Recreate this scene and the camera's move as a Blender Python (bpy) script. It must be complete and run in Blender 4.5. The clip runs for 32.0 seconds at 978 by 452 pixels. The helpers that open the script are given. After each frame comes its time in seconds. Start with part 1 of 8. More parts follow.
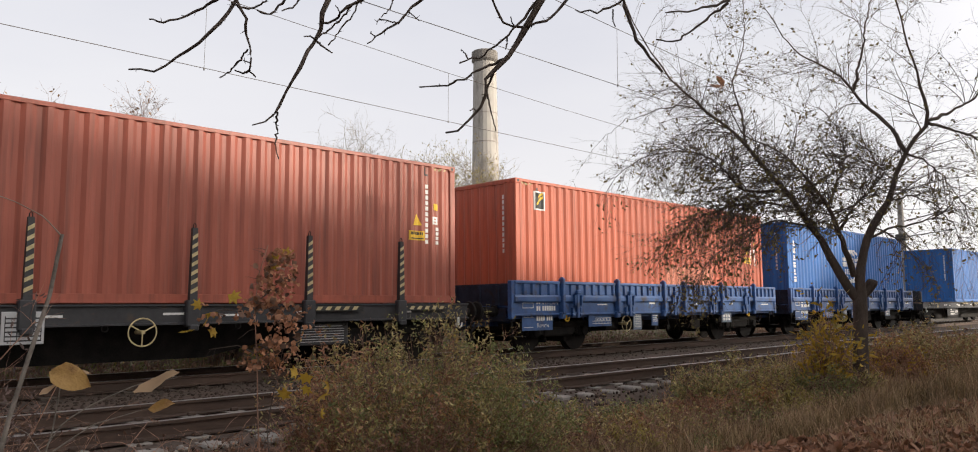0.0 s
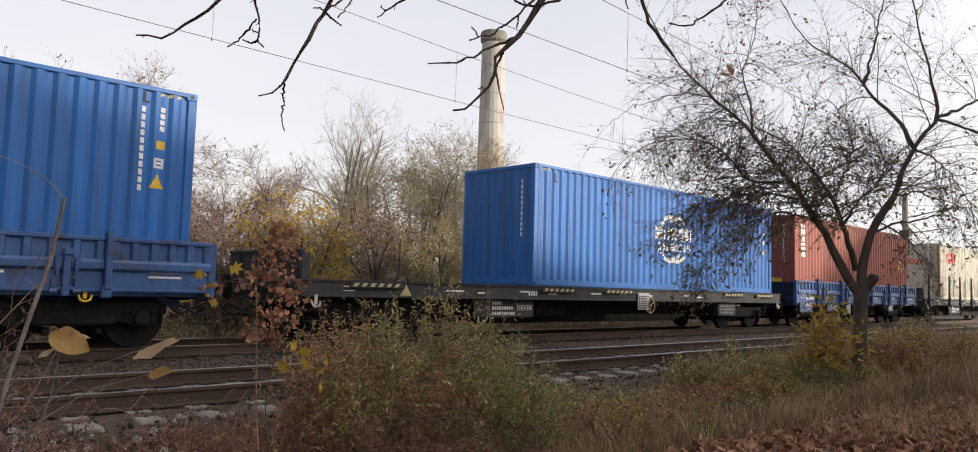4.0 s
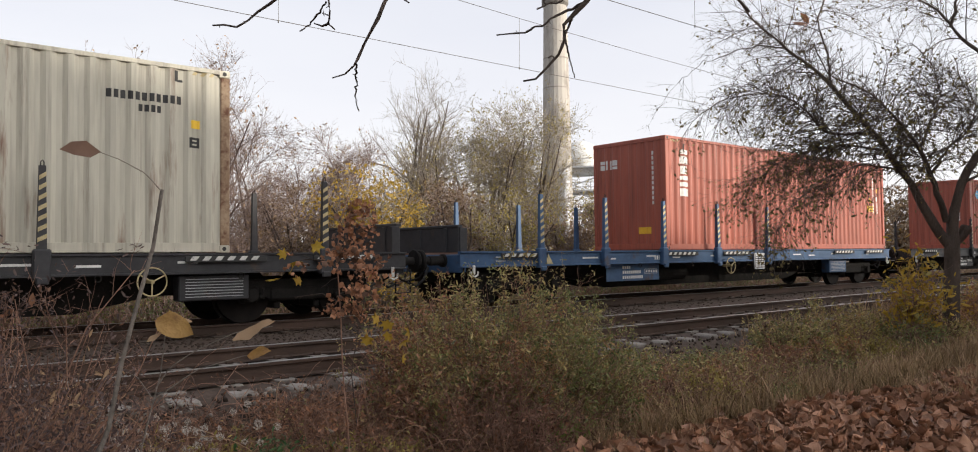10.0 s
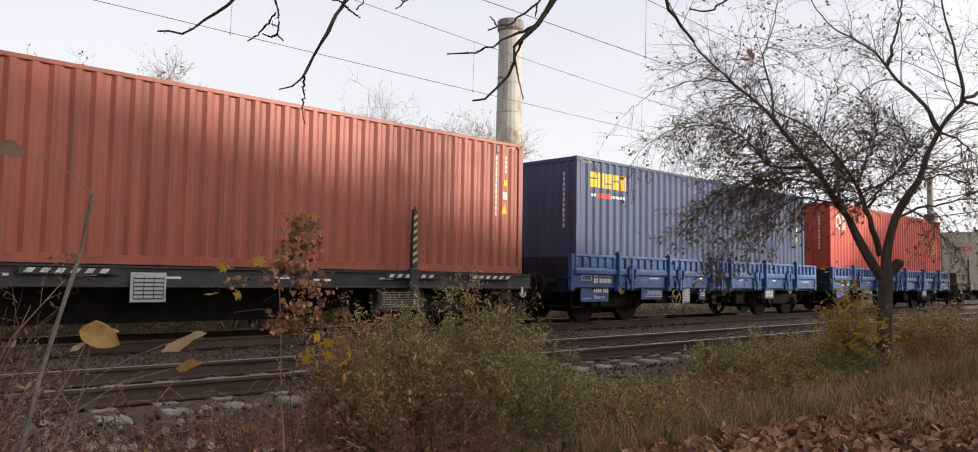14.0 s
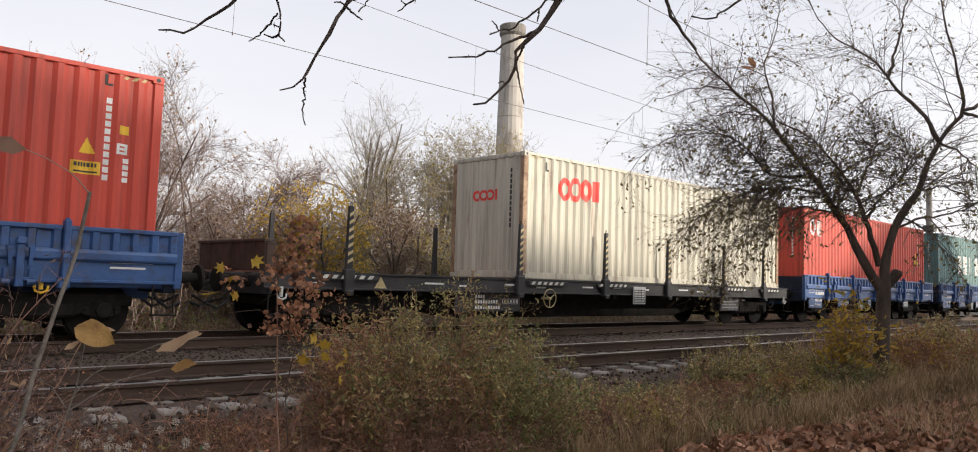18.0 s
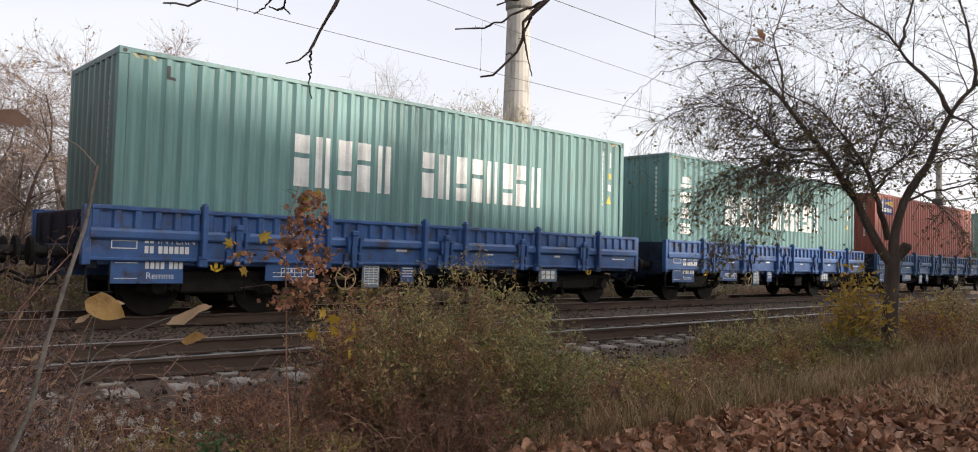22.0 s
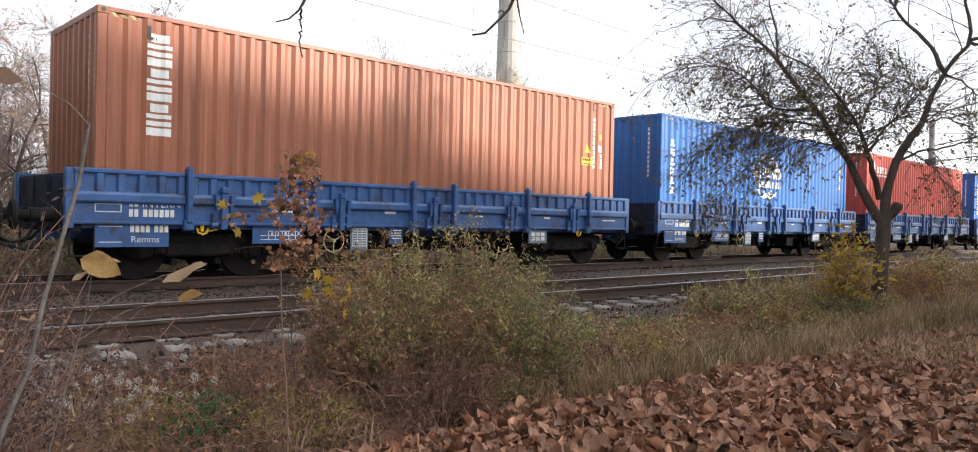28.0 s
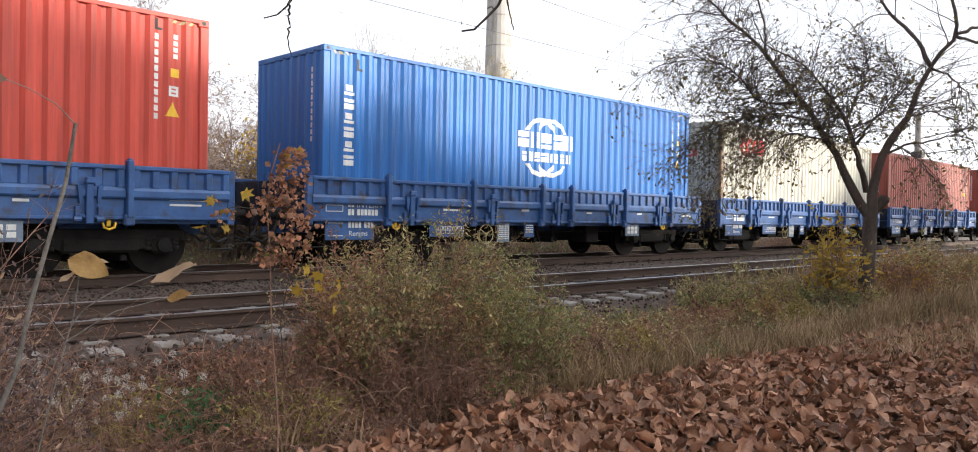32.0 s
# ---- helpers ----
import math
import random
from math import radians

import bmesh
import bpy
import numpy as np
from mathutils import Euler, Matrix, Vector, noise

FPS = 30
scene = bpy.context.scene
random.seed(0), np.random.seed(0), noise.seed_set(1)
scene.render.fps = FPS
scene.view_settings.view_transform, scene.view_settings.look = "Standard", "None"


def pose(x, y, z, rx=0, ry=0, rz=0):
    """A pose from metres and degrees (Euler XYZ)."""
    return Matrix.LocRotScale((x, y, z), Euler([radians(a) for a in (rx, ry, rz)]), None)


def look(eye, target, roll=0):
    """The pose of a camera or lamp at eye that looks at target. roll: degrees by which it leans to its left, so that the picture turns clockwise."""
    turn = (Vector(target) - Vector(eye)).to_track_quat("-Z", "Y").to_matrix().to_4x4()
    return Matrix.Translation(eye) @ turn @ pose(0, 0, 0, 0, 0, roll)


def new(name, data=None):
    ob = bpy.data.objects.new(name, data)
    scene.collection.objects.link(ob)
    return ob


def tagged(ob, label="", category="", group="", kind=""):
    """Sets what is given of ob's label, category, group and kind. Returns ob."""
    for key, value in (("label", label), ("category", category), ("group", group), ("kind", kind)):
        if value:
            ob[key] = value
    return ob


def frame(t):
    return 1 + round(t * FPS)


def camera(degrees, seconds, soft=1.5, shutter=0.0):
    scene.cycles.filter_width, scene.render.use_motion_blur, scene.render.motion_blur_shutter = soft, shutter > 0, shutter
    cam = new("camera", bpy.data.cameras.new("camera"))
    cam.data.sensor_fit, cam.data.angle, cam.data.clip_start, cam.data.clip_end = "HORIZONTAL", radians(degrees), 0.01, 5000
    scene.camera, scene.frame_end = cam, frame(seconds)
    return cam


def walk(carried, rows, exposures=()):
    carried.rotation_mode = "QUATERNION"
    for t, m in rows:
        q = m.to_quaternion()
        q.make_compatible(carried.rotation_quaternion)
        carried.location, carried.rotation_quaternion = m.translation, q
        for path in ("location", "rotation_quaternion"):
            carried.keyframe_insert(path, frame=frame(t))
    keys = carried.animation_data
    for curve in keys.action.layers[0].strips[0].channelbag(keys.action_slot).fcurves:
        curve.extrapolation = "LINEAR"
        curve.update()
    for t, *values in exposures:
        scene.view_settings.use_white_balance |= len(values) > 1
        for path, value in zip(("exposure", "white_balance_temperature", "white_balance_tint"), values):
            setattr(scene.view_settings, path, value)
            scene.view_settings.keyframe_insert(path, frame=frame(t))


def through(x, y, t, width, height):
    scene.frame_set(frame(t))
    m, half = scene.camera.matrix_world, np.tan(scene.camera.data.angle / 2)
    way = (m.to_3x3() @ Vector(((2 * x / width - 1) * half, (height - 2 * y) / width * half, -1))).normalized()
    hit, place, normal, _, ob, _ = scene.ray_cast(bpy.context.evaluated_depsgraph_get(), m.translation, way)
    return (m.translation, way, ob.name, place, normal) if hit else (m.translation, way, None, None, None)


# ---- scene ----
cam = camera(64.3, 32.0, 1.0)
PATH = [
    (0, (-0.004, -0.020, 1.058), (14.024, 14.082, 3.148), -0.50),
    (0.5, (-0.005, -0.017, 1.055), (14.172, 13.973, 2.873), -0.10),
    (1, (-0.000, -0.005, 1.054), (14.010, 14.161, 2.804), 0.21),
    (1.5, (-0.003, -0.009, 1.053), (13.954, 14.210, 2.799), 0.38),
    (2, (0.001, -0.000, 1.054), (14.116, 14.082, 2.624), 1.42),
    (2.5, (0.005, 0.009, 1.055), (14.196, 14.023, 2.539), 1.29),
    (3, (0.004, 0.001, 1.054), (14.130, 14.078, 2.570), 1.27),
    (3.5, (0.001, -0.005, 1.056), (14.068, 14.120, 2.662), 1.29),
    (5.5, (0.011, -0.023, 1.030), (13.883, 14.295, 2.645), 2.30),
    (6, (0.005, -0.037, 1.042), (14.005, 14.139, 2.786), 2.47),
    (6.5, (0.003, -0.038, 1.039), (13.930, 14.223, 2.669), 2.24),
    (6.7, (-0.013, 0.014, 1.064), (12.429, 15.560, 2.934), 0.43),
    (6.9, (-0.009, 0.008, 1.063), (11.551, 16.187, 3.208), -0.64),
    (7, (-0.028, -0.049, 1.073), (11.352, 16.254, 3.239), -1.08),
    (7.2, (-0.017, -0.001, 1.080), (10.634, 16.643, 4.166), -0.74),
    (7.3, (-0.034, 0.002, 1.049), (10.529, 16.700, 4.149), -1.84),
    (7.5, (-0.019, -0.030, 1.038), (10.843, 16.547, 3.724), -2.86),
    (7.7, (-0.002, -0.025, 1.040), (11.104, 16.182, 4.779), -2.08),
    (7.9, (-0.025, 0.000, 1.068), (11.418, 16.075, 4.333), -2.86),
    (8, (-0.029, -0.033, 1.062), (11.848, 15.817, 3.837), -1.68),
    (8.2, (-0.002, 0.036, 1.080), (12.403, 15.655, 2.554), -1.20),
    (8.5, (-0.011, -0.014, 1.059), (12.278, 15.718, 2.292), -2.43),
    (8.7, (-0.027, 0.007, 1.073), (11.791, 16.085, 2.426), -0.48),
    (9, (-0.011, 0.003, 1.051), (12.053, 15.932, 1.916), -0.87),
    (9.5, (-0.054, -0.021, 1.081), (11.846, 16.043, 1.647), -1.02),
    (10, (-0.024, 0.006, 1.068), (12.709, 15.411, 1.830), -0.62),
    (10.5, (-0.016, 0.013, 1.070), (12.829, 15.325, 1.807), 0.14),
    (11, (-0.015, 0.002, 1.060), (12.753, 15.373, 1.886), 0.18),
    (11.5, (-0.006, 0.008, 1.056), (13.428, 14.746, 2.577), 0.90),
    (12, (-0.009, 0.013, 1.051), (13.472, 14.723, 2.431), 1.39),
    (12.5, (0.002, 0.002, 1.043), (13.477, 14.735, 2.209), 1.52),
    (13, (-0.002, 0.013, 1.053), (13.567, 14.667, 2.128), 0.78),
    (13.5, (-0.010, -0.011, 1.050), (13.652, 14.542, 2.295), 0.41),
    (14, (-0.004, -0.002, 1.054), (13.670, 14.532, 2.394), 0.90),
    (14.5, (-0.017, -0.001, 1.051), (13.625, 14.559, 2.443), 0.74),
    (15, (-0.001, -0.000, 1.050), (13.711, 14.490, 2.461), 0.82),
    (15.5, (0.008, -0.007, 1.050), (14.288, 13.928, 2.426), -0.01),
    (17.5, (-0.014, -0.005, 1.051), (13.663, 14.507, 2.580), 1.55),
    (18, (0.001, 0.001, 1.055), (13.685, 14.515, 2.500), 1.80),
    (18.5, (-0.019, -0.016, 1.046), (13.731, 14.443, 2.419), 1.65),
    (19, (0.005, -0.004, 1.040), (13.756, 14.458, 2.374), 1.44),
    (19.5, (0.005, 0.000, 1.053), (13.739, 14.477, 2.385), 1.42),
    (20, (0.009, 0.012, 1.049), (13.750, 14.477, 2.459), 1.45),
    (20.5, (0.007, 0.005, 1.046), (13.764, 14.466, 2.332), 1.70),
    (21, (0.015, 0.012, 1.051), (13.878, 14.379, 2.236), 1.55),
    (21.5, (0.006, 0.003, 1.048), (13.679, 14.570, 1.946), 1.49),
    (22, (0.006, 0.013, 1.045), (13.596, 14.663, 1.868), 1.53),
    (22.5, (0.010, 0.016, 1.046), (13.745, 14.528, 1.901), 1.50),
    (23, (-0.003, 0.010, 1.046), (13.741, 14.516, 1.855), 1.53),
    (23.5, (0.005, 0.013, 1.046), (13.742, 14.529, 1.825), 1.78),
    (24, (0.008, 0.012, 1.045), (13.775, 14.501, 1.763), 1.84),
    (24.5, (0.004, 0.003, 1.045), (13.682, 14.571, 1.866), 1.13),
    (25, (-0.004, -0.004, 1.038), (13.471, 14.762, 1.674), 1.39),
    (25.5, (0.014, 0.014, 1.037), (13.651, 14.638, 0.614), 1.73),
    (27.5, (0.006, 0.005, 1.046), (13.654, 14.624, 0.840), 0.95),
    (28, (-0.002, -0.002, 1.030), (13.732, 14.536, 0.897), 1.21),
    (28.5, (-0.002, -0.004, 1.037), (13.590, 14.666, 0.848), 1.10),
    (29, (0.001, 0.003, 1.036), (13.899, 14.384, 0.809), 0.86),
    (29.5, (0.003, 0.008, 1.042), (13.889, 14.400, 0.836), 1.89),
    (30, (0.002, 0.002, 1.042), (13.799, 14.481, 0.979), 0.95),
    (30.5, (0.011, 0.010, 1.040), (13.911, 14.389, 0.916), 1.71),
    (31, (0.005, 0.006, 1.041), (13.975, 14.314, 0.649), 1.47),
    (31.5, (0.023, 0.025, 1.042), (14.067, 14.259, 0.618), 1.13),
    (32, (-0.003, 0.002, 1.044), (13.932, 14.345, 0.742), 1.06),
]
walk(cam, [(t, look(eye, target, roll)) for t, eye, target, roll in PATH],
     exposures=[(0.0, -0.03, 6750, 11), (3.0, 0.03, 6700, 11), (6.0, 0.0, 6650, 11), (7.2, 0.0, 6650, 11), (8.0, -0.08, 6600, 11), (9.0, 0.05, 6550, 10), (12.0, 0.07, 6650, 11), (18.0, 0.06, 6650, 11), (24.0, 0.28, 6420, 10), (28.0, 0.68, 6280, 9), (32.0, 0.66, 6280, 9)])

# ---- sky and sun: thin high cloud, a low autumn sun from behind the camera ----
SUN_AZ, SUN_EL = -57.0, 17.0          # degrees from +x towards +y; the sun stands behind and to the right
sun_from = Vector((math.cos(radians(SUN_AZ)) * math.cos(radians(SUN_EL)),
                   math.sin(radians(SUN_AZ)) * math.cos(radians(SUN_EL)), math.sin(radians(SUN_EL))))
world = bpy.data.worlds.new("overcast_sky")
scene.world = world
world.use_nodes = True
wn, wl = world.node_tree.nodes, world.node_tree.links
sky = wn.new("ShaderNodeTexSky")
sky.sky_type, sky.sun_disc = "NISHITA", False
sky.sun_elevation, sky.sun_rotation = radians(SUN_EL), radians(90 - SUN_AZ)
sky.dust_density = 3.0
geo = wn.new("ShaderNodeTexCoord")
sep = wn.new("ShaderNodeSeparateXYZ")
wl.new(geo.outputs["Generated"], sep.inputs[0])
ramp = wn.new("ShaderNodeValToRGB")
ramp.color_ramp.elements[0].position, ramp.color_ramp.elements[0].color = 0.0, (0.97, 0.965, 0.985, 1)
ramp.color_ramp.elements[1].position, ramp.color_ramp.elements[1].color = 0.42, (0.72, 0.745, 0.83, 1)
high = ramp.color_ramp.elements.new(0.85)
high.color = (0.36, 0.385, 0.45, 1)
wl.new(sep.outputs[2], ramp.inputs[0])
cl = wn.new("ShaderNodeTexNoise")
cl.inputs["Scale"].default_value, cl.inputs["Detail"].default_value = 2.2, 5
stretch = wn.new("ShaderNodeMapping")
stretch.inputs["Scale"].default_value = (1, 1, 3.5)
wl.new(geo.outputs["Generated"], stretch.inputs[0])
wl.new(stretch.outputs[0], cl.inputs["Vector"])
veil = wn.new("ShaderNodeMix")
veil.data_type, veil.blend_type = "RGBA", "SOFT_LIGHT"
veil.inputs[0].default_value = 0.5
wl.new(ramp.outputs[0], veil.inputs[6])
wl.new(cl.outputs[0], veil.inputs[7])
low = wn.new("ShaderNodeMix")
low.data_type, low.blend_type = "RGBA", "MULTIPLY"
low.inputs[0].default_value = 1.0
low.inputs[7].default_value = (0.12, 0.12, 0.12, 1)
wl.new(sky.outputs[0], low.inputs[6])
mixs = wn.new("ShaderNodeMix")
mixs.data_type = "RGBA"
mixs.inputs[0].default_value = 0.88
wl.new(low.outputs[2], mixs.inputs[6])
wl.new(veil.outputs[2], mixs.inputs[7])
bgn = wn["Background"]
bgn.inputs[1].default_value = 1.12
# the veiled sun lights up the thin cloud round it
dot = wn.new("ShaderNodeVectorMath")
dot.operation = "DOT_PRODUCT"
dot.inputs[1].default_value = sun_from
wl.new(geo.outputs["Generated"], dot.inputs[0])
near_sun = wn.new("ShaderNodeMapRange")
near_sun.inputs[1].default_value, near_sun.inputs[2].default_value = 0.25, 1.0
wl.new(dot.outputs["Value"], near_sun.inputs[0])
power = wn.new("ShaderNodeMath")
power.operation = "POWER"
power.inputs[1].default_value = 1.5
wl.new(near_sun.outputs[0], power.inputs[0])
glow = wn.new("ShaderNodeMix")
glow.data_type, glow.blend_type = "RGBA", "ADD"
glow.inputs[7].default_value = (1.65, 1.57, 1.46, 1)
wl.new(power.outputs[0], glow.inputs[0])
wl.new(mixs.outputs[2], glow.inputs[6])
wl.new(glow.outputs[2], bgn.inputs[0])

sun_data = bpy.data.lights.new("sun", "SUN")
sun_data.energy, sun_data.angle, sun_data.color = 4.8, radians(2.8), (1.0, 0.91, 0.78)
sun = new("sun", sun_data)
sun.matrix_world = look(sun_from * 60, (0, 0, 0))


# ---- helpers for meshes and parts ----
class Geo:
    """Collects vertices and faces of one mesh."""

    def __init__(self):
        self.v, self.f = [], []

    def add(self, verts, faces):
        n = len(self.v)
        self.v.extend(verts)
        self.f.extend(tuple(i + n for i in f) for f in faces)
        return self

    def box(self, x0, x1, y0, y1, z0, z1, c=0.0):
        if c <= 0:
            v = [(x, y, z) for x in (x0, x1) for y in (y0, y1) for z in (z0, z1)]
            return self.add(v, [(0, 1, 3, 2), (4, 6, 7, 5), (0, 4, 5, 1), (2, 3, 7, 6), (0, 2, 6, 4), (1, 5, 7, 3)])
        c = min(c, (x1 - x0) / 2.2, (y1 - y0) / 2.2, (z1 - z0) / 2.2)
        bm = bmesh.new()
        bmesh.ops.create_cube(bm, size=1, matrix=Matrix.Translation(((x0 + x1) / 2, (y0 + y1) / 2, (z0 + z1) / 2)) @ Matrix.Diagonal((x1 - x0, y1 - y0, z1 - z0, 1)))
        bmesh.ops.bevel(bm, geom=bm.edges[:], offset=c, segments=1, affect="EDGES")
        bm.verts.index_update()
        self.add([tuple(v.co) for v in bm.verts], [tuple(v.index for v in f.verts) for f in bm.faces])
        bm.free()
        return self

    def tube(self, pts, radii, n=6, cap=True):
        pts = [Vector(p) for p in pts]
        base = len(self.v)
        side = None
        for i, p in enumerate(pts):
            d = (pts[min(i + 1, len(pts) - 1)] - pts[max(i - 1, 0)])
            d = d.normalized() if d.length > 1e-9 else Vector((0, 0, 1))
            if side is None:
                side = d.orthogonal().normalized()
            side = (side - d * side.dot(d))
            side = side.normalized() if side.length > 1e-6 else d.orthogonal().normalized()
            up = d.cross(side)
            r = radii[i] if hasattr(radii, "__len__") else radii
            for k in range(n):
                a = 2 * math.pi * k / n
                self.v.append(tuple(p + side * (math.cos(a) * r) + up * (math.sin(a) * r)))
        for i in range(len(pts) - 1):
            for k in range(n):
                a, b = base + i * n + k, base + i * n + (k + 1) % n
                self.f.append((a, b, b + n, a + n))
        if cap and n > 2:
            self.f.append(tuple(base + k for k in reversed(range(n))))
            self.f.append(tuple(base + (len(pts) - 1) * n + k for k in range(n)))
        return self

    def lathe(self, axis, centre, prof, n=20):
        """prof: (along, radius) pairs, turned about the axis 'x', 'y' or 'z' through centre."""
        base = len(self.v)
        cx, cy, cz = centre
        for s, r in prof:
            for k in range(n):
                a = 2 * math.pi * k / n
                u, w = math.cos(a) * r, math.sin(a) * r
                self.v.append({"x": (cx + s, cy + u, cz + w), "y": (cx + w, cy + s, cz + u), "z": (cx + u, cy + w, cz + s)}[axis])
        for i in range(len(prof) - 1):
            for k in range(n):
                a, b = base + i * n + k, base + i * n + (k + 1) % n
                self.f.append((a, b, b + n, a + n))
        self.f.append(tuple(base + k for k in reversed(range(n))))
        self.f.append(tuple(base + (len(prof) - 1) * n + k for k in range(n)))
        return self

    def ring(self, axis, centre, big, small, n=24, m=6):
        base = len(self.v)
        cx, cy, cz = centre
        for k in range(n):
            a = 2 * math.pi * k / n
            for j in range(m):
                b = 2 * math.pi * j / m
                r, s = big + small * math.cos(b), small * math.sin(b)
                u, w = math.cos(a) * r, math.sin(a) * r
                self.v.append({"x": (cx + s, cy + u, cz + w), "y": (cx + w, cy + s, cz + u), "z": (cx + u, cy + w, cz + s)}[axis])
        for k in range(n):
            for j in range(m):
                a, b = base + k * m + j, base + k * m + (j + 1) % m
                c, d = base + (k + 1) % n * m + j, base + (k + 1) % n * m + (j + 1) % m
                self.f.append((a, b, d, c))
        return self

    def mesh(self, name, smooth=False):
        me = bpy.data.meshes.new(name)
        me.from_pydata(self.v, [], self.f)
        if smooth:
            me.polygons.foreach_set("use_smooth", [True] * len(me.polygons))
        me.update()
        return me


STUFF_PARTS = ("twig_mass", "foliage", "branchwork", "shoot_mass", "stem_mass", "cane_mass", "dry_leaves", "seed_heads", "withered_leaves", "yellow_leaves", "hazard_stripes", "sill_stripes", "stripes", "caution_bars", "sticker_bars")


def part(name, shape, material, parent, label="", at=None, smooth=False):
    """One mesh object under a thing or part. shape: a Geo, or a mesh that several parts share."""
    me = shape.mesh(name, smooth) if isinstance(shape, Geo) else shape
    ob = new(name, me)
    if not me.materials:
        me.materials.append(material)
    elif me.materials[0] != material:
        ob.material_slots[0].link = "OBJECT"
        ob.material_slots[0].material = material
    if parent is not None:
        ob.parent = parent
    if at is not None:
        ob.matrix_basis = at if isinstance(at, Matrix) else Matrix.Translation(at)
    if label:
        ob["label"] = label
    if name in STUFF_PARTS:
        ob["kind"] = "stuff"
    return ob


def scatter(name, verts, faces, mats, smooth=False):
    """One mesh from a small template (n x 3) set at many 4x4 poses."""
    verts = np.asarray(verts, float)
    mats = np.asarray(mats, float)
    m, n = len(mats), len(verts)
    out = np.einsum("mij,nj->mni", mats[:, :3, :3], verts) + mats[:, None, :3, 3]
    k = len(faces[0])
    idx = (np.asarray(faces)[None] + (np.arange(m) * n)[:, None, None]).reshape(-1, k)
    me = bpy.data.meshes.new(name)
    me.vertices.add(m * n)
    me.vertices.foreach_set("co", out.reshape(-1))
    me.loops.add(idx.size)
    me.loops.foreach_set("vertex_index", idx.reshape(-1).astype(np.int32))
    me.polygons.add(len(idx))
    me.polygons.foreach_set("loop_start", (np.arange(len(idx)) * k).astype(np.int32))
    if smooth:
        me.polygons.foreach_set("use_smooth", np.ones(len(idx), bool))
    me.update()
    me.validate()
    return me


def turns(rng, n, tilt=None):
    """n random rotation matrices: any way round z, and tipped by up to tilt radians (None: fully random)."""
    az = rng.uniform(0, 2 * np.pi, n)
    if tilt is None:
        q = rng.normal(size=(n, 4))
        q /= np.linalg.norm(q, axis=1)[:, None]
        w, x, y, z = q.T
        return np.stack([np.stack([1 - 2 * (y * y + z * z), 2 * (x * y - z * w), 2 * (x * z + y * w)], -1),
                         np.stack([2 * (x * y + z * w), 1 - 2 * (x * x + z * z), 2 * (y * z - x * w)], -1),
                         np.stack([2 * (x * z - y * w), 2 * (y * z + x * w), 1 - 2 * (x * x + y * y)], -1)], 1)
    tx = rng.uniform(-tilt, tilt, n)
    ty = rng.uniform(-tilt, tilt, n)
    o, l = np.zeros(n), np.ones(n)
    rz = np.stack([np.stack([np.cos(az), -np.sin(az), o], -1), np.stack([np.sin(az), np.cos(az), o], -1), np.stack([o, o, l], -1)], 1)
    rx = np.stack([np.stack([l, o, o], -1), np.stack([o, np.cos(tx), -np.sin(tx)], -1), np.stack([o, np.sin(tx), np.cos(tx)], -1)], 1)
    ry = np.stack([np.stack([np.cos(ty), o, np.sin(ty)], -1), np.stack([o, l, o], -1), np.stack([-np.sin(ty), o, np.cos(ty)], -1)], 1)
    return rz @ rx @ ry


def poses(rot, pos, size):
    m = np.zeros((len(pos), 4, 4))
    m[:, :3, :3] = rot * np.asarray(size)[..., None, None] if np.ndim(size) else rot * size
    m[:, :3, 3] = pos
    m[:, 3, 3] = 1
    return m


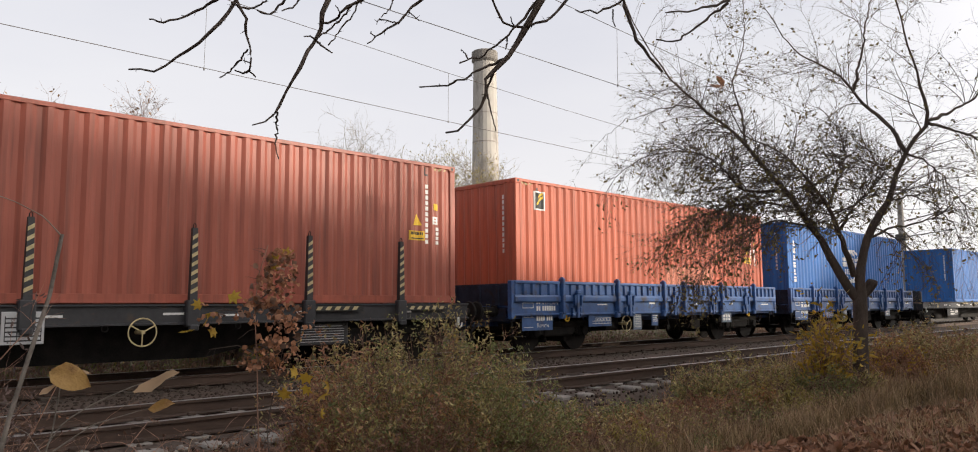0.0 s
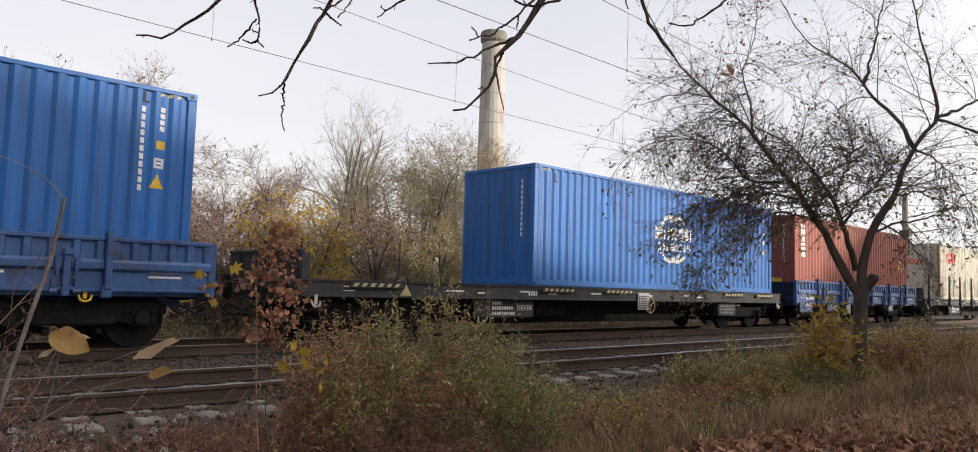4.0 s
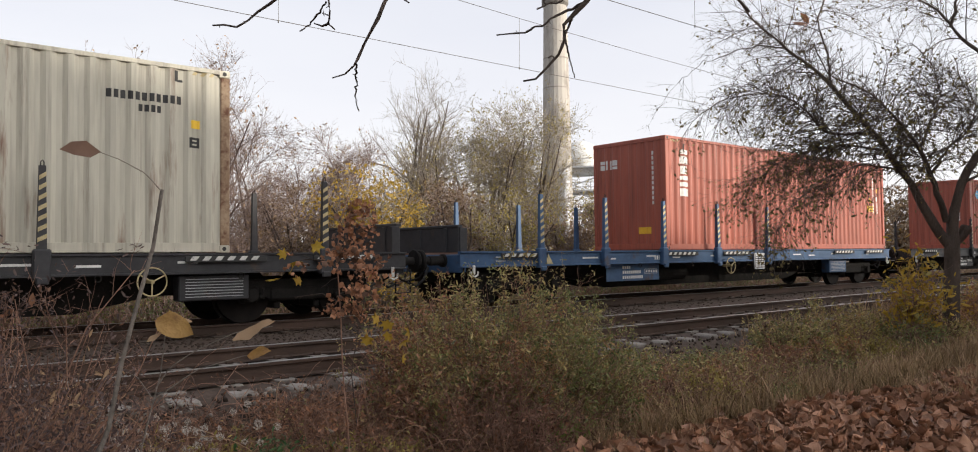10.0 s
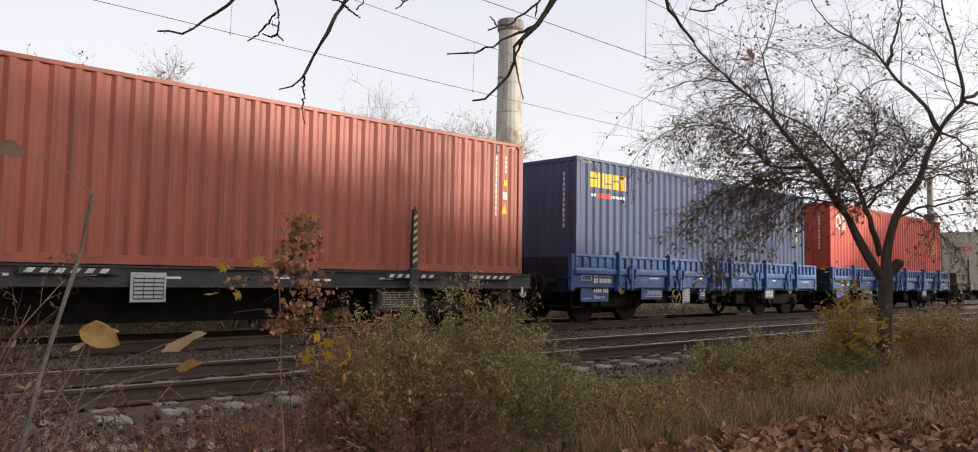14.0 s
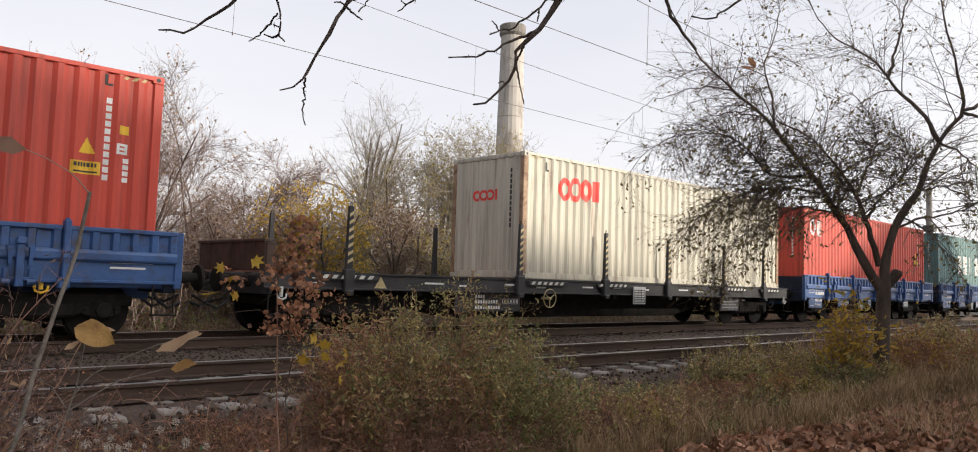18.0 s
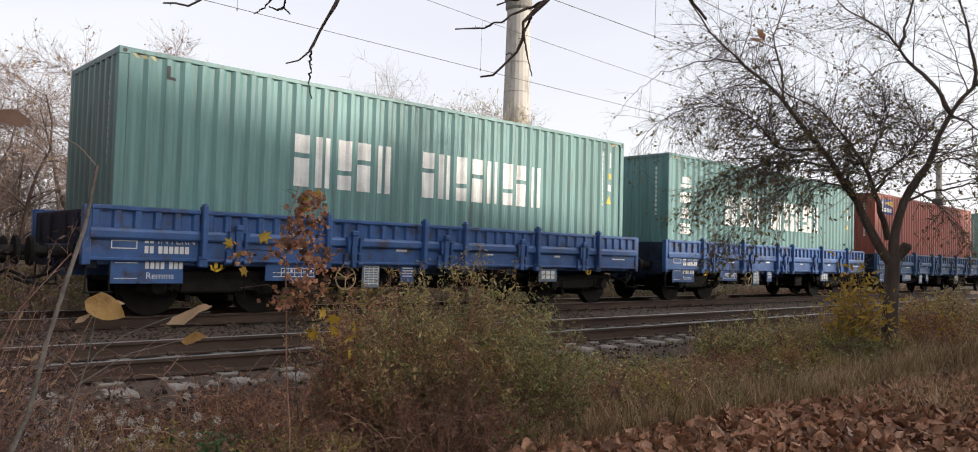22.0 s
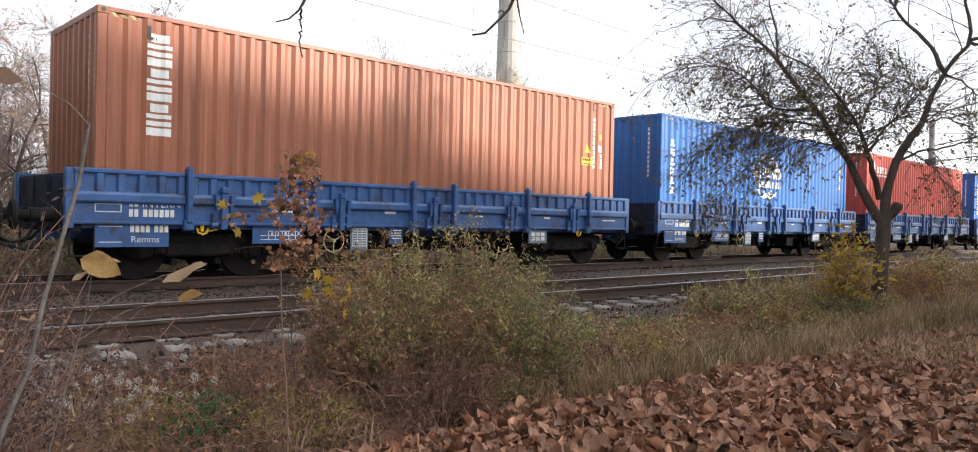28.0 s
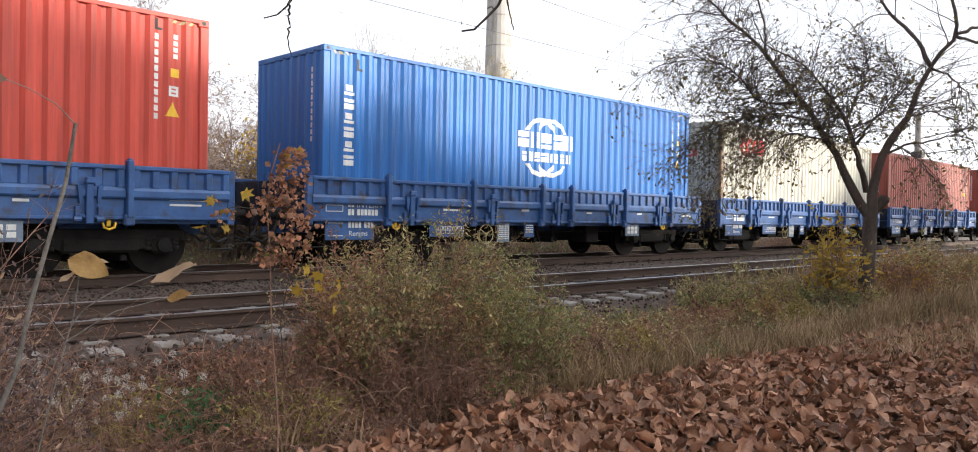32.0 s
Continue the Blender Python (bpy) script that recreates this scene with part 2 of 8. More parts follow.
# ---- materials ----
def shade(name, c1, c2, rough=0.7, scale=6.0, bump=0.0, metal=0.0, fine=60.0, coords="Object", island=0.0, spots=None, stretch=(1, 1, 1), through=0.0):
    """Two colours mixed by coarse and fine noise, with relief; island: how far single pieces differ; spots: (colour, share, scale)."""
    mt = bpy.data.materials.new(name)
    mt.use_nodes = True
    nt = mt.node_tree
    n, l = nt.nodes, nt.links
    p = n["Principled BSDF"]
    tc = n.new("ShaderNodeTexCoord")
    mp = n.new("ShaderNodeMapping")
    mp.inputs["Scale"].default_value = stretch
    l.new(tc.outputs[coords], mp.inputs[0])
    oi = n.new("ShaderNodeObjectInfo")
    off = n.new("ShaderNodeMath")
    off.operation = "MULTIPLY"
    off.inputs[1].default_value = 37.0
    l.new(oi.outputs["Random"], off.inputs[0])
    tex = []
    for s, d in ((scale, 4), (fine, 3)):
        t = n.new("ShaderNodeTexNoise")
        t.noise_dimensions = "4D"
        t.inputs["Scale"].default_value, t.inputs["Detail"].default_value = s, d
        l.new(mp.outputs[0], t.inputs["Vector"])
        l.new(off.outputs[0], t.inputs["W"])
        tex.append(t)
    add = n.new("ShaderNodeMath")
    add.operation = "MULTIPLY_ADD"
    add.inputs[1].default_value = 0.45
    l.new(tex[1].outputs[0], add.inputs[0])
    l.new(tex[0].outputs[0], add.inputs[2])
    if island:
        gi = n.new("ShaderNodeNewGeometry")
        mi = n.new("ShaderNodeMath")
        mi.operation = "MULTIPLY_ADD"
        mi.inputs[1].default_value = island
        l.new(gi.outputs["Random Per Island"], mi.inputs[0])
        l.new(add.outputs[0], mi.inputs[2])
        add = mi
    rp = n.new("ShaderNodeMapRange")
    rp.inputs[1].default_value, rp.inputs[2].default_value = 0.45, 0.98 + island
    l.new(add.outputs[0], rp.inputs[0])
    mx = n.new("ShaderNodeMix")
    mx.data_type = "RGBA"
    mx.inputs[6].default_value, mx.inputs[7].default_value = (*c1, 1), (*c2, 1)
    l.new(rp.outputs[0], mx.inputs[0])
    col = mx.outputs[2]
    if spots:
        sc, share, ss = spots
        st = n.new("ShaderNodeTexNoise")
        st.noise_dimensions = "4D"
        st.inputs["Scale"].default_value, st.inputs["Detail"].default_value, st.inputs["Roughness"].default_value = ss, 6, 0.65
        l.new(mp.outputs[0], st.inputs["Vector"])
        l.new(off.outputs[0], st.inputs["W"])
        sr = n.new("ShaderNodeMapRange")
        sr.inputs[1].default_value, sr.inputs[2].default_value = 0.72 - share * 0.4, 0.84 - share * 0.3
        l.new(st.outputs[0], sr.inputs[0])
        m2 = n.new("ShaderNodeMix")
        m2.data_type = "RGBA"
        m2.inputs[7].default_value = (*sc, 1)
        l.new(sr.outputs[0], m2.inputs[0])
        l.new(col, m2.inputs[6])
        col = m2.outputs[2]
    l.new(col, p.inputs["Base Color"])
    p.inputs["Roughness"].default_value, p.inputs["Metallic"].default_value = rough, metal
    if bump:
        b = n.new("ShaderNodeBump")
        b.inputs["Strength"].default_value, b.inputs["Distance"].default_value = bump, 0.02
        l.new(tex[1].outputs[0], b.inputs["Height"])
        l.new(b.outputs[0], p.inputs["Normal"])
    if through:
        tr = n.new("ShaderNodeBsdfTranslucent")
        l.new(col, tr.inputs[0])
        ms = n.new("ShaderNodeMixShader")
        ms.inputs[0].default_value = through
        l.new(p.outputs[0], ms.inputs[1])
        l.new(tr.outputs[0], ms.inputs[2])
        l.new(ms.outputs[0], n["Material Output"].inputs[0])
    return mt


def container_paint(name, c, rust=0.25, dirt=(0.10, 0.07, 0.05)):
    """Weathered paint: faded, with rust patches and dirt that has run down the sheet."""
    k = 0.74
    mt = shade(name, tuple(x * k for x in c), tuple(min(1, x * 1.12) for x in c), rough=0.5, scale=0.8, fine=9.0, bump=0.05,
               spots=((0.16, 0.06, 0.03), rust * 0.5, 2.0), stretch=(2.0, 2.0, 0.22))
    n, l = mt.node_tree.nodes, mt.node_tree.links
    p = n["Principled BSDF"]
    was = p.inputs["Base Color"].links[0].from_socket
    tc = n.new("ShaderNodeTexCoord")
    mp = n.new("ShaderNodeMapping")
    mp.inputs["Scale"].default_value = (9.0, 9.0, 0.35)
    l.new(tc.outputs["Object"], mp.inputs[0])
    oi = n.new("ShaderNodeObjectInfo")
    w = n.new("ShaderNodeMath")
    w.operation = "MULTIPLY"
    w.inputs[1].default_value = 91.0
    l.new(oi.outputs["Random"], w.inputs[0])
    run = n.new("ShaderNodeTexNoise")
    run.noise_dimensions = "4D"
    run.inputs["Scale"].default_value, run.inputs["Detail"].default_value, run.inputs["Roughness"].default_value = 1.0, 5, 0.6
    l.new(mp.outputs[0], run.inputs["Vector"])
    l.new(w.outputs[0], run.inputs["W"])
    mr = n.new("ShaderNodeMapRange")
    mr.inputs[1].default_value, mr.inputs[2].default_value, mr.inputs[4].default_value = 0.48, 0.80, 0.62
    l.new(run.outputs[0], mr.inputs[0])
    mx = n.new("ShaderNodeMix")
    mx.data_type = "RGBA"
    mx.inputs[7].default_value = (*[0.5 * a * b + 0.25 * b for a, b in zip(c, dirt)], 1) if max(c) < 0.6 else (0.26, 0.20, 0.13, 1)
    l.new(mr.outputs[0], mx.inputs[0])
    l.new(was, mx.inputs[6])
    l.new(mx.outputs[2], p.inputs["Base Color"])
    return mt


M = {
    "rust_red": container_paint("rust_red_paint", (0.35, 0.090, 0.057), 0.42),
    "brown_red": container_paint("brown_red_paint", (0.31, 0.070, 0.046), 0.40),
    "orange_red": container_paint("orange_red_paint", (0.47, 0.106, 0.054)),
    "patch_red": shade("paler_patch_paint", (0.44, 0.14, 0.085), (0.56, 0.20, 0.125), 0.6, 1.5, 0.04, fine=12),
    "tan_red": container_paint("tan_red_paint", (0.315, 0.105, 0.052)),
    "red": container_paint("red_paint", (0.58, 0.066, 0.040)),
    "blue": container_paint("blue_paint", (0.010, 0.132, 0.43), 0.15),
    "navy": container_paint("navy_paint", (0.035, 0.06, 0.14), 0.1),
    "cream": container_paint("cream_paint", (0.54, 0.515, 0.425), 0.75),
    "green": container_paint("green_paint", (0.120, 0.245, 0.238), 0.42),
    "pale_green": container_paint("pale_green_paint", (0.20, 0.36, 0.315), 0.25),
    "wagon_blue": shade("wagon_blue_paint", (0.021, 0.060, 0.172), (0.050, 0.128, 0.325), 0.45, 2.2, 0.06, fine=16, spots=((0.045, 0.035, 0.03), 0.5, 4.0)),
    "wagon_dark": shade("wagon_dark_paint", (0.016, 0.016, 0.019), (0.040, 0.040, 0.044), 0.6, 2.0, 0.06, fine=15, spots=((0.07, 0.04, 0.025), 0.35, 3.0)),
    "wagon_slate": shade("wagon_slate_paint", (0.022, 0.058, 0.13), (0.05, 0.115, 0.225), 0.6, 2.0, 0.06, fine=15, spots=((0.07, 0.045, 0.03), 0.4, 3.0)),
    "plate_grey": shade("grey_blue_plate", (0.10, 0.14, 0.20), (0.19, 0.24, 0.32), 0.6, 3.0, 0.04, fine=20),
    # soot, and the shade between wagons put into the same dark colour
    "grimy_shaded": shade("sooty_shaded_wagon_end", (0.010, 0.013, 0.022), (0.030, 0.040, 0.070), 0.7, 3.0, 0.1, fine=20, spots=((0.03, 0.02, 0.015), 0.5, 4.0)),
    "under": shade("sooty_steel", (0.009, 0.009, 0.009), (0.028, 0.025, 0.023), 0.75, 5.0, 0.12, fine=40),
    "wheel": shade("wheel_steel", (0.006, 0.005, 0.005), (0.020, 0.016, 0.014), 0.65, 6.0, 0.08, metal=0.0, fine=50),
    "white_mark": shade("white_marking", (0.50, 0.50, 0.48), (0.82, 0.82, 0.80), 0.6, 3.0, fine=30),
    "yellow_mark": shade("yellow_marking", (0.62, 0.36, 0.02), (0.85, 0.55, 0.04), 0.6, 4.0, fine=30),
    "red_mark": shade("red_marking", (0.62, 0.035, 0.03), (0.85, 0.07, 0.05), 0.6, 3.0, fine=30),
    "black_mark": shade("black_marking", (0.012, 0.012, 0.012), (0.035, 0.035, 0.035), 0.6, 4.0, fine=30),
    "cyan_mark": shade("cyan_marking", (0.04, 0.34, 0.60), (0.08, 0.45, 0.72), 0.6, 4.0, fine=30),
    "navy_mark": shade("navy_marking", (0.012, 0.02, 0.10), (0.02, 0.035, 0.15), 0.6, 4.0, fine=30),
    "hazard_yellow": shade("hazard_yellow_paint", (0.34, 0.27, 0.13), (0.60, 0.50, 0.28), 0.6, 9.0, fine=50),
    "chalk_white": shade("worn_white_paint", (0.42, 0.42, 0.39), (0.70, 0.70, 0.66), 0.7, 9.0, fine=50, spots=((0.05, 0.05, 0.05), 0.4, 14)),
    "rail": shade("rusty_rail", (0.035, 0.021, 0.015), (0.095, 0.056, 0.040), 0.8, 3.0, 0.15, fine=40, stretch=(0.25, 1, 1)),
    "railhead": shade("polished_rail_head", (0.22, 0.21, 0.205), (0.48, 0.47, 0.46), 0.32, 1.5, 0.03, metal=0.85, fine=20, stretch=(0.1, 1, 1)),
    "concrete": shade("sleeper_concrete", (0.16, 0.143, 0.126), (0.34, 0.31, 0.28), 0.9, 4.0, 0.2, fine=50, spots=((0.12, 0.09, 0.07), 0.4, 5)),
    # darker brown concrete, used for the sleepers of the train's track
    "darkened": shade("dark_sleeper_concrete", (0.045, 0.034, 0.027), (0.12, 0.092, 0.075), 0.9, 4.0, 0.2, fine=50),
    "stone": shade("ballast_stone", (0.022, 0.016, 0.013), (0.085, 0.062, 0.050), 0.9, 3.0, 0.1, fine=40, island=0.8),
    "chim": shade("chimney_concrete", (0.30, 0.28, 0.25), (0.50, 0.47, 0.43), 0.9, 0.25, 0.1, fine=2.5, stretch=(1, 1, 0.35), spots=((0.16, 0.14, 0.12), 0.45, 0.5)),
    "chimrim": shade("stained_rim_concrete", (0.12, 0.11, 0.10), (0.26, 0.24, 0.215), 0.9, 0.5, 0.1, fine=4),
    "brick": shade("pale_brick", (0.32, 0.26, 0.22), (0.46, 0.40, 0.35), 0.9, 1.0, 0.1, fine=9),
    "steel": shade("galvanised_steel", (0.36, 0.37, 0.39), (0.58, 0.59, 0.60), 0.45, 0.8, 0.03, metal=0.3, fine=6),
    "wire": shade("catenary_wire", (0.05, 0.045, 0.04), (0.10, 0.09, 0.08), 0.6, 2.0, fine=10),
    "mast": shade("mast_concrete", (0.22, 0.20, 0.18), (0.36, 0.33, 0.30), 0.9, 0.8, 0.1, fine=9),
    "rubble": shade("pale_rubble", (0.13, 0.115, 0.10), (0.40, 0.37, 0.33), 0.9, 4.0, 0.2, fine=50, island=0.7),
    "bark": shade("tree_bark", (0.048, 0.038, 0.032), (0.155, 0.122, 0.102), 0.92, 5.0, 0.6, fine=60, stretch=(1, 1, 0.3)),
    "twig": shade("thin_twig_bark", (0.045, 0.036, 0.032), (0.13, 0.104, 0.09), 0.9, 3.0, 0.1, fine=30),
    "orchard_twig": shade("orchard_twig_bark", (0.060, 0.047, 0.041), (0.175, 0.140, 0.120), 0.9, 3.0, 0.1, fine=30),
    "pinktwig": shade("reddish_twig_bark", (0.15, 0.108, 0.094), (0.29, 0.222, 0.195), 0.9, 0.8, fine=6),
    "redbark": shade("reddish_limb_bark", (0.060, 0.043, 0.038), (0.165, 0.120, 0.104), 0.9, 0.8, fine=6),
    "greytwig": shade("grey_twig_bark", (0.17, 0.145, 0.12), (0.32, 0.28, 0.235), 0.9, 0.8, fine=6),
    "litter": shade("fallen_leaf", (0.046, 0.020, 0.012), (0.62, 0.325, 0.19), 0.55, 5.0, 0.35, fine=60, island=0.9),
    "deadleaf": shade("withered_leaf", (0.064, 0.032, 0.023), (0.54, 0.265, 0.145), 0.55, 1.4, fine=30, island=0.8, through=0.25),
    "weedleaf": shade("dark_withered_weed", (0.028, 0.017, 0.014), (0.33, 0.195, 0.135), 0.6, 1.6, fine=30, island=0.8, through=0.2),
    "purpleweed": shade("purple_brown_weed", (0.022, 0.015, 0.015), (0.19, 0.125, 0.11), 0.7, 1.6, fine=30, island=0.8, through=0.15),
    "pinkleaf": shade("pinkish_dry_leaf", (0.20, 0.125, 0.075), (0.46, 0.31, 0.19), 0.8, 0.6, fine=6, island=0.7, through=0.25),
    "olive_leaf": shade("browned_yellow_leaf", (0.27, 0.145, 0.045), (0.50, 0.31, 0.10), 0.6, 14.0, 0.3, fine=120, through=0.3, spots=((0.20, 0.10, 0.04), 0.5, 30)),
    "yellowleaf": shade("yellow_autumn_leaf", (0.34, 0.20, 0.025), (0.62, 0.43, 0.06), 0.7, 6.0, 0.1, fine=50, island=0.4, through=0.35, spots=((0.16, 0.07, 0.02), 0.3, 20)),
    "bushleaf": shade("bush_leaf", (0.040, 0.042, 0.015), (0.62, 0.51, 0.205), 0.42, 1.6, fine=30, island=1.0, through=0.3, spots=((0.42, 0.150, 0.06), 0.50, 1.7)),
    "greenleaf": shade("weed_leaf", (0.036, 0.054, 0.018), (0.33, 0.345, 0.115), 0.42, 2.0, fine=30, island=0.7, through=0.3),
    "freshleaf": shade("fresh_green_leaf", (0.10, 0.16, 0.03), (0.26, 0.36, 0.08), 0.5, 4.0, fine=30, island=0.5, through=0.3),
    "ivy": shade("dark_green_leaf", (0.025, 0.075, 0.02), (0.07, 0.17, 0.045), 0.6, 4.0, fine=30, island=0.5, through=0.2),
    "drygrass": shade("dry_grass", (0.13, 0.083, 0.052), (0.66, 0.46, 0.285), 0.8, 0.7, fine=12, island=0.6, through=0.25),
    "greengrass": shade("autumn_grass", (0.090, 0.066, 0.036), (0.50, 0.355, 0.19), 0.8, 0.6, fine=12, island=0.6, through=0.25),
    "bramble": shade("dry_bramble", (0.040, 0.023, 0.019), (0.52, 0.31, 0.225), 0.85, 2.0, fine=20, island=0.6),
    "hedgeleaf": shade("brown_hedge_leaf", (0.10, 0.065, 0.04), (0.30, 0.20, 0.11), 0.8, 0.4, fine=5, island=0.7, through=0.25),
    "stickbark": shade("grey_stick_bark", (0.085, 0.075, 0.065), (0.27, 0.235, 0.205), 0.9, 14.0, 0.4, fine=90),
    "cornerrust": shade("rusty_cream_corner", (0.20, 0.11, 0.06), (0.48, 0.36, 0.24), 0.7, 3.0, 0.1, fine=25, spots=((0.12, 0.045, 0.02), 0.6, 6)),
    "yellowgreen": shade("yellow_green_leaf", (0.16, 0.13, 0.035), (0.50, 0.40, 0.11), 0.7, 0.8, fine=8, island=0.8, through=0.35),
    "sapleaf": shade("russet_sapling_leaf", (0.17, 0.075, 0.045), (0.66, 0.34, 0.19), 0.75, 6.0, fine=40, island=0.9, through=0.3),
    "fluff": shade("seed_fluff", (0.38, 0.345, 0.30), (0.70, 0.65, 0.58), 0.95, 9.0, fine=60, island=0.4, through=0.3),
    "treeleaf": shade("withered_tree_leaf", (0.06, 0.05, 0.022), (0.30, 0.235, 0.09), 0.75, 2.0, fine=20, island=0.8, through=0.3),
    "roof": shade("roof_tile", (0.12, 0.06, 0.04), (0.2, 0.1, 0.07), 0.85, 1.0, 0.1, fine=9),
    "plaster": shade("house_plaster", (0.34, 0.31, 0.27), (0.46, 0.43, 0.38), 0.9, 0.6, 0.1, fine=9),
}


for key in ("under", "wheel", "grimy_shaded", "bark", "twig", "orchard_twig", "bramble", "pinktwig", "redbark", "greytwig", "drygrass", "greengrass", "stone", "weedleaf"):
    M[key].node_tree.nodes["Principled BSDF"].inputs["Specular IOR Level"].default_value = 0.15


# ---- ground: one sheet, verge by the camera, track bed, rough land behind ----
TRACK_Y, NEAR_Y = 13.37, 8.45            # centre lines of the two tracks; rail tops at z = 0
GAUGE = 0.7525


def smooth(a, b, x):
    t = min(1.0, max(0.0, (x - a) / (b - a)))
    return t * t * (3 - 2 * t)


def ground_z(x, y):
    z = -0.52 - 0.16 * smooth(4.2, 5.4, y) * (1 - 0.5 * smooth(8, 14, x))
    z += (-0.24 - z) * smooth(6.3, 7.15, y)
    z += 0.045 * smooth(7.25, 7.5, y)
    z += (-0.62 + 0.195) * smooth(15.4, 17.2, y)
    z += 0.30 * smooth(22, 40, y)
    rough = 0.09 * noise.noise((x * 0.45, y * 0.45, 3.1)) + 0.03 * noise.noise((x * 1.7, y * 1.7, 7.7))
    bed = smooth(6.4, 7.0, y) * (1 - smooth(15.2, 16.0, y))
    z += rough * (1 - 0.85 * bed)
    z += 0.10 * smooth(3.4, 0.5, y) * smooth(1.5, 5.0, x)
    return z


def steps(stops):
    out = []
    for (a, b, s) in stops:
        n = max(1, round((b - a) / s))
        out += [a + (b - a) * i / n for i in range(n)]
    return out + [stops[-1][1]]


xs = steps([(-900, -100, 200), (-100, -10, 15), (-10, 24, 0.25), (24, 60, 1.5), (60, 160, 10), (160, 1500, 200)])
ys = steps([(-600, -60, 180), (-60, -3, 6), (-3, 18, 0.25), (18, 40, 1.5), (40, 160, 15), (160, 1800, 240)])
g = Geo()
g.v = [(x, y, ground_z(x, y)) for y in ys for x in xs]
nx = len(xs)
g.f = [(j * nx + i, j * nx + i + 1, (j + 1) * nx + i + 1, (j + 1) * nx + i) for j in range(len(ys) - 1) for i in range(nx - 1)]


def ground_material():
    """Trodden soil with leaf crumbs on the verge, oily crushed stone along the tracks, rough grass beyond."""
    mt = shade("verge_soil", (0.030, 0.022, 0.015), (0.10, 0.072, 0.048), 0.95, 0.9, 0.5, fine=22, spots=((0.10, 0.09, 0.035), 0.55, 0.8))
    n, l = mt.node_tree.nodes, mt.node_tree.links
    p = n["Principled BSDF"]
    was = p.inputs["Base Color"].links[0].from_socket
    tc = n.new("ShaderNodeTexCoord")
    sp = n.new("ShaderNodeSeparateXYZ")
    l.new(tc.outputs["Object"], sp.inputs[0])
    vor = n.new("ShaderNodeTexVoronoi")
    vor.inputs["Scale"].default_value = 16.0
    l.new(tc.outputs["Object"], vor.inputs["Vector"])
    bal = n.new("ShaderNodeMix")
    bal.data_type = "RGBA"
    bal.inputs[6].default_value, bal.inputs[7].default_value = (0.040, 0.026, 0.019, 1), (0.105, 0.070, 0.052, 1)
    l.new(vor.outputs["Color"], bal.inputs[0])
    a = n.new("ShaderNodeMapRange")
    a.inputs[1].default_value, a.inputs[2].default_value = 6.3, 6.9
    b = n.new("ShaderNodeMapRange")
    b.inputs[1].default_value, b.inputs[2].default_value = 16.4, 15.6
    l.new(sp.outputs[1], a.inputs[0])
    l.new(sp.outputs[1], b.inputs[0])
    both = n.new("ShaderNodeMath")
    both.operation = "MULTIPLY"
    l.new(a.outputs[0], both.inputs[0])
    l.new(b.outputs[0], both.inputs[1])
    mx = n.new("ShaderNodeMix")
    mx.data_type = "RGBA"
    l.new(both.outputs[0], mx.inputs[0])
    l.new(was, mx.inputs[6])
    l.new(bal.outputs[2], mx.inputs[7])
    l.new(mx.outputs[2], p.inputs["Base Color"])
    return mt


ground = part("ground", g, ground_material(), None, smooth=True)
tagged(ground, "bare brown soil and gravel track bed with autumn grass", "ground", kind="structure")


# ---- the two tracks: rails, sleepers, fastenings ----
def rail(yc, name):
    """Flat-bottomed rail: foot, web, head, with a polished running surface."""
    holder = new(name)
    holder.location = (0, yc, 0)
    prof = [(-0.075, -0.172), (0.075, -0.172), (0.075, -0.162), (0.012, -0.145), (0.009, -0.045), (0.036, -0.036), (0.036, -0.006), (-0.036, -0.006), (-0.036, -0.036), (-0.009, -0.045), (-0.012, -0.145), (-0.075, -0.162)]
    g = Geo()
    cuts = steps([(-160, 0, 20), (0, 40, 4), (40, 420, 40)])
    g.v = [(x, y, z) for x in cuts for y, z in prof]
    k = len(prof)
    g.f = [(i * k + a, i * k + (a + 1) % k, (i + 1) * k + (a + 1) % k, (i + 1) * k + a) for i in range(len(cuts) - 1) for a in range(k)]
    part("rail_body", g, M["rail"], holder)
    part("rail_head", Geo().box(-160, 420, -0.031, 0.031, -0.008, 0.0, 0.004), M["railhead"], holder, "bright worn running surface")
    return tagged(holder, "rusty steel rail with a bright worn head", "rail", "rails of the two tracks", "structure")


for i, yc in enumerate((NEAR_Y - GAUGE, NEAR_Y + GAUGE, TRACK_Y - GAUGE, TRACK_Y + GAUGE)):
    rail(yc, "rail")

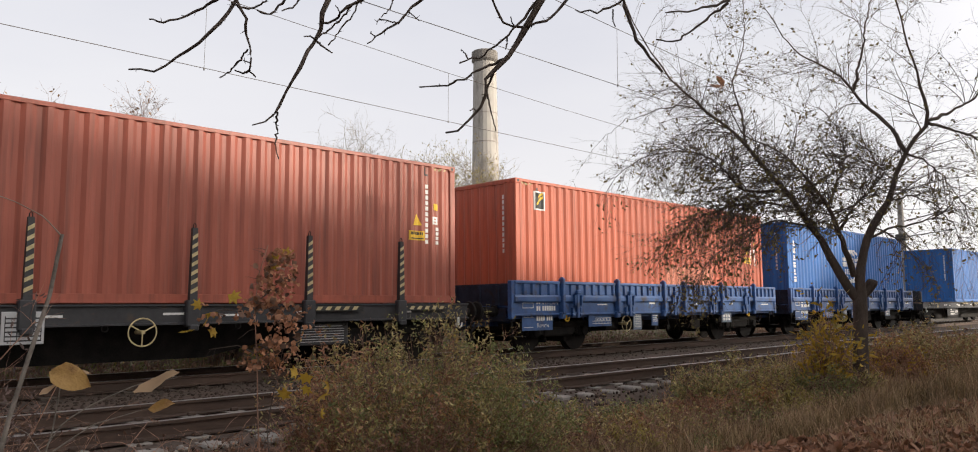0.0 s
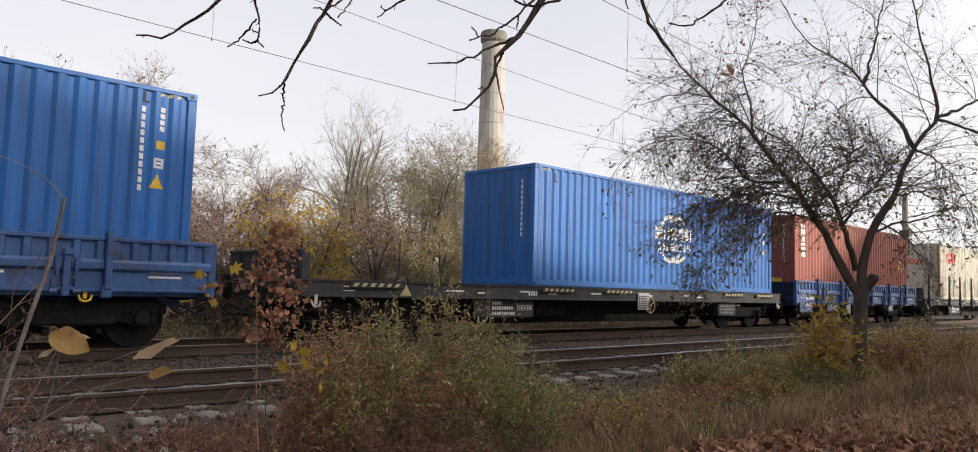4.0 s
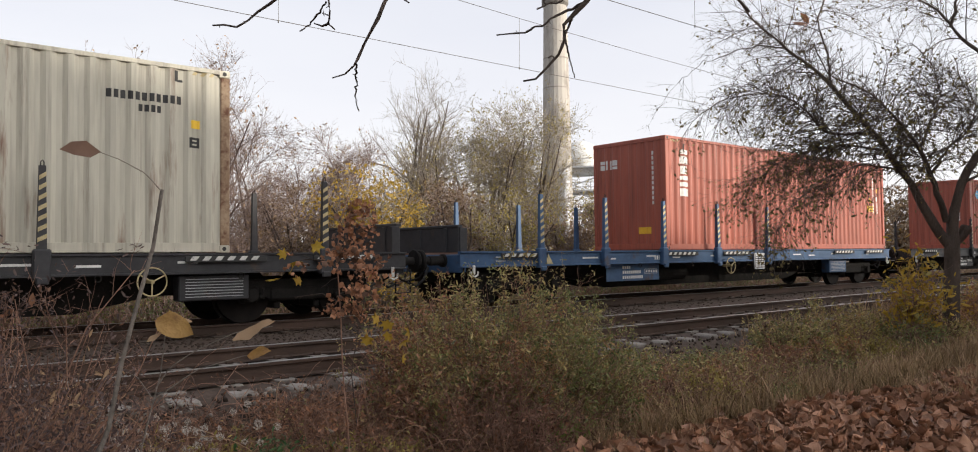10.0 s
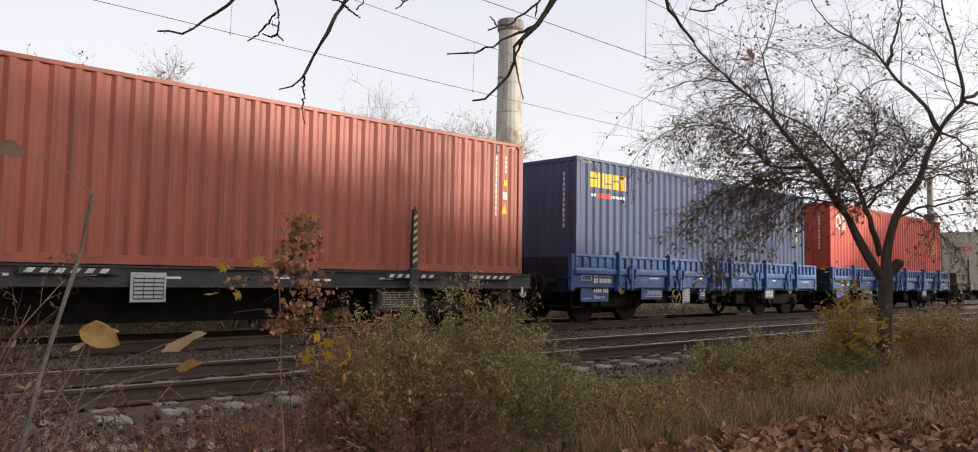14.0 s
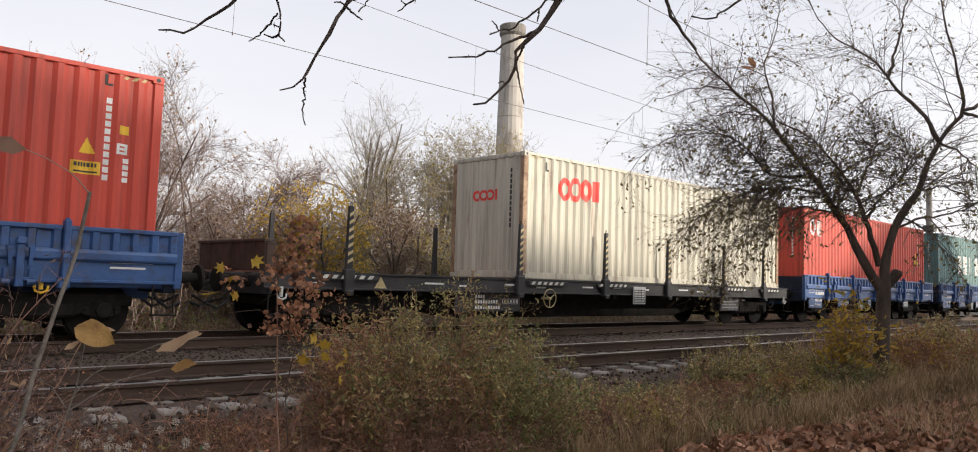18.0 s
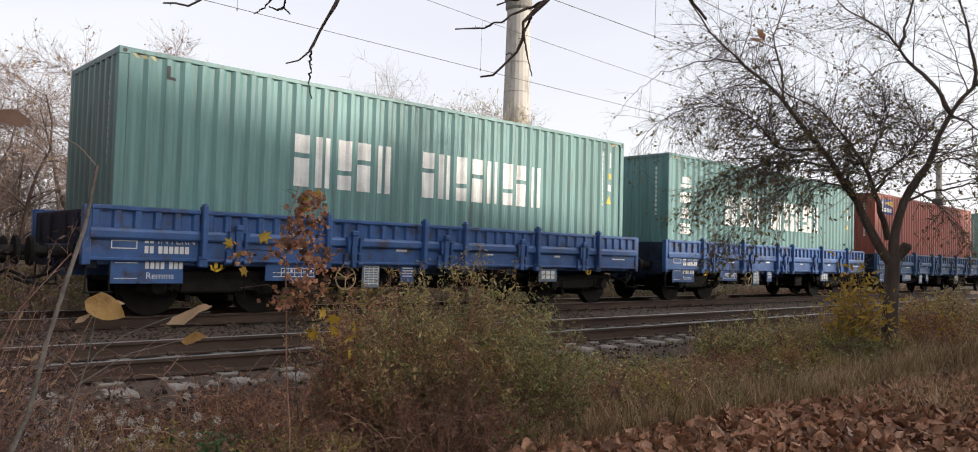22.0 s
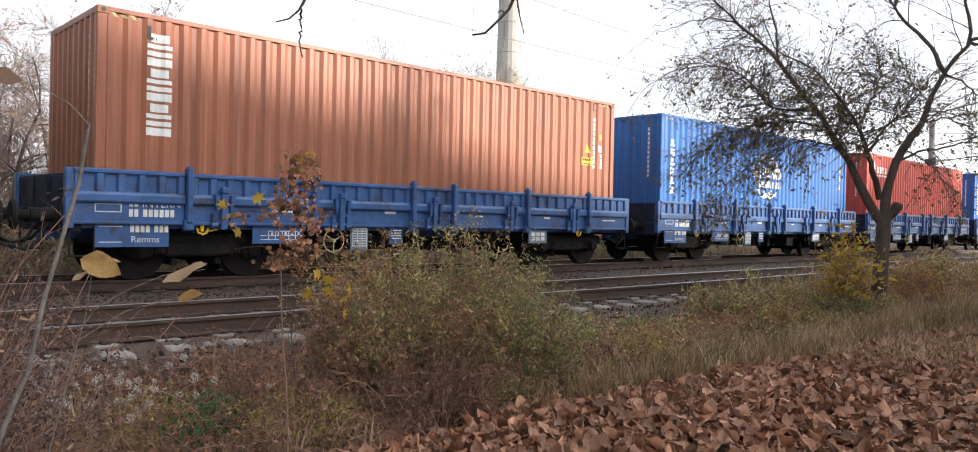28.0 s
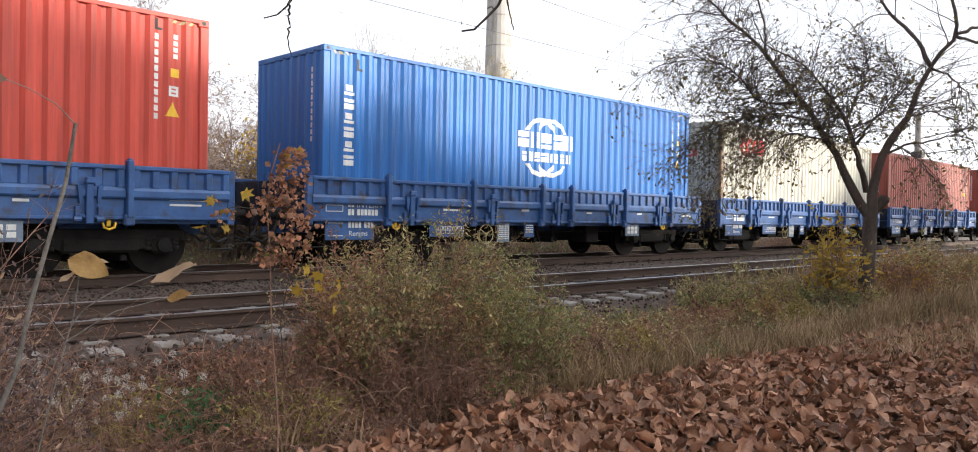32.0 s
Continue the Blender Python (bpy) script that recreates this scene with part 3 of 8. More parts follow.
# a wide low concrete strip lies between the rails' feet of the near track at its edge, so the sleepers show as pale blocks
sg = Geo()
sg.box(-0.125, 0.125, -1.28, 1.28, -0.40, -0.205, 0.02)
sg.box(-0.11, 0.11, -0.93, -0.58, -0.205, -0.174, 0.008)
sg.box(-0.11, 0.11, 0.58, 0.93, -0.205, -0.174, 0.008)
sleeper_mesh = sg.mesh("sleeper")
clip_mesh = Geo().box(-0.05, 0.05, -0.12, -0.07, -0.172, -0.130, 0.01).box(-0.05, 0.05, 0.07, 0.12, -0.172, -0.130, 0.01).mesh("rail_clip")
rngs = np.random.default_rng(4)
for yc in (NEAR_Y, TRACK_Y):
    bed = tagged(new("sleeper_row"), "row of weathered concrete sleepers in stained ballast", "sleepers", "sleeper rows", "structure")
    bed.location = (0, yc, 0)
    for i in range(-6, 74):
        x = 0.62 + 0.575 * i
        s = part("sleeper", sleeper_mesh, M["concrete"] if yc == NEAR_Y else M["darkened"], bed, at=pose(x + rngs.normal(0, 0.012), rngs.normal(0, 0.025), rngs.normal(0, 0.006), 0, 0, rngs.normal(0, 0.5)))
        for yy in (-GAUGE, GAUGE):
            if -3 < i < 36:
                part("rail_clip", clip_mesh, M["rail"], s, at=(0, yy, 0))

# loose ballast
rng = np.random.default_rng(11)
cube = np.array([(x, y, z) for x in (-1, 1) for y in (-1, 1) for z in (-1, 1)], float)
stone_v = np.concatenate([cube * np.array([0.62, 0.55, 0.45]), np.array([(0.95, 0.1, 0), (-0.9, -0.1, 0.1), (0, 0.85, 0), (0.1, -0.85, 0), (0, 0.1, 0.75), (0, 0, -0.7)])])
stone_f = [(8, 4, 6), (8, 6, 7), (8, 7, 5), (8, 5, 4), (9, 0, 1), (9, 1, 3), (9, 3, 2), (9, 2, 0), (10, 2, 3), (10, 3, 7), (10, 7, 6), (10, 6, 2),
           (11, 0, 4), (11, 4, 5), (11, 5, 1), (11, 1, 0), (12, 1, 5), (12, 5, 7), (12, 7, 3), (12, 3, 1), (13, 0, 2), (13, 2, 6), (13, 6, 4), (13, 4, 0)]
n = 9000
px = rng.uniform(-1, 1, n)
px = np.where(rng.uniform(size=n) < 0.75, rng.uniform(-0.5, 14, n), rng.uniform(14, 34, n))
py = rng.uniform(6.35, 12.6, n)
keep = ~((np.abs(np.abs(py - NEAR_Y) - GAUGE) < 0.10) | (np.abs(np.abs(py - TRACK_Y) - GAUGE) < 0.10))
px, py = px[keep], py[keep]
pz = np.array([ground_z(a, b) for a, b in zip(px, py)]) + 0.012
sz = rng.uniform(0.014, 0.030, len(px)) * np.where(py < 7.2, 1.15, 1.0)
ballast = part("ballast", scatter("ballast", stone_v, stone_f, poses(turns(rng, len(px)), np.stack([px, py, pz - 0.012], -1), sz)), M["stone"], None)
tagged(ballast, "loose brown and grey crushed stone between the rails", "ballast", kind="stuff")
# pale rubble at the foot of the bed
n = 90
px, py = np.abs(rng.normal(0, 1.7, n)) + 0.5, rng.normal(6.95, 0.15, n)
pz = np.array([ground_z(a, b) for a, b in zip(px, py)]) + 0.03
rub = part("rubble", scatter("rubble", stone_v, stone_f, poses(turns(rng, n), np.stack([px, py, pz], -1), rng.uniform(0.015, 0.045, n))), M["rubble"], None)
tagged(rub, "pale broken stones beside the near rail", "rubble", kind="stuff")


# ---- overhead line ----
def span(name, y, z_ends, z_mid, label):
    """A wire over the track that sags between supports every 56 metres."""
    pts = []
    for x in range(-60, 221, 4):
        u = ((x - 54.0) % 56.0) / 56.0
        pts.append((x, y, z_mid + (z_ends - z_mid) * (2 * u - 1) ** 2))
    return tagged(part(name, Geo().tube(pts, 0.0065, 5), M["wire"], None), label, "wire", "overhead wires", "structure")


span("contact_wire", TRACK_Y - 0.1, 5.42, 5.38, "thin dark contact wire over the train")
span("carrier_wire", TRACK_Y - 0.1, 7.3, 6.30, "thin dark sagging carrier wire over the train")
span("contact_wire", NEAR_Y, 5.26, 5.22, "thin dark contact wire over the near track")
span("carrier_wire", NEAR_Y, 7.0, 6.12, "thin dark sagging carrier wire over the near track")
for y, zc in ((NEAR_Y, 5.22), (TRACK_Y - 0.1, 5.38)):
    for x in (6.0, 11.9, 18.5, 26.0):
        u = ((x - 54.0) % 56.0) / 56.0
        top = (6.12 if y == NEAR_Y else 6.30) + (0.88 if y == NEAR_Y else 1.0) * (2 * u - 1) ** 2
        d = part("dropper", Geo().tube([(x, y, zc), (x + 0.02, y, top)], 0.004, 4).lathe("z", (x, y, zc), [(-0.02, 0.012), (0.03, 0.014)], 6), M["wire"], None)
        tagged(d, "thin dropper wire between carrier and contact wire", "wire", "droppers", "structure")


def catenary_mast(x, y):
    m = tagged(new("catenary_mast"), "weathered concrete catenary mast with a bracket arm behind the train", "mast", "catenary masts")
    m.location = (x, y, ground_z(x, y))
    h = 8.35
    part("pole", Geo().tube([(0, 0, -0.3), (0, 0, h * 0.5), (0, 0, h)], [0.26, 0.22, 0.17], 10), M["mast"], m)
    part("pole_cap", Geo().lathe("z", (0, 0, h), [(0, 0.19), (0.05, 0.19), (0.09, 0.1)], 10), M["mast"], m)
    part("bracket_arm", Geo().tube([(0, 0, 6.9), (-0.1, -3.2, 7.5)], 0.035, 6).tube([(0, 0, 5.9), (-0.1, -3.1, 6.2)], 0.03, 6).tube([(0, 0, 7.7), (-0.1, -3.2, 7.5)], 0.015, 5), M["wire"], m)
    part("insulator", Geo().lathe("y", (0, -0.5, 7.0), [(-0.2, 0.03), (-0.15, 0.08), (-0.1, 0.03), (-0.05, 0.08), (0, 0.03), (0.05, 0.08), (0.1, 0.03)], 8), M["rail"], m)
    part("clamp", Geo().box(-0.3, 0.3, -0.32, 0.32, 5.7, 6.1, 0.05), M["wire"], m)
    return m


for x in (54.3, 110.3, 166.3):
    catenary_mast(x, 16.7)


# ---- tall chimney and plant behind ----
def chimney(x, y):
    c = tagged(new("chimney"), "tall pale concrete factory chimney with a stained rim", "chimney")
    c.location = (x, y, ground_z(x, y))
    prof = [(0, 1.62), (8, 1.50), (16, 1.36), (22, 1.25), (26.35, 1.18)]
    part("shaft", Geo().lathe("z", (0, 0, 0), prof, 20), M["chim"], c)
    part("rim", Geo().lathe("z", (0, 0, 26.35), [(0, 1.20), (0.25, 1.36), (1.1, 1.36), (1.2, 1.28), (1.2, 1.0), (0.7, 1.0)], 20), M["chimrim"], c, "darker stained concrete rim")
    for z in (3, 6, 9, 12, 15, 18, 21):
        part("hoop", Geo().lathe("z", (0, 0, z), [(-0.06, 1.60 - z * 0.0165), (-0.06, 1.64 - z * 0.0165), (0.06, 1.64 - z * 0.0165), (0.06, 1.60 - z * 0.0165)], 20), M["mast"], c)
    rung_mesh = Geo().box(-0.16, 0.16, -0.02, 0.02, -0.015, 0.015).mesh("rung")
    a = radians(225 - 62)
    for z in range(2, 53):
        r = 1.72 - z * 0.5 * 0.0165
        part("rung", rung_mesh, M["wire"], c, at=(-math.cos(a) * r, -math.sin(a) * r, z * 0.5))
    return c


CH = 78.0
chimney(CH * math.cos(radians(45.36)), CH * math.sin(radians(45.36)))


def stack_pipe(x, y):
    c = tagged(new("flue_pipe"), "slim white painted metal flue pipe beside the chimney", "pipe")
    c.location = (x, y, ground_z(x, y))
    part("tube", Geo().lathe("z", (0, 0, 0), [(0, 0.55), (9.5, 0.55), (9.7, 0.5)], 14), M["steel"], c)
    part("collar", Geo().lathe("z", (0, 0, 7.5), [(0, 0.62), (0.3, 0.62)], 14), M["steel"], c)


stack_pipe(52.6, 52.4)


def process_tower(x, y, yaw):
    t = tagged(new("process_tower"), "white steel plant tower with a domed tank and railed platforms", "tower")
    t.matrix_basis = pose(x, y, ground_z(x, y), 0, 0, yaw)
    h = 13.2
    for sx in (-4.5, 0, 4.5):
        for sy in (-3, 3):
            part("column", Geo().box(sx - 0.22, sx + 0.22, sy - 0.22, sy + 0.22, 0, h), M["steel"], t)
    for z in (4, 7, 10, 13.2):
        part("platform", Geo().box(-5.2, 5.2, -3.6, 3.6, z - 0.18, z + 0.05), M["steel"], t)
        rl = Geo()
        for yy in (-3.6, 3.6):
            rl.box(-5.2, 5.2, yy - 0.04, yy + 0.04, z + 1.0, z + 1.08)
            for k in range(-5, 6):
                rl.box(k - 0.04, k + 0.04, yy - 0.04, yy + 0.04, z, z + 1.05)
        part("railing", rl, M["steel"], t)
    part("tank", Geo().lathe("z", (-2.4, 0, 12.4), [(0, 2.9), (2.4, 2.9), (3.6, 2.4), (4.3, 1.5), (4.7, 0.3)], 20), M["white_mark"], t, "white domed tank", smooth=True)
    part("vessel", Geo().lathe("z", (2.4, 0, 4), [(0, 1.6), (8, 1.6), (9, 0.8)], 14), M["steel"], t)
    for k in range(4):
        a, b = (-4.5, 4.5) if k % 2 else (4.5, -4.5)
        part("brace", Geo().tube([(a, -3.1, 1 + k * 3.1), (b, -3.1, 4 + k * 3.1)], 0.1, 5), M["steel"], t)
    return t


TA = radians(42.4)
process_tower(108 * math.cos(TA), 108 * math.sin(TA), 42.4 - 90)

pl = tagged(new("overground_pipeline"), "long pale insulated pipeline on low trestles beyond the tracks", "pipeline")
pl.location = (30, 44, 0)
part("pipe_run", Geo().tube([(-60, 0, 1.35), (140, 0, 1.35)], 0.55, 12), M["steel"], pl, smooth=True)
for k in range(-5, 12):
    part("trestle", Geo().box(k * 12 - 0.15, k * 12 + 0.15, -0.6, 0.6, -0.6, 0.85).box(k * 12 - 0.12, k * 12 + 0.12, -0.85, 0.85, 0.75, 0.9), M["mast"], pl)
for ax, ay, h in ((30.0, 36.0, 4.6), (15.5, 34.0, 3.6), (9.0, 33.0, 3.4), (4.0, 34.0, 3.2), (62.0, 40.0, 5.5)):
    fp = tagged(new("marker_post"), "slim pale concrete post standing among the bushes", "post", "posts behind the tracks")
    fp.location = (ax, ay, ground_z(ax, ay))
    part("shaft", Geo().tube([(0, 0, -0.3), (0, 0, h)], [0.09, 0.07], 8), M["chalk_white"], fp)
    part("cap", Geo().lathe("z", (0, 0, h), [(0, 0.10), (0.05, 0.10), (0.08, 0.04)], 8), M["mast"], fp)


# ---- unseen houses added behind the camera: shade casters for the verge, the lower train and the far wagons ----
def house(prof):
    h = tagged(new("house"), "unseen plastered house with a long tiled roof, added to cast shade", "house")
    k = (12.17 + 7.0) / -sun_from.y                 # along the sun's ray from the train back to the gable
    dx, dz = sun_from.x * k, sun_from.z * k
    pr = [(x + dx, max(-0.6, z + dz)) for x, z in prof]
    y0, y1 = -7.0, -19.0

    def slab(a, b, thick):
        g = Geo()
        v = [(a[0], y0, a[1]), (b[0], y0, b[1]), (b[0], y1, b[1]), (a[0], y1, a[1])]
        g.add(v + [(x, y, z - thick) for x, y, z in v], [(0, 1, 2, 3), (7, 6, 5, 4), (0, 4, 5, 1), (1, 5, 6, 2), (2, 6, 7, 3), (3, 7, 4, 0)])
        return g

    for yy in (y0 + 0.05, y1 - 0.05):
        g = Geo()
        s = 0.3 if yy > y1 + 1 else -0.3
        v = [(x, yy, z - (0.26 if 0 < i < len(pr) - 1 else 0)) for i, (x, z) in enumerate(pr)]
        m = len(v)
        g.add(v + [(x, y - s, z) for x, y, z in v], [tuple(range(m)), tuple(reversed(range(m, 2 * m)))] + [(i, i + m, (i + 1) % m + m, (i + 1) % m) for i in range(m)])
        part("gable_wall", g, M["plaster"], h)
    for a, b in zip(pr[1:-1], pr[2:-1]):
        part("roof_slope", slab(a, b, 0.25), M["roof"], h)
    for x in (pr[0][0], pr[-1][0] - 0.3):
        zt = (pr[1][1] if x == pr[0][0] else pr[-2][1]) - 0.35
        part("side_wall", Geo().box(x, x + 0.3, y1 + 0.4, y0 - 0.4, -0.6, zt), M["plaster"], h)
    return h


# roof outlines follow the shade edge wanted on the train's near side
house([(-6.5, -9.0), (-6.5, 1.0), (0.8, 4.6), (13.0, 1.95), (18.0, 0.95), (30.0, 0.72), (30.0, -9.0)])
# second unseen block, added only to shade the wagons far to the right
house([(31.5, -9.0), (31.5, 0.6), (35.5, 4.9), (42.0, 4.6), (46.0, 0.6), (46.0, -9.0)])


# ---- the train: speed grows slowly, from 8.4 to 9.8 metres a second ----
def run(t):
    return 8.42 * t + 0.021 * t * t


TRAIN = []                                # (thing, place on the train, z)
WHEELS = []                               # (wheelset, offset in its bogie)
DECK = 1.16
L40, W40, H40 = 12.192, 2.438, 2.896
PITCH, DEEP = 0.2775, 0.036
CORR0 = 0.16


def corr(u):
    """Depth of the corrugated sheet behind its outer face at u metres along the wall."""
    s = ((u - CORR0) % PITCH) / PITCH
    if s < 0.26:
        return 0.0
    if s < 0.5:
        return DEEP * (s - 0.26) / 0.24
    if s < 0.76:
        return DEEP
    return DEEP * (1 - (s - 0.76) / 0.24)


def corr_wall(length, z0, z1):
    """A corrugated sheet along +x whose outer side looks to -y; outer face at y = 0."""
    us = [CORR0 - 0.02]
    u = CORR0
    while u < length - 0.2:
        for s in (0.0, 0.26, 0.5, 0.76):
            us.append(u + s * PITCH)
        u += PITCH
    us = [a for a in us if a < length - 0.13] + [length - 0.13]
    us[0] = 0.13
    g = Geo()
    for a in us:
        g.v += [(a, corr(a), z0), (a, corr(a), z1), (a, corr(a) + 0.003, z0), (a, corr(a) + 0.003, z1)]
    for i in range(len(us) - 1):
        a, b = 4 * i, 4 * i + 4
        g.f += [(a, b, b + 1, a + 1), (a + 2, a + 3, b + 3, b + 2)]
    return g


side_mesh = corr_wall(L40, 0.15, H40 - 0.06).mesh("side_sheet")
end_mesh = corr_wall(W40, 0.17, H40 - 0.07).mesh("end_sheet")
roof_g = Geo()
for i in range(44):
    roof_g.box(0.2 + i * 0.268, 0.2 + i * 0.268 + 0.2, -W40 / 2 + 0.12, W40 / 2 - 0.12, H40 - 0.025, H40 - 0.006)
roof_g.box(0.1, L40 - 0.1, -W40 / 2 + 0.05, W40 / 2 - 0.05, H40 - 0.04, H40 - 0.024)
roof_mesh = roof_g.mesh("roof_sheet")
base_g = Geo().box(0.1, L40 - 0.1, -W40 / 2 + 0.06, W40 / 2 - 0.06, 0.06, 0.14)
base_mesh = base_g.mesh("floor_frame")
toprail_mesh = Geo().box(0.16, L40 - 0.16, -0.005, 0.06, H40 - 0.075, H40 - 0.004, 0.008).mesh("top_rail")
botrail_mesh = Geo().box(0.16, L40 - 0.16, 0.0, 0.05, 0.015, 0.155, 0.006).box(0.16, L40 - 0.16, -0.012, 0.0, 0.015, 0.03).mesh("bottom_rail")
endtop_mesh = Geo().box(0, 0.1, -W40 / 2 + 0.16, W40 / 2 - 0.16, H40 - 0.11, H40 - 0.004, 0.01).mesh("end_rail")
endbot_mesh = Geo().box(0, 0.1, -W40 / 2 + 0.16, W40 / 2 - 0.16, 0.015, 0.175, 0.01).mesh("end_sill")
post_mesh = Geo().box(0, 0.15, 0, 0.13, 0.11, H40 - 0.11, 0.015).mesh("corner_post")
cg = Geo().box(0, 0.178, -0.004, 0.158, 0.0, 0.118, 0.012)
casting_mesh = cg.mesh("corner_casting")
hole_mesh = Geo().lathe("y", (0.09, -0.006, 0.06), [(0, 0.034), (0.004, 0.034)], 12).mesh("casting_hole")


def decal(name, inside, box, flat=False, dx=0.014, dv=0.012, lift=0.005):
    """Painted shape on the corrugated wall (in wall coordinates u, z), cut into strips that follow the sheet."""
    u0, u1, v0, v1 = box
    g = Geo()
    n = max(1, round((u1 - u0) / dx))
    m = max(2, round((v1 - v0) / dv))
    vs = [v0 + (v1 - v0) * (j + 0.5) / m for j in range(m)]
    h = (v1 - v0) / m / 2
    for i in range(n):
        a, b = u0 + (u1 - u0) * i / n, u0 + (u1 - u0) * (i + 1) / n
        mid = (a + b) / 2
        j = 0
        while j < m:
            if inside(mid, vs[j]):
                k = j
                while k + 1 < m and inside(mid, vs[k + 1]):
                    k += 1
                ya, yb = (0 if flat else corr(a)) - lift, (0 if flat else corr(b)) - lift
                g.add([(a, ya, vs[j] - h), (b, yb, vs[j] - h), (b, yb, vs[k] + h), (a, ya, vs[k] + h)], [(0, 1, 2, 3)])
                j = k
            j += 1
    return g.mesh(name)


def rects(items):
    return lambda u, v: any(a <= u <= b and c <= v <= d for a, b, c, d in items)


def blocks_row(u0, u1, v0, v1, n, gap=0.16, slot=0.0):
    """n plain upright blocks side by side; slot: each is parted by one narrow open slit."""
    w = (u1 - u0) / n
    h = v1 - v0
    out = []
    for i in range(n):
        a, b = u0 + i * w + w * gap / 2, u0 + (i + 1) * w - w * gap / 2
        if not slot:
            out.append((a, b, v0, v1))
        elif i % 3 == 1:
            s = (b - a) * 0.10
            out += [(a, (a + b) / 2 - s, v0, v1), ((a + b) / 2 + s, b, v0, v1)]
        else:
            c = v0 + h * (0.34 if i % 3 else 0.60)
            out += [(a, b, v0, c - h * 0.05), (a, b, c + h * 0.05, v1)]
    return out


def blocks_col(u0, u1, v0, v1, n, gap=0.2, slot=0.0):
    """The same, one above the other."""
    h = (v1 - v0) / n
    out = []
    for i in range(n):
        c, d = v0 + i * h + h * gap / 2, v0 + (i + 1) * h - h * gap / 2
        if not slot:
            out.append((u0, u1, c, d))
        else:
            m = c + (d - c) * (0.35 if i % 2 else 0.62)
            out += [(u0, u1, c, m - (d - c) * 0.07), (u0 + (u1 - u0) * 0.12 * (i % 2), u1 - (u1 - u0) * 0.12 * (i % 2), m + (d - c) * 0.07, d)]
    return out


def signs(name, items, per=1, flat=False):
    """One small mesh for each character or bar; per: how many blocks make one."""
    out = []
    for i in range(0, len(items), per):
        t = items[i:i + per]
        box = (min(a[0] for a in t) - 0.002, max(a[1] for a in t) + 0.002, min(a[2] for a in t) - 0.002, max(a[3] for a in t) + 0.002)
        out.append(decal(name, rects(t), box, flat, 0.028 if box[1] - box[0] > 0.1 else 0.014, 0.008))
    return out


def marks_common(dark):
    """Vertical code bars, weight table and small signs near the rear post."""
    return blocks_col(11.33, 11.40, 1.24, 2.58, 11, 0.3) + blocks_col(11.62, 11.70, 2.20, 2.60, 4, 0.3)


code_mesh = signs("code_bar", marks_common(0))
code_low = signs("code_bar", blocks_col(11.38, 11.46, 1.20, 2.46, 11, 0.3) + blocks_col(11.66, 11.74, 1.20, 1.58, 4, 0.3))
code_small = signs("code_bar", blocks_row(10.35, 11.45, 2.28, 2.40, 11, 0.35) + blocks_row(10.8, 11.15, 2.12, 2.22, 4, 0.35))
sign_yel = decal("yellow_sign", rects([(11.58, 11.72, 1.92, 2.06)]), (11.55, 11.75, 1.9, 2.08))
sign_tab = decal("weight_table", lambda u, v: 11.56 <= u <= 11.71 and 1.62 <= v <= 1.79 and not (11.59 < u < 11.68 and (1.66 < v < 1.69 or 1.72 < v < 1.75)), (11.54, 11.73, 1.6, 1.81))
sign_tri = decal("warning_triangle", lambda u, v: abs(u - 11.62) < 0.115 * (1 - (v - 1.31) / 0.23), (11.49, 11.75, 1.31, 1.54))
sign_tri_low = decal("warning_triangle", lambda u, v: abs(u - 11.15) < 0.115 * (1 - (v - 1.58) / 0.23), (11.0, 11.3, 1.58, 1.81))
sign_plate = decal("caution_plate", rects([(10.94, 11.34, 1.27, 1.47)]), (10.9, 11.4, 1.25, 1.49), lift=0.007)
sign_plate_bars = decal("caution_bars", rects(blocks_row(10.98, 11.30, 1.38, 1.44, 7, 0.3) + [(10.98, 11.30, 1.30, 1.325)]), (10.9, 11.4, 1.25, 1.49), lift=0.010)
hazard = decal("hazard_stripes", lambda u, v: ((u + v * 0.9) % 0.13) < 0.065, (0.20, 0.62, H40 - 0.135, H40 - 0.08))
hazard2 = decal("hazard_stripes", lambda u, v: ((u - v * 0.9) % 0.13) < 0.065, (11.55, 11.98, H40 - 0.135, H40 - 0.08))
hook_mark = decal("small_mark", rects([(0.72, 0.77, 2.5, 2.72), (0.77, 0.86, 2.5, 2.55)]), (0.7, 0.88, 2.48, 2.74))
hook_mark2 = decal("small_mark", rects([(11.33, 11.38, 2.62, 2.8), (11.38, 11.45, 2.62, 2.66)]), (11.3, 11.47, 2.6, 2.82))
end_code = signs("code_bar", blocks_col(1.98, 2.04, 1.15, 2.55, 11, 0.3))


def globe(u, v):
    """Two crossing pairs of ring arcs with a clear band in the middle."""
    if -0.40 < v < 0.36:
        return False
    hit_ring = False
    for cx in (-0.18, 0.18):
        d = math.hypot((u - cx) / 0.62, v / 0.66)
        hit_ring |= abs(d - 0.96) < 0.075 and (u - cx) * (1 if cx > 0 else -1) > -0.45
    return hit_ring


def shift(fn, u0, v0):
    return lambda u, v: fn(u - u0, v - v0)


def any_of(*fns):
    return lambda u, v: any(f(u, v) for f in fns)


def rring(cu, cv, rx, ry, t, gap=None):
    def f(u, v):
        d = math.hypot((u - cu) / rx, (v - cv) / ry)
        if not (1 - t < d < 1):
            return False
        return not (gap and u > cu and abs(v - cv) < gap)
    return f


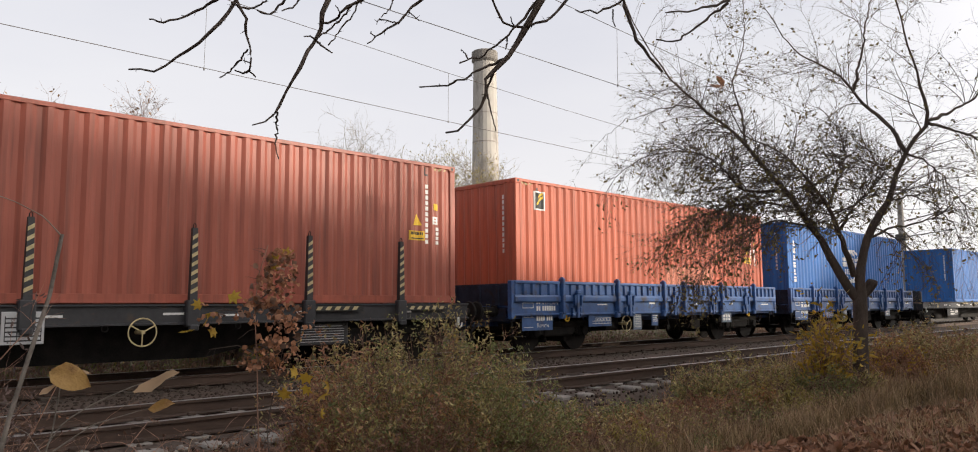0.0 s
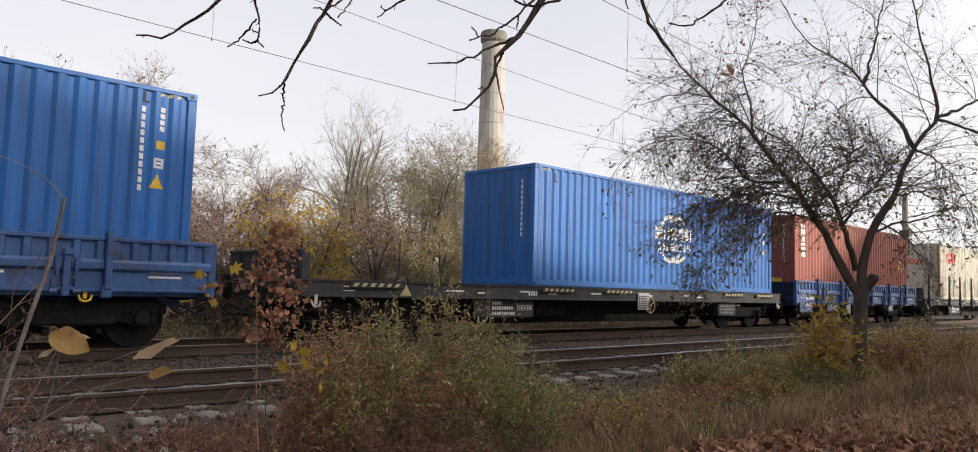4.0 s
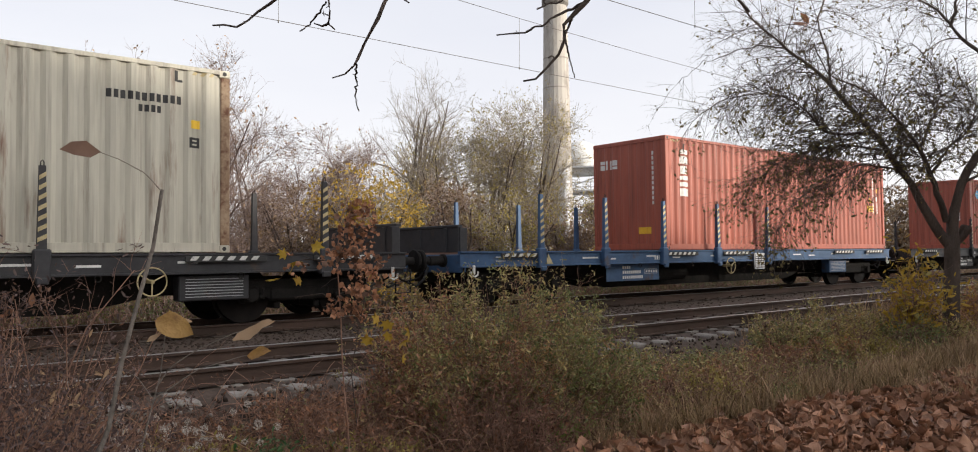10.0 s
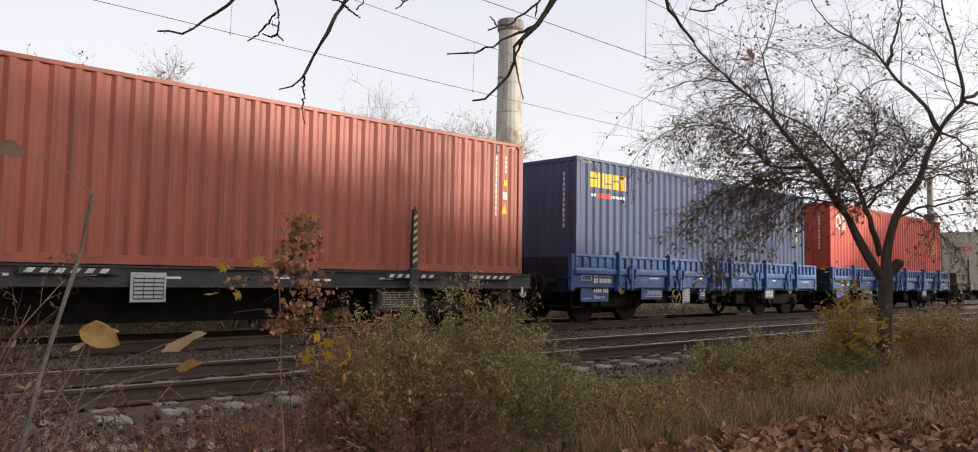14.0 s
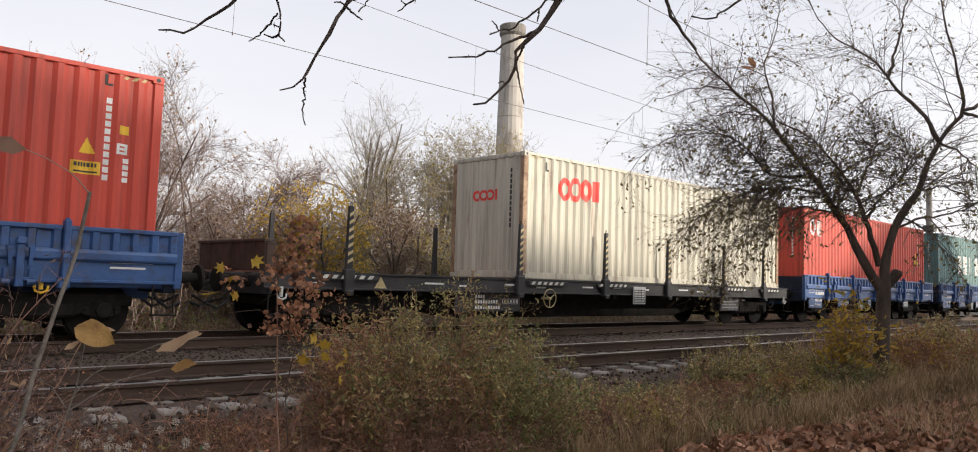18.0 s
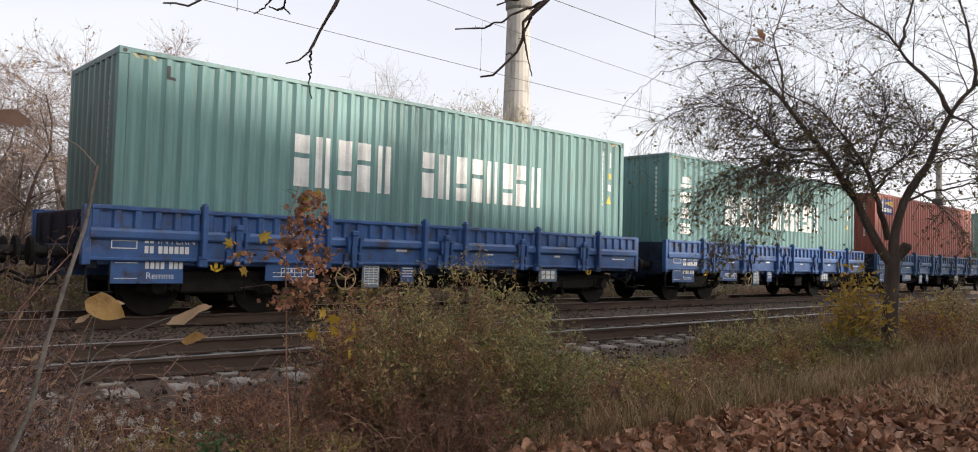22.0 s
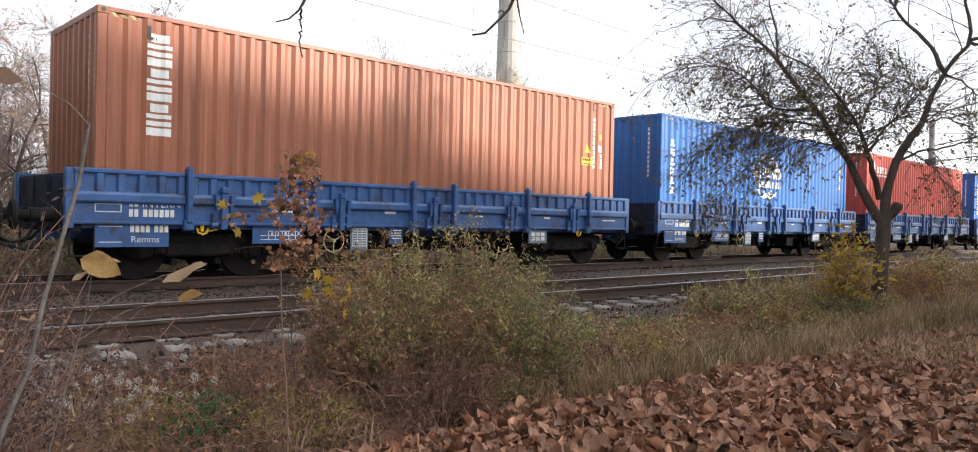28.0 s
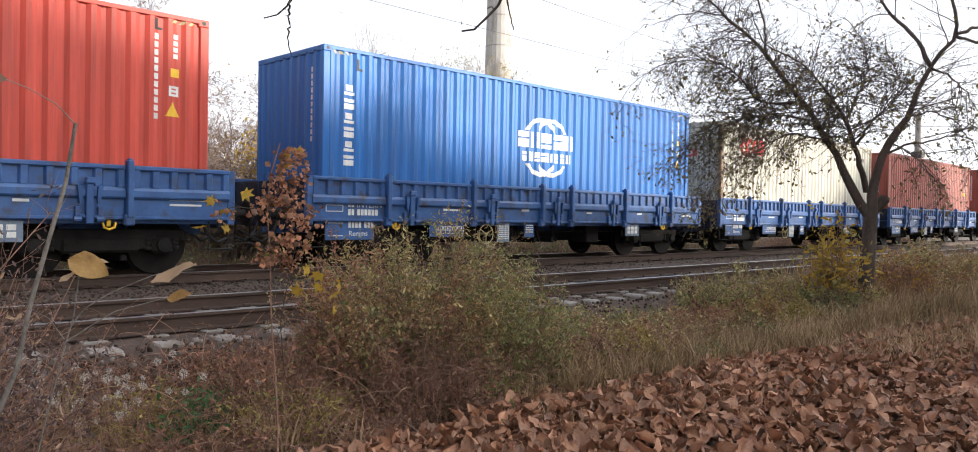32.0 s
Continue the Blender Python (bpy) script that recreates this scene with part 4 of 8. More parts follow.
LOGO = {
    "globe": [("logo", "white_mark", decal("logo", any_of(shift(globe, 6.05, 1.46), rects(blocks_row(5.07, 7.05, 1.43, 1.79, 5, 0.16, 0.45) + blocks_row(5.20, 6.95, 1.12, 1.34, 8, 0.25, 0.4))), (5.0, 7.1, 0.75, 2.2)))],
    "column6": [("sign_character", "white_mark", me) for me in signs("sign_character", blocks_col(0.45, 0.68, 0.70, 2.26, 6, 0.28, 0.5), 2)],
    "flower": [("logo", "red_mark", decal("logo", any_of(rring(1.42, 2.16, 0.215, 0.28, 0.46), rring(1.82, 2.18, 0.225, 0.29, 0.46), rring(2.21, 2.20, 0.205, 0.28, 0.50), rects([(2.44, 2.70, 1.96, 2.46)])), (1.18, 2.72, 1.86, 2.50)))],
    "three_down": [("sign_character", "white_mark", me) for me in signs("sign_character", blocks_col(0.62, 0.94, 1.35, 2.60, 3, 0.14, 0.5), 2)],
    "six_down": [("sign_character", "white_mark", me) for me in signs("sign_character", blocks_col(0.72, 1.10, 1.04, 2.63, 6, 0.18, 0.5), 2)],
    "long_sign": [("sign_character", "white_mark", me) for me in signs("sign_character", blocks_row(2.86, 5.04, 1.05, 1.95, 5, 0.34, 0.35) + blocks_row(5.66, 9.20, 1.05, 1.95, 8, 0.34, 0.35), 2)],
    "column4": [("sign_character", "white_mark", me) for me in signs("sign_character", blocks_col(0.62, 1.06, 0.63, 2.36, 4, 0.34, 0.5), 2)],
    "yellow_row": [("logo", "yellow_mark", decal("logo", rects(blocks_row(0.50, 2.04, 2.18, 2.56, 5, 0.20, 0.35)), (0.48, 2.06, 2.15, 2.60))), ("logo_line", "red_mark", decal("logo_line", rects(blocks_row(0.80, 1.32, 1.93, 2.06, 4, 0.2)), (0.78, 1.34, 1.9, 2.08))), ("logo_line", "white_mark", decal("logo_line", rects(blocks_row(0.60, 0.74, 1.95, 2.03, 2, 0.3) + blocks_row(1.36, 1.92, 1.95, 2.03, 6, 0.3)), (0.58, 1.95, 1.92, 2.06)))],
    "three_white": [("logo", "white_mark", decal("logo", any_of(rring(0.76, 2.21, 0.21, 0.29, 0.42), rects([(1.03, 1.13, 1.92, 2.50), (1.16, 1.26, 1.92, 2.50), (1.03, 1.26, 2.12, 2.22), (1.35, 1.46, 1.92, 2.50)])), (0.52, 1.50, 1.88, 2.54)))],
    "disc": [("round_sticker", "cyan_mark", decal("round_sticker", lambda u, v: math.hypot(u - 0.86, v - 2.26) < 0.19, (0.65, 1.07, 2.05, 2.47))), ("sticker_bars", "white_mark", decal("sticker_bars", rects(blocks_row(0.72, 1.0, 2.27, 2.34, 5, 0.3) + blocks_row(0.78, 0.95, 2.17, 2.20, 4, 0.3)), (0.7, 1.02, 2.1, 2.4), lift=0.008))],
    "square": [("square_sign", "black_mark", decal("square_sign", rects([(0.68, 1.00, 2.22, 2.63)]), (0.66, 1.02, 2.2, 2.65))), ("sign_stripe", "yellow_mark", decal("sign_stripe", lambda u, v: 0.73 < u < 0.96 and abs(v - 2.42 - (u - 0.84) * 0.8) < 0.035 or 0.80 < u < 0.96 and abs(v - 2.53 - (u - 0.84) * 0.6) < 0.03, (0.70, 0.98, 2.22, 2.62), lift=0.008)), ("sign_edge", "white_mark", decal("sign_edge", rects([(0.66, 1.02, 2.61, 2.65), (0.66, 0.69, 2.2, 2.65), (0.99, 1.02, 2.2, 2.65), (0.66, 1.02, 2.19, 2.23)]), (0.64, 1.04, 2.17, 2.67), lift=0.008))],
    "panel": [("blue_panel", "navy_mark", decal("blue_panel", rects([(0.65, 1.86, 2.08, 2.70)]), (0.63, 1.88, 2.06, 2.72))), ("panel_tower", "white_mark", decal("panel_tower", lambda u, v: abs(u - 0.78) < 0.075 - (v - 2.14) * 0.05 or (abs(u - 0.78) < 0.09 and 2.52 < v < 2.56), (0.67, 0.9, 2.13, 2.66), lift=0.008)), ("sunburst", "yellow_mark", decal("sunburst", lambda u, v: abs((v - 2.54) / max(0.05, u - 0.84)) < 0.13 and int((v - 2.54) / max(0.05, u - 0.84) * 34 + 50) % 2 == 0, (0.95, 1.84, 2.40, 2.68), lift=0.008)), ("panel_blocks", "white_mark", decal("panel_blocks", rects(blocks_row(0.92, 1.78, 2.18, 2.34, 6, 0.22, 0.4)), (0.9, 1.8, 2.16, 2.36), lift=0.008))],
    "sail": [("logo", "white_mark", decal("logo", any_of(lambda u, v: 0.66 + max(0, v - 2.3) * 0.2 < u < 0.66 + 0.27 * math.sqrt(max(0, 1 - ((v - 2.35) / 0.26) ** 2)), rects(blocks_row(0.99, 2.10, 2.14, 2.40, 4, 0.18, 0.45) + blocks_row(0.99, 2.10, 2.0, 2.07, 10, 0.3))), (0.62, 2.14, 1.98, 2.64)))],
    "plain": [],
}
LOGO["globe_column"] = LOGO["globe"] + LOGO["column6"]
LOGO["long_column"] = LOGO["long_sign"] + LOGO["column4"]
end_three = signs("sign_character", blocks_row(0.24, 0.86, 2.18, 2.42, 3, 0.2, 0.4), 2)
end_flower = decal("end_sign", any_of(rring(0.88, 1.95, 0.12, 0.13, 0.45), rring(1.11, 1.95, 0.12, 0.13, 0.45), rring(1.34, 1.95, 0.12, 0.13, 0.45), rects([(1.48, 1.6, 1.83, 2.08)])), (0.7, 1.65, 1.8, 2.1))
end_yel = decal("end_plate", rects([(1.55, 1.95, 0.42, 0.60)]), (1.5, 2.0, 0.4, 0.62))
patch_mesh = decal("repair_patch", rects([(6.2, 8.9, 0.30, 1.02)]), (6.15, 8.95, 0.3, 1.05), lift=0.003)


def container(x0, colour, kit, label, z=DECK, tail=True, patch=False, dark_code=False):
    c = tagged(new("shipping_container"), label, "container", "containers on the train")
    c.matrix_basis = pose(x0, TRACK_Y, z)
    paint = M[colour]
    hw = W40 / 2
    near = Matrix.Translation((0, -hw, 0))
    far = Matrix.Translation((L40, hw, 0)) @ pose(0, 0, 0, 0, 0, 180)
    front = Matrix.Translation((0, hw, 0)) @ pose(0, 0, 0, 0, 0, -90)
    rear = Matrix.Translation((L40, -hw, 0)) @ pose(0, 0, 0, 0, 0, 90)
    side = part("side_wall", side_mesh, paint, c, at=near)
    part("side_wall", side_mesh, paint, c, at=far)
    end = part("end_wall", end_mesh, paint, c, at=front)
    part("end_wall", end_mesh, paint, c, at=rear)
    part("roof_sheet", roof_mesh, paint, c)
    part("floor_frame", base_mesh, M["under"], c)
    for m in (near, far):
        part("top_rail", toprail_mesh, paint, c, at=m)
        part("bottom_rail", botrail_mesh, paint, c, at=m)
        for u, flip in ((0, 0), (L40, 1)):
            t = m @ Matrix.Translation((u, 0, 0))
            if flip:
                t = t @ Matrix.Scale(-1, 4, (1, 0, 0))
            part("corner_post", post_mesh, M["cornerrust"] if colour == "cream" else paint, c, at=t)
            for zz in (0.0, H40 - 0.118):
                k = part("corner_casting", casting_mesh, paint, c, at=t @ Matrix.Translation((0, 0, zz)))
                if m is near:
                    part("casting_hole", hole_mesh, M["black_mark"], k)
    for m in (Matrix.Identity(4), Matrix.Translation((L40, 0, 0)) @ Matrix.Scale(-1, 4, (1, 0, 0))):
        part("end_rail", endtop_mesh, paint, c, at=m)
        part("end_sill", endbot_mesh, paint, c, at=m)
    for name, mat_name, me in LOGO[kit]:
        part(name, me, M[mat_name], side)
    ink = M["black_mark"] if dark_code else M["white_mark"]
    for me in code_small if dark_code else code_low if tail else code_mesh:
        part("code_bar", me, ink, side)
    part("weight_table", sign_tab, ink, side)
    part("warning_sign", sign_yel, M["yellow_mark"], side)
    if not dark_code:
        part("warning_triangle", sign_tri_low if tail else sign_tri, M["yellow_mark"], side)
    part("small_mark", hook_mark, M["black_mark"], side)
    part("small_mark", hook_mark2, M["black_mark"], side)
    if tail and not dark_code:
        part("caution_plate", sign_plate, M["yellow_mark"], side)
        part("caution_bars", sign_plate_bars, M["black_mark"], side)
    part("hazard_stripes", hazard, M["hazard_yellow"], side)
    part("hazard_stripes", hazard2, M["hazard_yellow"], side)
    for me in end_code:
        part("code_bar", me, ink, end)
    if kit == "three_down":
        for me in end_three:
            part("sign_character", me, M["white_mark"], end)
        part("end_plate", end_yel, M["yellow_mark"], end)
    if kit == "flower":
        part("end_sign", end_flower, M["red_mark"], end)
    if patch:
        part("repair_patch", patch_mesh, M["patch_red"], side, "paler repainted patch")
    TRAIN.append((c, x0, z))
    return c


# ---- running gear that both kinds of wagon share ----
wheel_g = Geo()
for s in (-1, 1):
    y = s * GAUGE
    wheel_g.lathe("y", (0, y, 0), [(-0.068, 0.40), (-0.068, 0.455), (0.030 * 1, 0.46), (0.034, 0.49), (0.066, 0.49), (0.066, 0.40), (0.02, 0.37), (0.02, 0.16), (0.09, 0.14), (0.09, 0.10), (-0.1, 0.10), (-0.1, 0.14), (-0.02, 0.16), (-0.02, 0.37)][:: 1] if s < 0 else
                  [(0.068, 0.40), (0.068, 0.455), (-0.030, 0.46), (-0.034, 0.49), (-0.066, 0.49), (-0.066, 0.40), (-0.02, 0.37), (-0.02, 0.16), (-0.09, 0.14), (-0.09, 0.10), (0.1, 0.10), (0.1, 0.14), (0.02, 0.16), (0.02, 0.37)], 24)
wheel_g.lathe("y", (0, 0, 0), [(-1.02, 0.07), (-0.7, 0.085), (0.7, 0.085), (1.02, 0.07)], 12)
for s in (-1, 1):
    for k in range(3):
        a = 2 * math.pi * k / 3
        wheel_g.lathe("y", (math.cos(a) * 0.045, s * 1.03, math.sin(a) * 0.045), [(-0.02, 0.014), (0.02, 0.014)], 6)
wheel_mesh = wheel_g.mesh("wheelset")
bog_g = Geo()
for s in (-1, 1):
    y = s * 1.0
    bog_g.box(-1.25, 1.25, y - 0.05, y + 0.05, 0.56, 0.72, 0.02)
    bog_g.box(-0.55, 0.55, y - 0.07, y + 0.07, 0.36, 0.60, 0.04)
    bog_g.add([(-1.0, y - 0.04, 0.60), (-0.5, y - 0.04, 0.38), (-0.5, y - 0.04, 0.60), (-1.0, y + 0.04, 0.60), (-0.5, y + 0.04, 0.38), (-0.5, y + 0.04, 0.60)], [(0, 1, 2), (5, 4, 3), (0, 3, 4, 1), (1, 4, 5, 2), (2, 5, 3, 0)])
    bog_g.add([(1.0, y - 0.04, 0.60), (0.5, y - 0.04, 0.60), (0.5, y - 0.04, 0.38), (1.0, y + 0.04, 0.60), (0.5, y + 0.04, 0.60), (0.5, y + 0.04, 0.38)], [(0, 1, 2), (5, 4, 3), (0, 3, 4, 1), (1, 4, 5, 2), (2, 5, 3, 0)])
    for x in (-0.9, 0.9):
        bog_g.box(x - 0.16, x + 0.16, y - 0.11, y + 0.11, 0.33, 0.62, 0.05)
        for d in (-0.21, 0.21):
            bog_g.lathe("z", (x + d, y, 0.40), [(0, 0.07), (0.03, 0.075), (0.06, 0.065), (0.09, 0.075), (0.12, 0.065), (0.15, 0.075), (0.18, 0.07)], 10)
for x in (-1.22, 0, 1.22):
    bog_g.box(x - 0.12, x + 0.12, -1.0, 1.0, 0.52, 0.68, 0.02)
for x in (-0.36, 0.36):
    bog_g.box(x - 0.05, x + 0.05, -0.95, 0.95, 0.22, 0.34, 0.02)
bogie_mesh = bog_g.mesh("bogie_frame")
box_mesh = Geo().lathe("y", (0, 0, 0), [(-0.06, 0.06), (-0.05, 0.11), (0.05, 0.12)], 12).mesh("axle_cap")
buffer_mesh = Geo().lathe("x", (0, 0, 0), [(0.0, 0.13), (0.05, 0.13), (0.06, 0.095), (0.36, 0.095), (0.37, 0.075), (0.53, 0.075), (0.54, 0.21), (0.57, 0.225), (0.60, 0.20), (0.61, 0.10)], 16).mesh("buffer")
coupling_mesh = Geo().tube([(0, 0, 0), (0.25, 0, -0.02), (0.45, 0, -0.12), (0.62, 0, -0.10)], 0.04, 6).box(-0.02, 0.12, -0.09, 0.09, -0.1, 0.1, 0.02).tube([(0.0, 0.3, -0.1), (0.2, 0.3, -0.35), (0.45, 0.2, -0.42), (0.65, 0.1, -0.3)], 0.025, 5).mesh("coupling")
hand_g = Geo().ring("y", (0, 0, 0), 0.205, 0.011, 24, 6)
for k in range(3):
    a = 2 * math.pi * k / 3 + 0.5
    hand_g.tube([(0, 0, 0), (math.cos(a) * 0.2, 0, math.sin(a) * 0.2)], 0.011, 5)
hand_g.lathe("y", (0, 0, 0), [(-0.03, 0.03), (0.25, 0.03)], 8)
hand_mesh = hand_g.mesh("handwheel")
hookm = Geo().box(-0.03, 0.03, -0.02, 0.02, -0.16, 0.02, 0.01).tube([(-0.09, -0.02, -0.10), (-0.07, -0.03, -0.17), (0, -0.03, -0.20), (0.07, -0.03, -0.17), (0.09, -0.02, -0.10)], 0.018, 6).mesh("tie_hook")
step_g = Geo().box(-0.18, 0.18, -0.12, 0.04, -0.02, 0.0, 0.005).box(-0.17, -0.15, -0.02, 0.0, 0, 0.42).box(0.15, 0.17, -0.02, 0.0, 0, 0.42)
step_mesh = step_g.mesh("footstep")
hose_mesh = Geo().tube([(0, 0, 0), (0.12, 0, -0.25), (0.3, 0, -0.38), (0.5, 0, -0.3)], 0.028, 6).mesh("brake_hose")


def running_gear(w, x_front, x_back, x0, x1, body):
    """Bogies with turning wheelsets, buffers, couplings, hoses and corner steps."""
    for x in (x_front, x_back):
        b = part("bogie", bogie_mesh, M["under"], w, at=(x, 0, 0))
        for off in (-0.9, 0.9):
            ws = part("wheelset", wheel_mesh, M["wheel"], b, at=(off, 0, 0.46))
            WHEELS.append((ws, off))
            for s in (-1, 1):
                part("axle_cap", box_mesh, M["under"], b, at=Matrix.Translation((off, s * 1.12, 0.47)) @ (pose(0, 0, 0) if s < 0 else pose(0, 0, 0, 0, 0, 180)))
    for x, turn in ((x0, 180), (x1, 0)):
        for s in (-1, 1):
            part("buffer", buffer_mesh, M["under"], w, at=pose(x, s * 0.875, 0.98, 0, 0, turn))
            part("brake_hose", hose_mesh, M["black_mark"], w, at=pose(x, s * 0.35, 0.85, 0, 0, turn))
        part("coupling", coupling_mesh, M["under"], w, at=pose(x, 0, 0.98, 0, 0, turn))
        part("end_beam", endbeam_mesh, body, w, at=(x - (0.09 if turn == 0 else -0.09), 0, 0))


endbeam_mesh = Geo().box(-0.09, 0.09, -1.38, 1.38, 0.74, 1.10, 0.02).mesh("end_beam")


BAR_SHAPES = {}


def bars_mesh(name, rows):
    """Unreadable lettering as thin bars on a plane that looks to -y: (mesh, place) of each bar; equal bars share a mesh."""
    out = []
    for a, b, c, d in rows:
        key = (round(b - a, 3), round(d - c, 3))
        if key not in BAR_SHAPES:
            BAR_SHAPES[key] = Geo().box(-key[0] / 2, key[0] / 2, -0.004, 0.0, -key[1] / 2, key[1] / 2).mesh("letter_bar")
        out.append((BAR_SHAPES[key], ((a + b) / 2, 0, (c + d) / 2)))
    return out


def put_bars(bars, material, parent, at):
    for me, place in bars:
        part("letter_bar", me, material, parent, at=Matrix.Translation(Vector(at) + Vector(place)))


def letters(text, size):
    cu = bpy.data.curves.new(text, "FONT")
    cu.body, cu.size = text, size
    ob = bpy.data.objects.new("lettering", cu)
    scene.collection.objects.link(ob)
    me = bpy.data.meshes.new_from_object(ob.evaluated_get(bpy.context.evaluated_depsgraph_get()))
    me.transform(pose(0, 0, 0, 90))
    bpy.data.objects.remove(ob)
    bpy.data.curves.remove(cu)
    me.materials.clear()
    return me


text_intern = letters("INTERN", 0.165)
text_type = letters("Remms", 0.14)
text_uic = letters("UIC", 0.12)

# ---- drop-side wagon ----
RX0, RX1 = -0.38, 12.48
SIDE_Y = 1.44
POSTS = (1.28, 3.48, 5.62, 6.66, 8.79, 10.89)
CATCH = (1.84, 4.02, 6.16, 8.29, 10.34)


def side_flap(a, b):
    """Drop side: sheet, thick top edge, deep pockets between broad ribs, and a wide folded rail at mid height."""
    g = Geo()
    y = 0.0
    g.box(a, b, y, y + 0.03, 0.87, 1.62)
    g.box(a, b, y - 0.060, y + 0.04, 1.595, 1.665, 0.014)
    prof = [(-0.002, 1.165), (-0.050, 1.180), (-0.066, 1.205), (-0.066, 1.290), (-0.040, 1.335), (-0.002, 1.345)]
    k = len(prof)
    g.add([(x, q, z) for x in (a, b) for q, z in prof], [(i, i + 1, i + 1 + k, i + k) for i in range(k - 1)] + [tuple(reversed(range(k))), tuple(range(k, 2 * k))])
    g.box(a, b, y - 0.030, y, 0.865, 0.915, 0.010)
    n = max(2, round((b - a) / 0.31))
    for i in range(n + 1):
        x = a + 0.06 + (b - a - 0.12) * i / n
        g.add([(x - 0.070, y, 1.34), (x - 0.042, y - 0.048, 1.34), (x + 0.042, y - 0.048, 1.34), (x + 0.070, y, 1.34),
               (x - 0.070, y, 1.597), (x - 0.042, y - 0.048, 1.597), (x + 0.042, y - 0.048, 1.597), (x + 0.070, y, 1.597)], [(0, 1, 5, 4), (1, 2, 6, 5), (2, 3, 7, 6)])
    return g.mesh("side_flap")


flap_edges = [(RX0 + 0.04, POSTS[0] - 0.05)] + [(p + 0.05, q - 0.05) for p, q in zip(POSTS[:2], POSTS[1:3])] + [(POSTS[2] + 0.05, POSTS[3] - 0.05)] + [(p + 0.05, q - 0.05) for p, q in zip(POSTS[3:5], POSTS[4:6])] + [(POSTS[5] + 0.05, RX1 - 0.04)]
flap_meshes = [side_flap(a, b) for a, b in flap_edges]
upost_mesh = Geo().box(-0.045, 0.045, -0.135, 0.02, 0.90, 1.735, 0.014).box(-0.075, 0.075, -0.105, 0.02, 0.78, 0.95, 0.02).box(-0.03, 0.03, -0.10, -0.02, 1.70, 1.765, 0.01).mesh("side_post")
cg2 = Geo().box(-0.05, 0.05, -0.105, -0.03, 0.80, 1.40, 0.012).box(-0.065, 0.065, -0.135, -0.05, 1.37, 1.47, 0.018)
for sx in (-1, 1):
    cg2.add([(sx * 0.10, -0.06, 1.34), (sx * 0.17, -0.06, 1.36), (sx * 0.135, -0.06, 1.09), (sx * 0.10, -0.06, 1.09), (sx * 0.10, -0.13, 1.33), (sx * 0.17, -0.13, 1.35), (sx * 0.135, -0.11, 1.09), (sx * 0.10, -0.11, 1.09)],
            [(0, 1, 2, 3), (7, 6, 5, 4), (0, 4, 5, 1), (1, 5, 6, 2), (2, 6, 7, 3), (3, 7, 4, 0)])
    cg2.lathe("x", (sx * 0.15 - 0.05, -0.05, 0.87), [(0.0, 0.045), (0.10, 0.045)], 10)
    cg2.box(sx * 0.15 - 0.035, sx * 0.15 + 0.035, -0.075, -0.01, 0.88, 1.05, 0.010)
cg2.box(-0.16, 0.16, -0.075, -0.02, 0.885, 0.935, 0.010)
catch_mesh = cg2.mesh("side_catch")
frame_g = Geo().box(RX0, RX1, -1.36, 1.36, 1.04, 1.14).box(RX0, RX1, -1.34, -1.22, 0.80, 1.04, 0.01).box(RX0, RX1, 1.22, 1.34, 0.80, 1.04, 0.01)
frame_g.box(RX0, RX1, -0.30, -0.16, 0.62, 1.04).box(RX0, RX1, 0.16, 0.30, 0.62, 1.04)
for x in (0.9, 2.6, 4.4, 6.15, 7.9, 9.7, 11.4):
    frame_g.box(x - 0.06, x + 0.06, -1.3, 1.3, 0.82, 1.04)
frame_mesh = frame_g.mesh("underframe")
gear_meshes = [
    ("air_tank", Geo().lathe("x", (5.0, -0.75, 0.62), [(-0.5, 0.05), (-0.45, 0.19), (0.45, 0.19), (0.5, 0.05)], 14)),
    ("brake_cylinder", Geo().lathe("x", (7.1, 0.6, 0.60), [(-0.4, 0.05), (-0.35, 0.17), (0.35, 0.17), (0.4, 0.05)], 14)),
    ("brake_rod", Geo().tube([(2.8, 0, 0.55), (9.5, 0, 0.55)], 0.035, 6)),
    ("brake_pipe", Geo().tube([(3.2, -0.9, 0.66), (9.2, -0.9, 0.66)], 0.025, 6)),
    ("valve_box", Geo().box(3.6, 4.2, -1.0, -0.5, 0.45, 0.82, 0.03)),
    ("tool_box", Geo().box(7.8, 8.3, -1.05, -0.6, 0.38, 0.80, 0.03)),
    # two plain dark boxes added in place of the shade under the floor
    ("centre_sill", Geo().box(2.9, 9.4, -0.14, 0.14, 0.40, 0.62)),
    ("far_sill", Geo().box(3.0, 9.3, 0.55, 0.62, 0.45, 0.95)),
]
for x in (2.75, 5.9, 6.5, 9.55):
    gear_meshes += [("cross_beam", Geo().box(x - 0.05, x + 0.05, -1.05, 1.05, 0.40, 0.52)), ("hanger", Geo().tube([(x, -0.95, 0.95), (x + 0.25, -0.95, 0.42)], 0.03, 5))]
gear_meshes = [(n, q.mesh(n)) for n, q in gear_meshes]
endwall_g = Geo().box(-0.03, 0.03, -1.36, 1.36, 1.10, 1.60, 0.01)
for y in (-1.0, -0.4, 0.4, 1.0):
    endwall_g.box(-0.06, 0.06, y - 0.05, y + 0.05, 1.10, 1.56, 0.01)
endwall_mesh = endwall_g.mesh("end_flap")
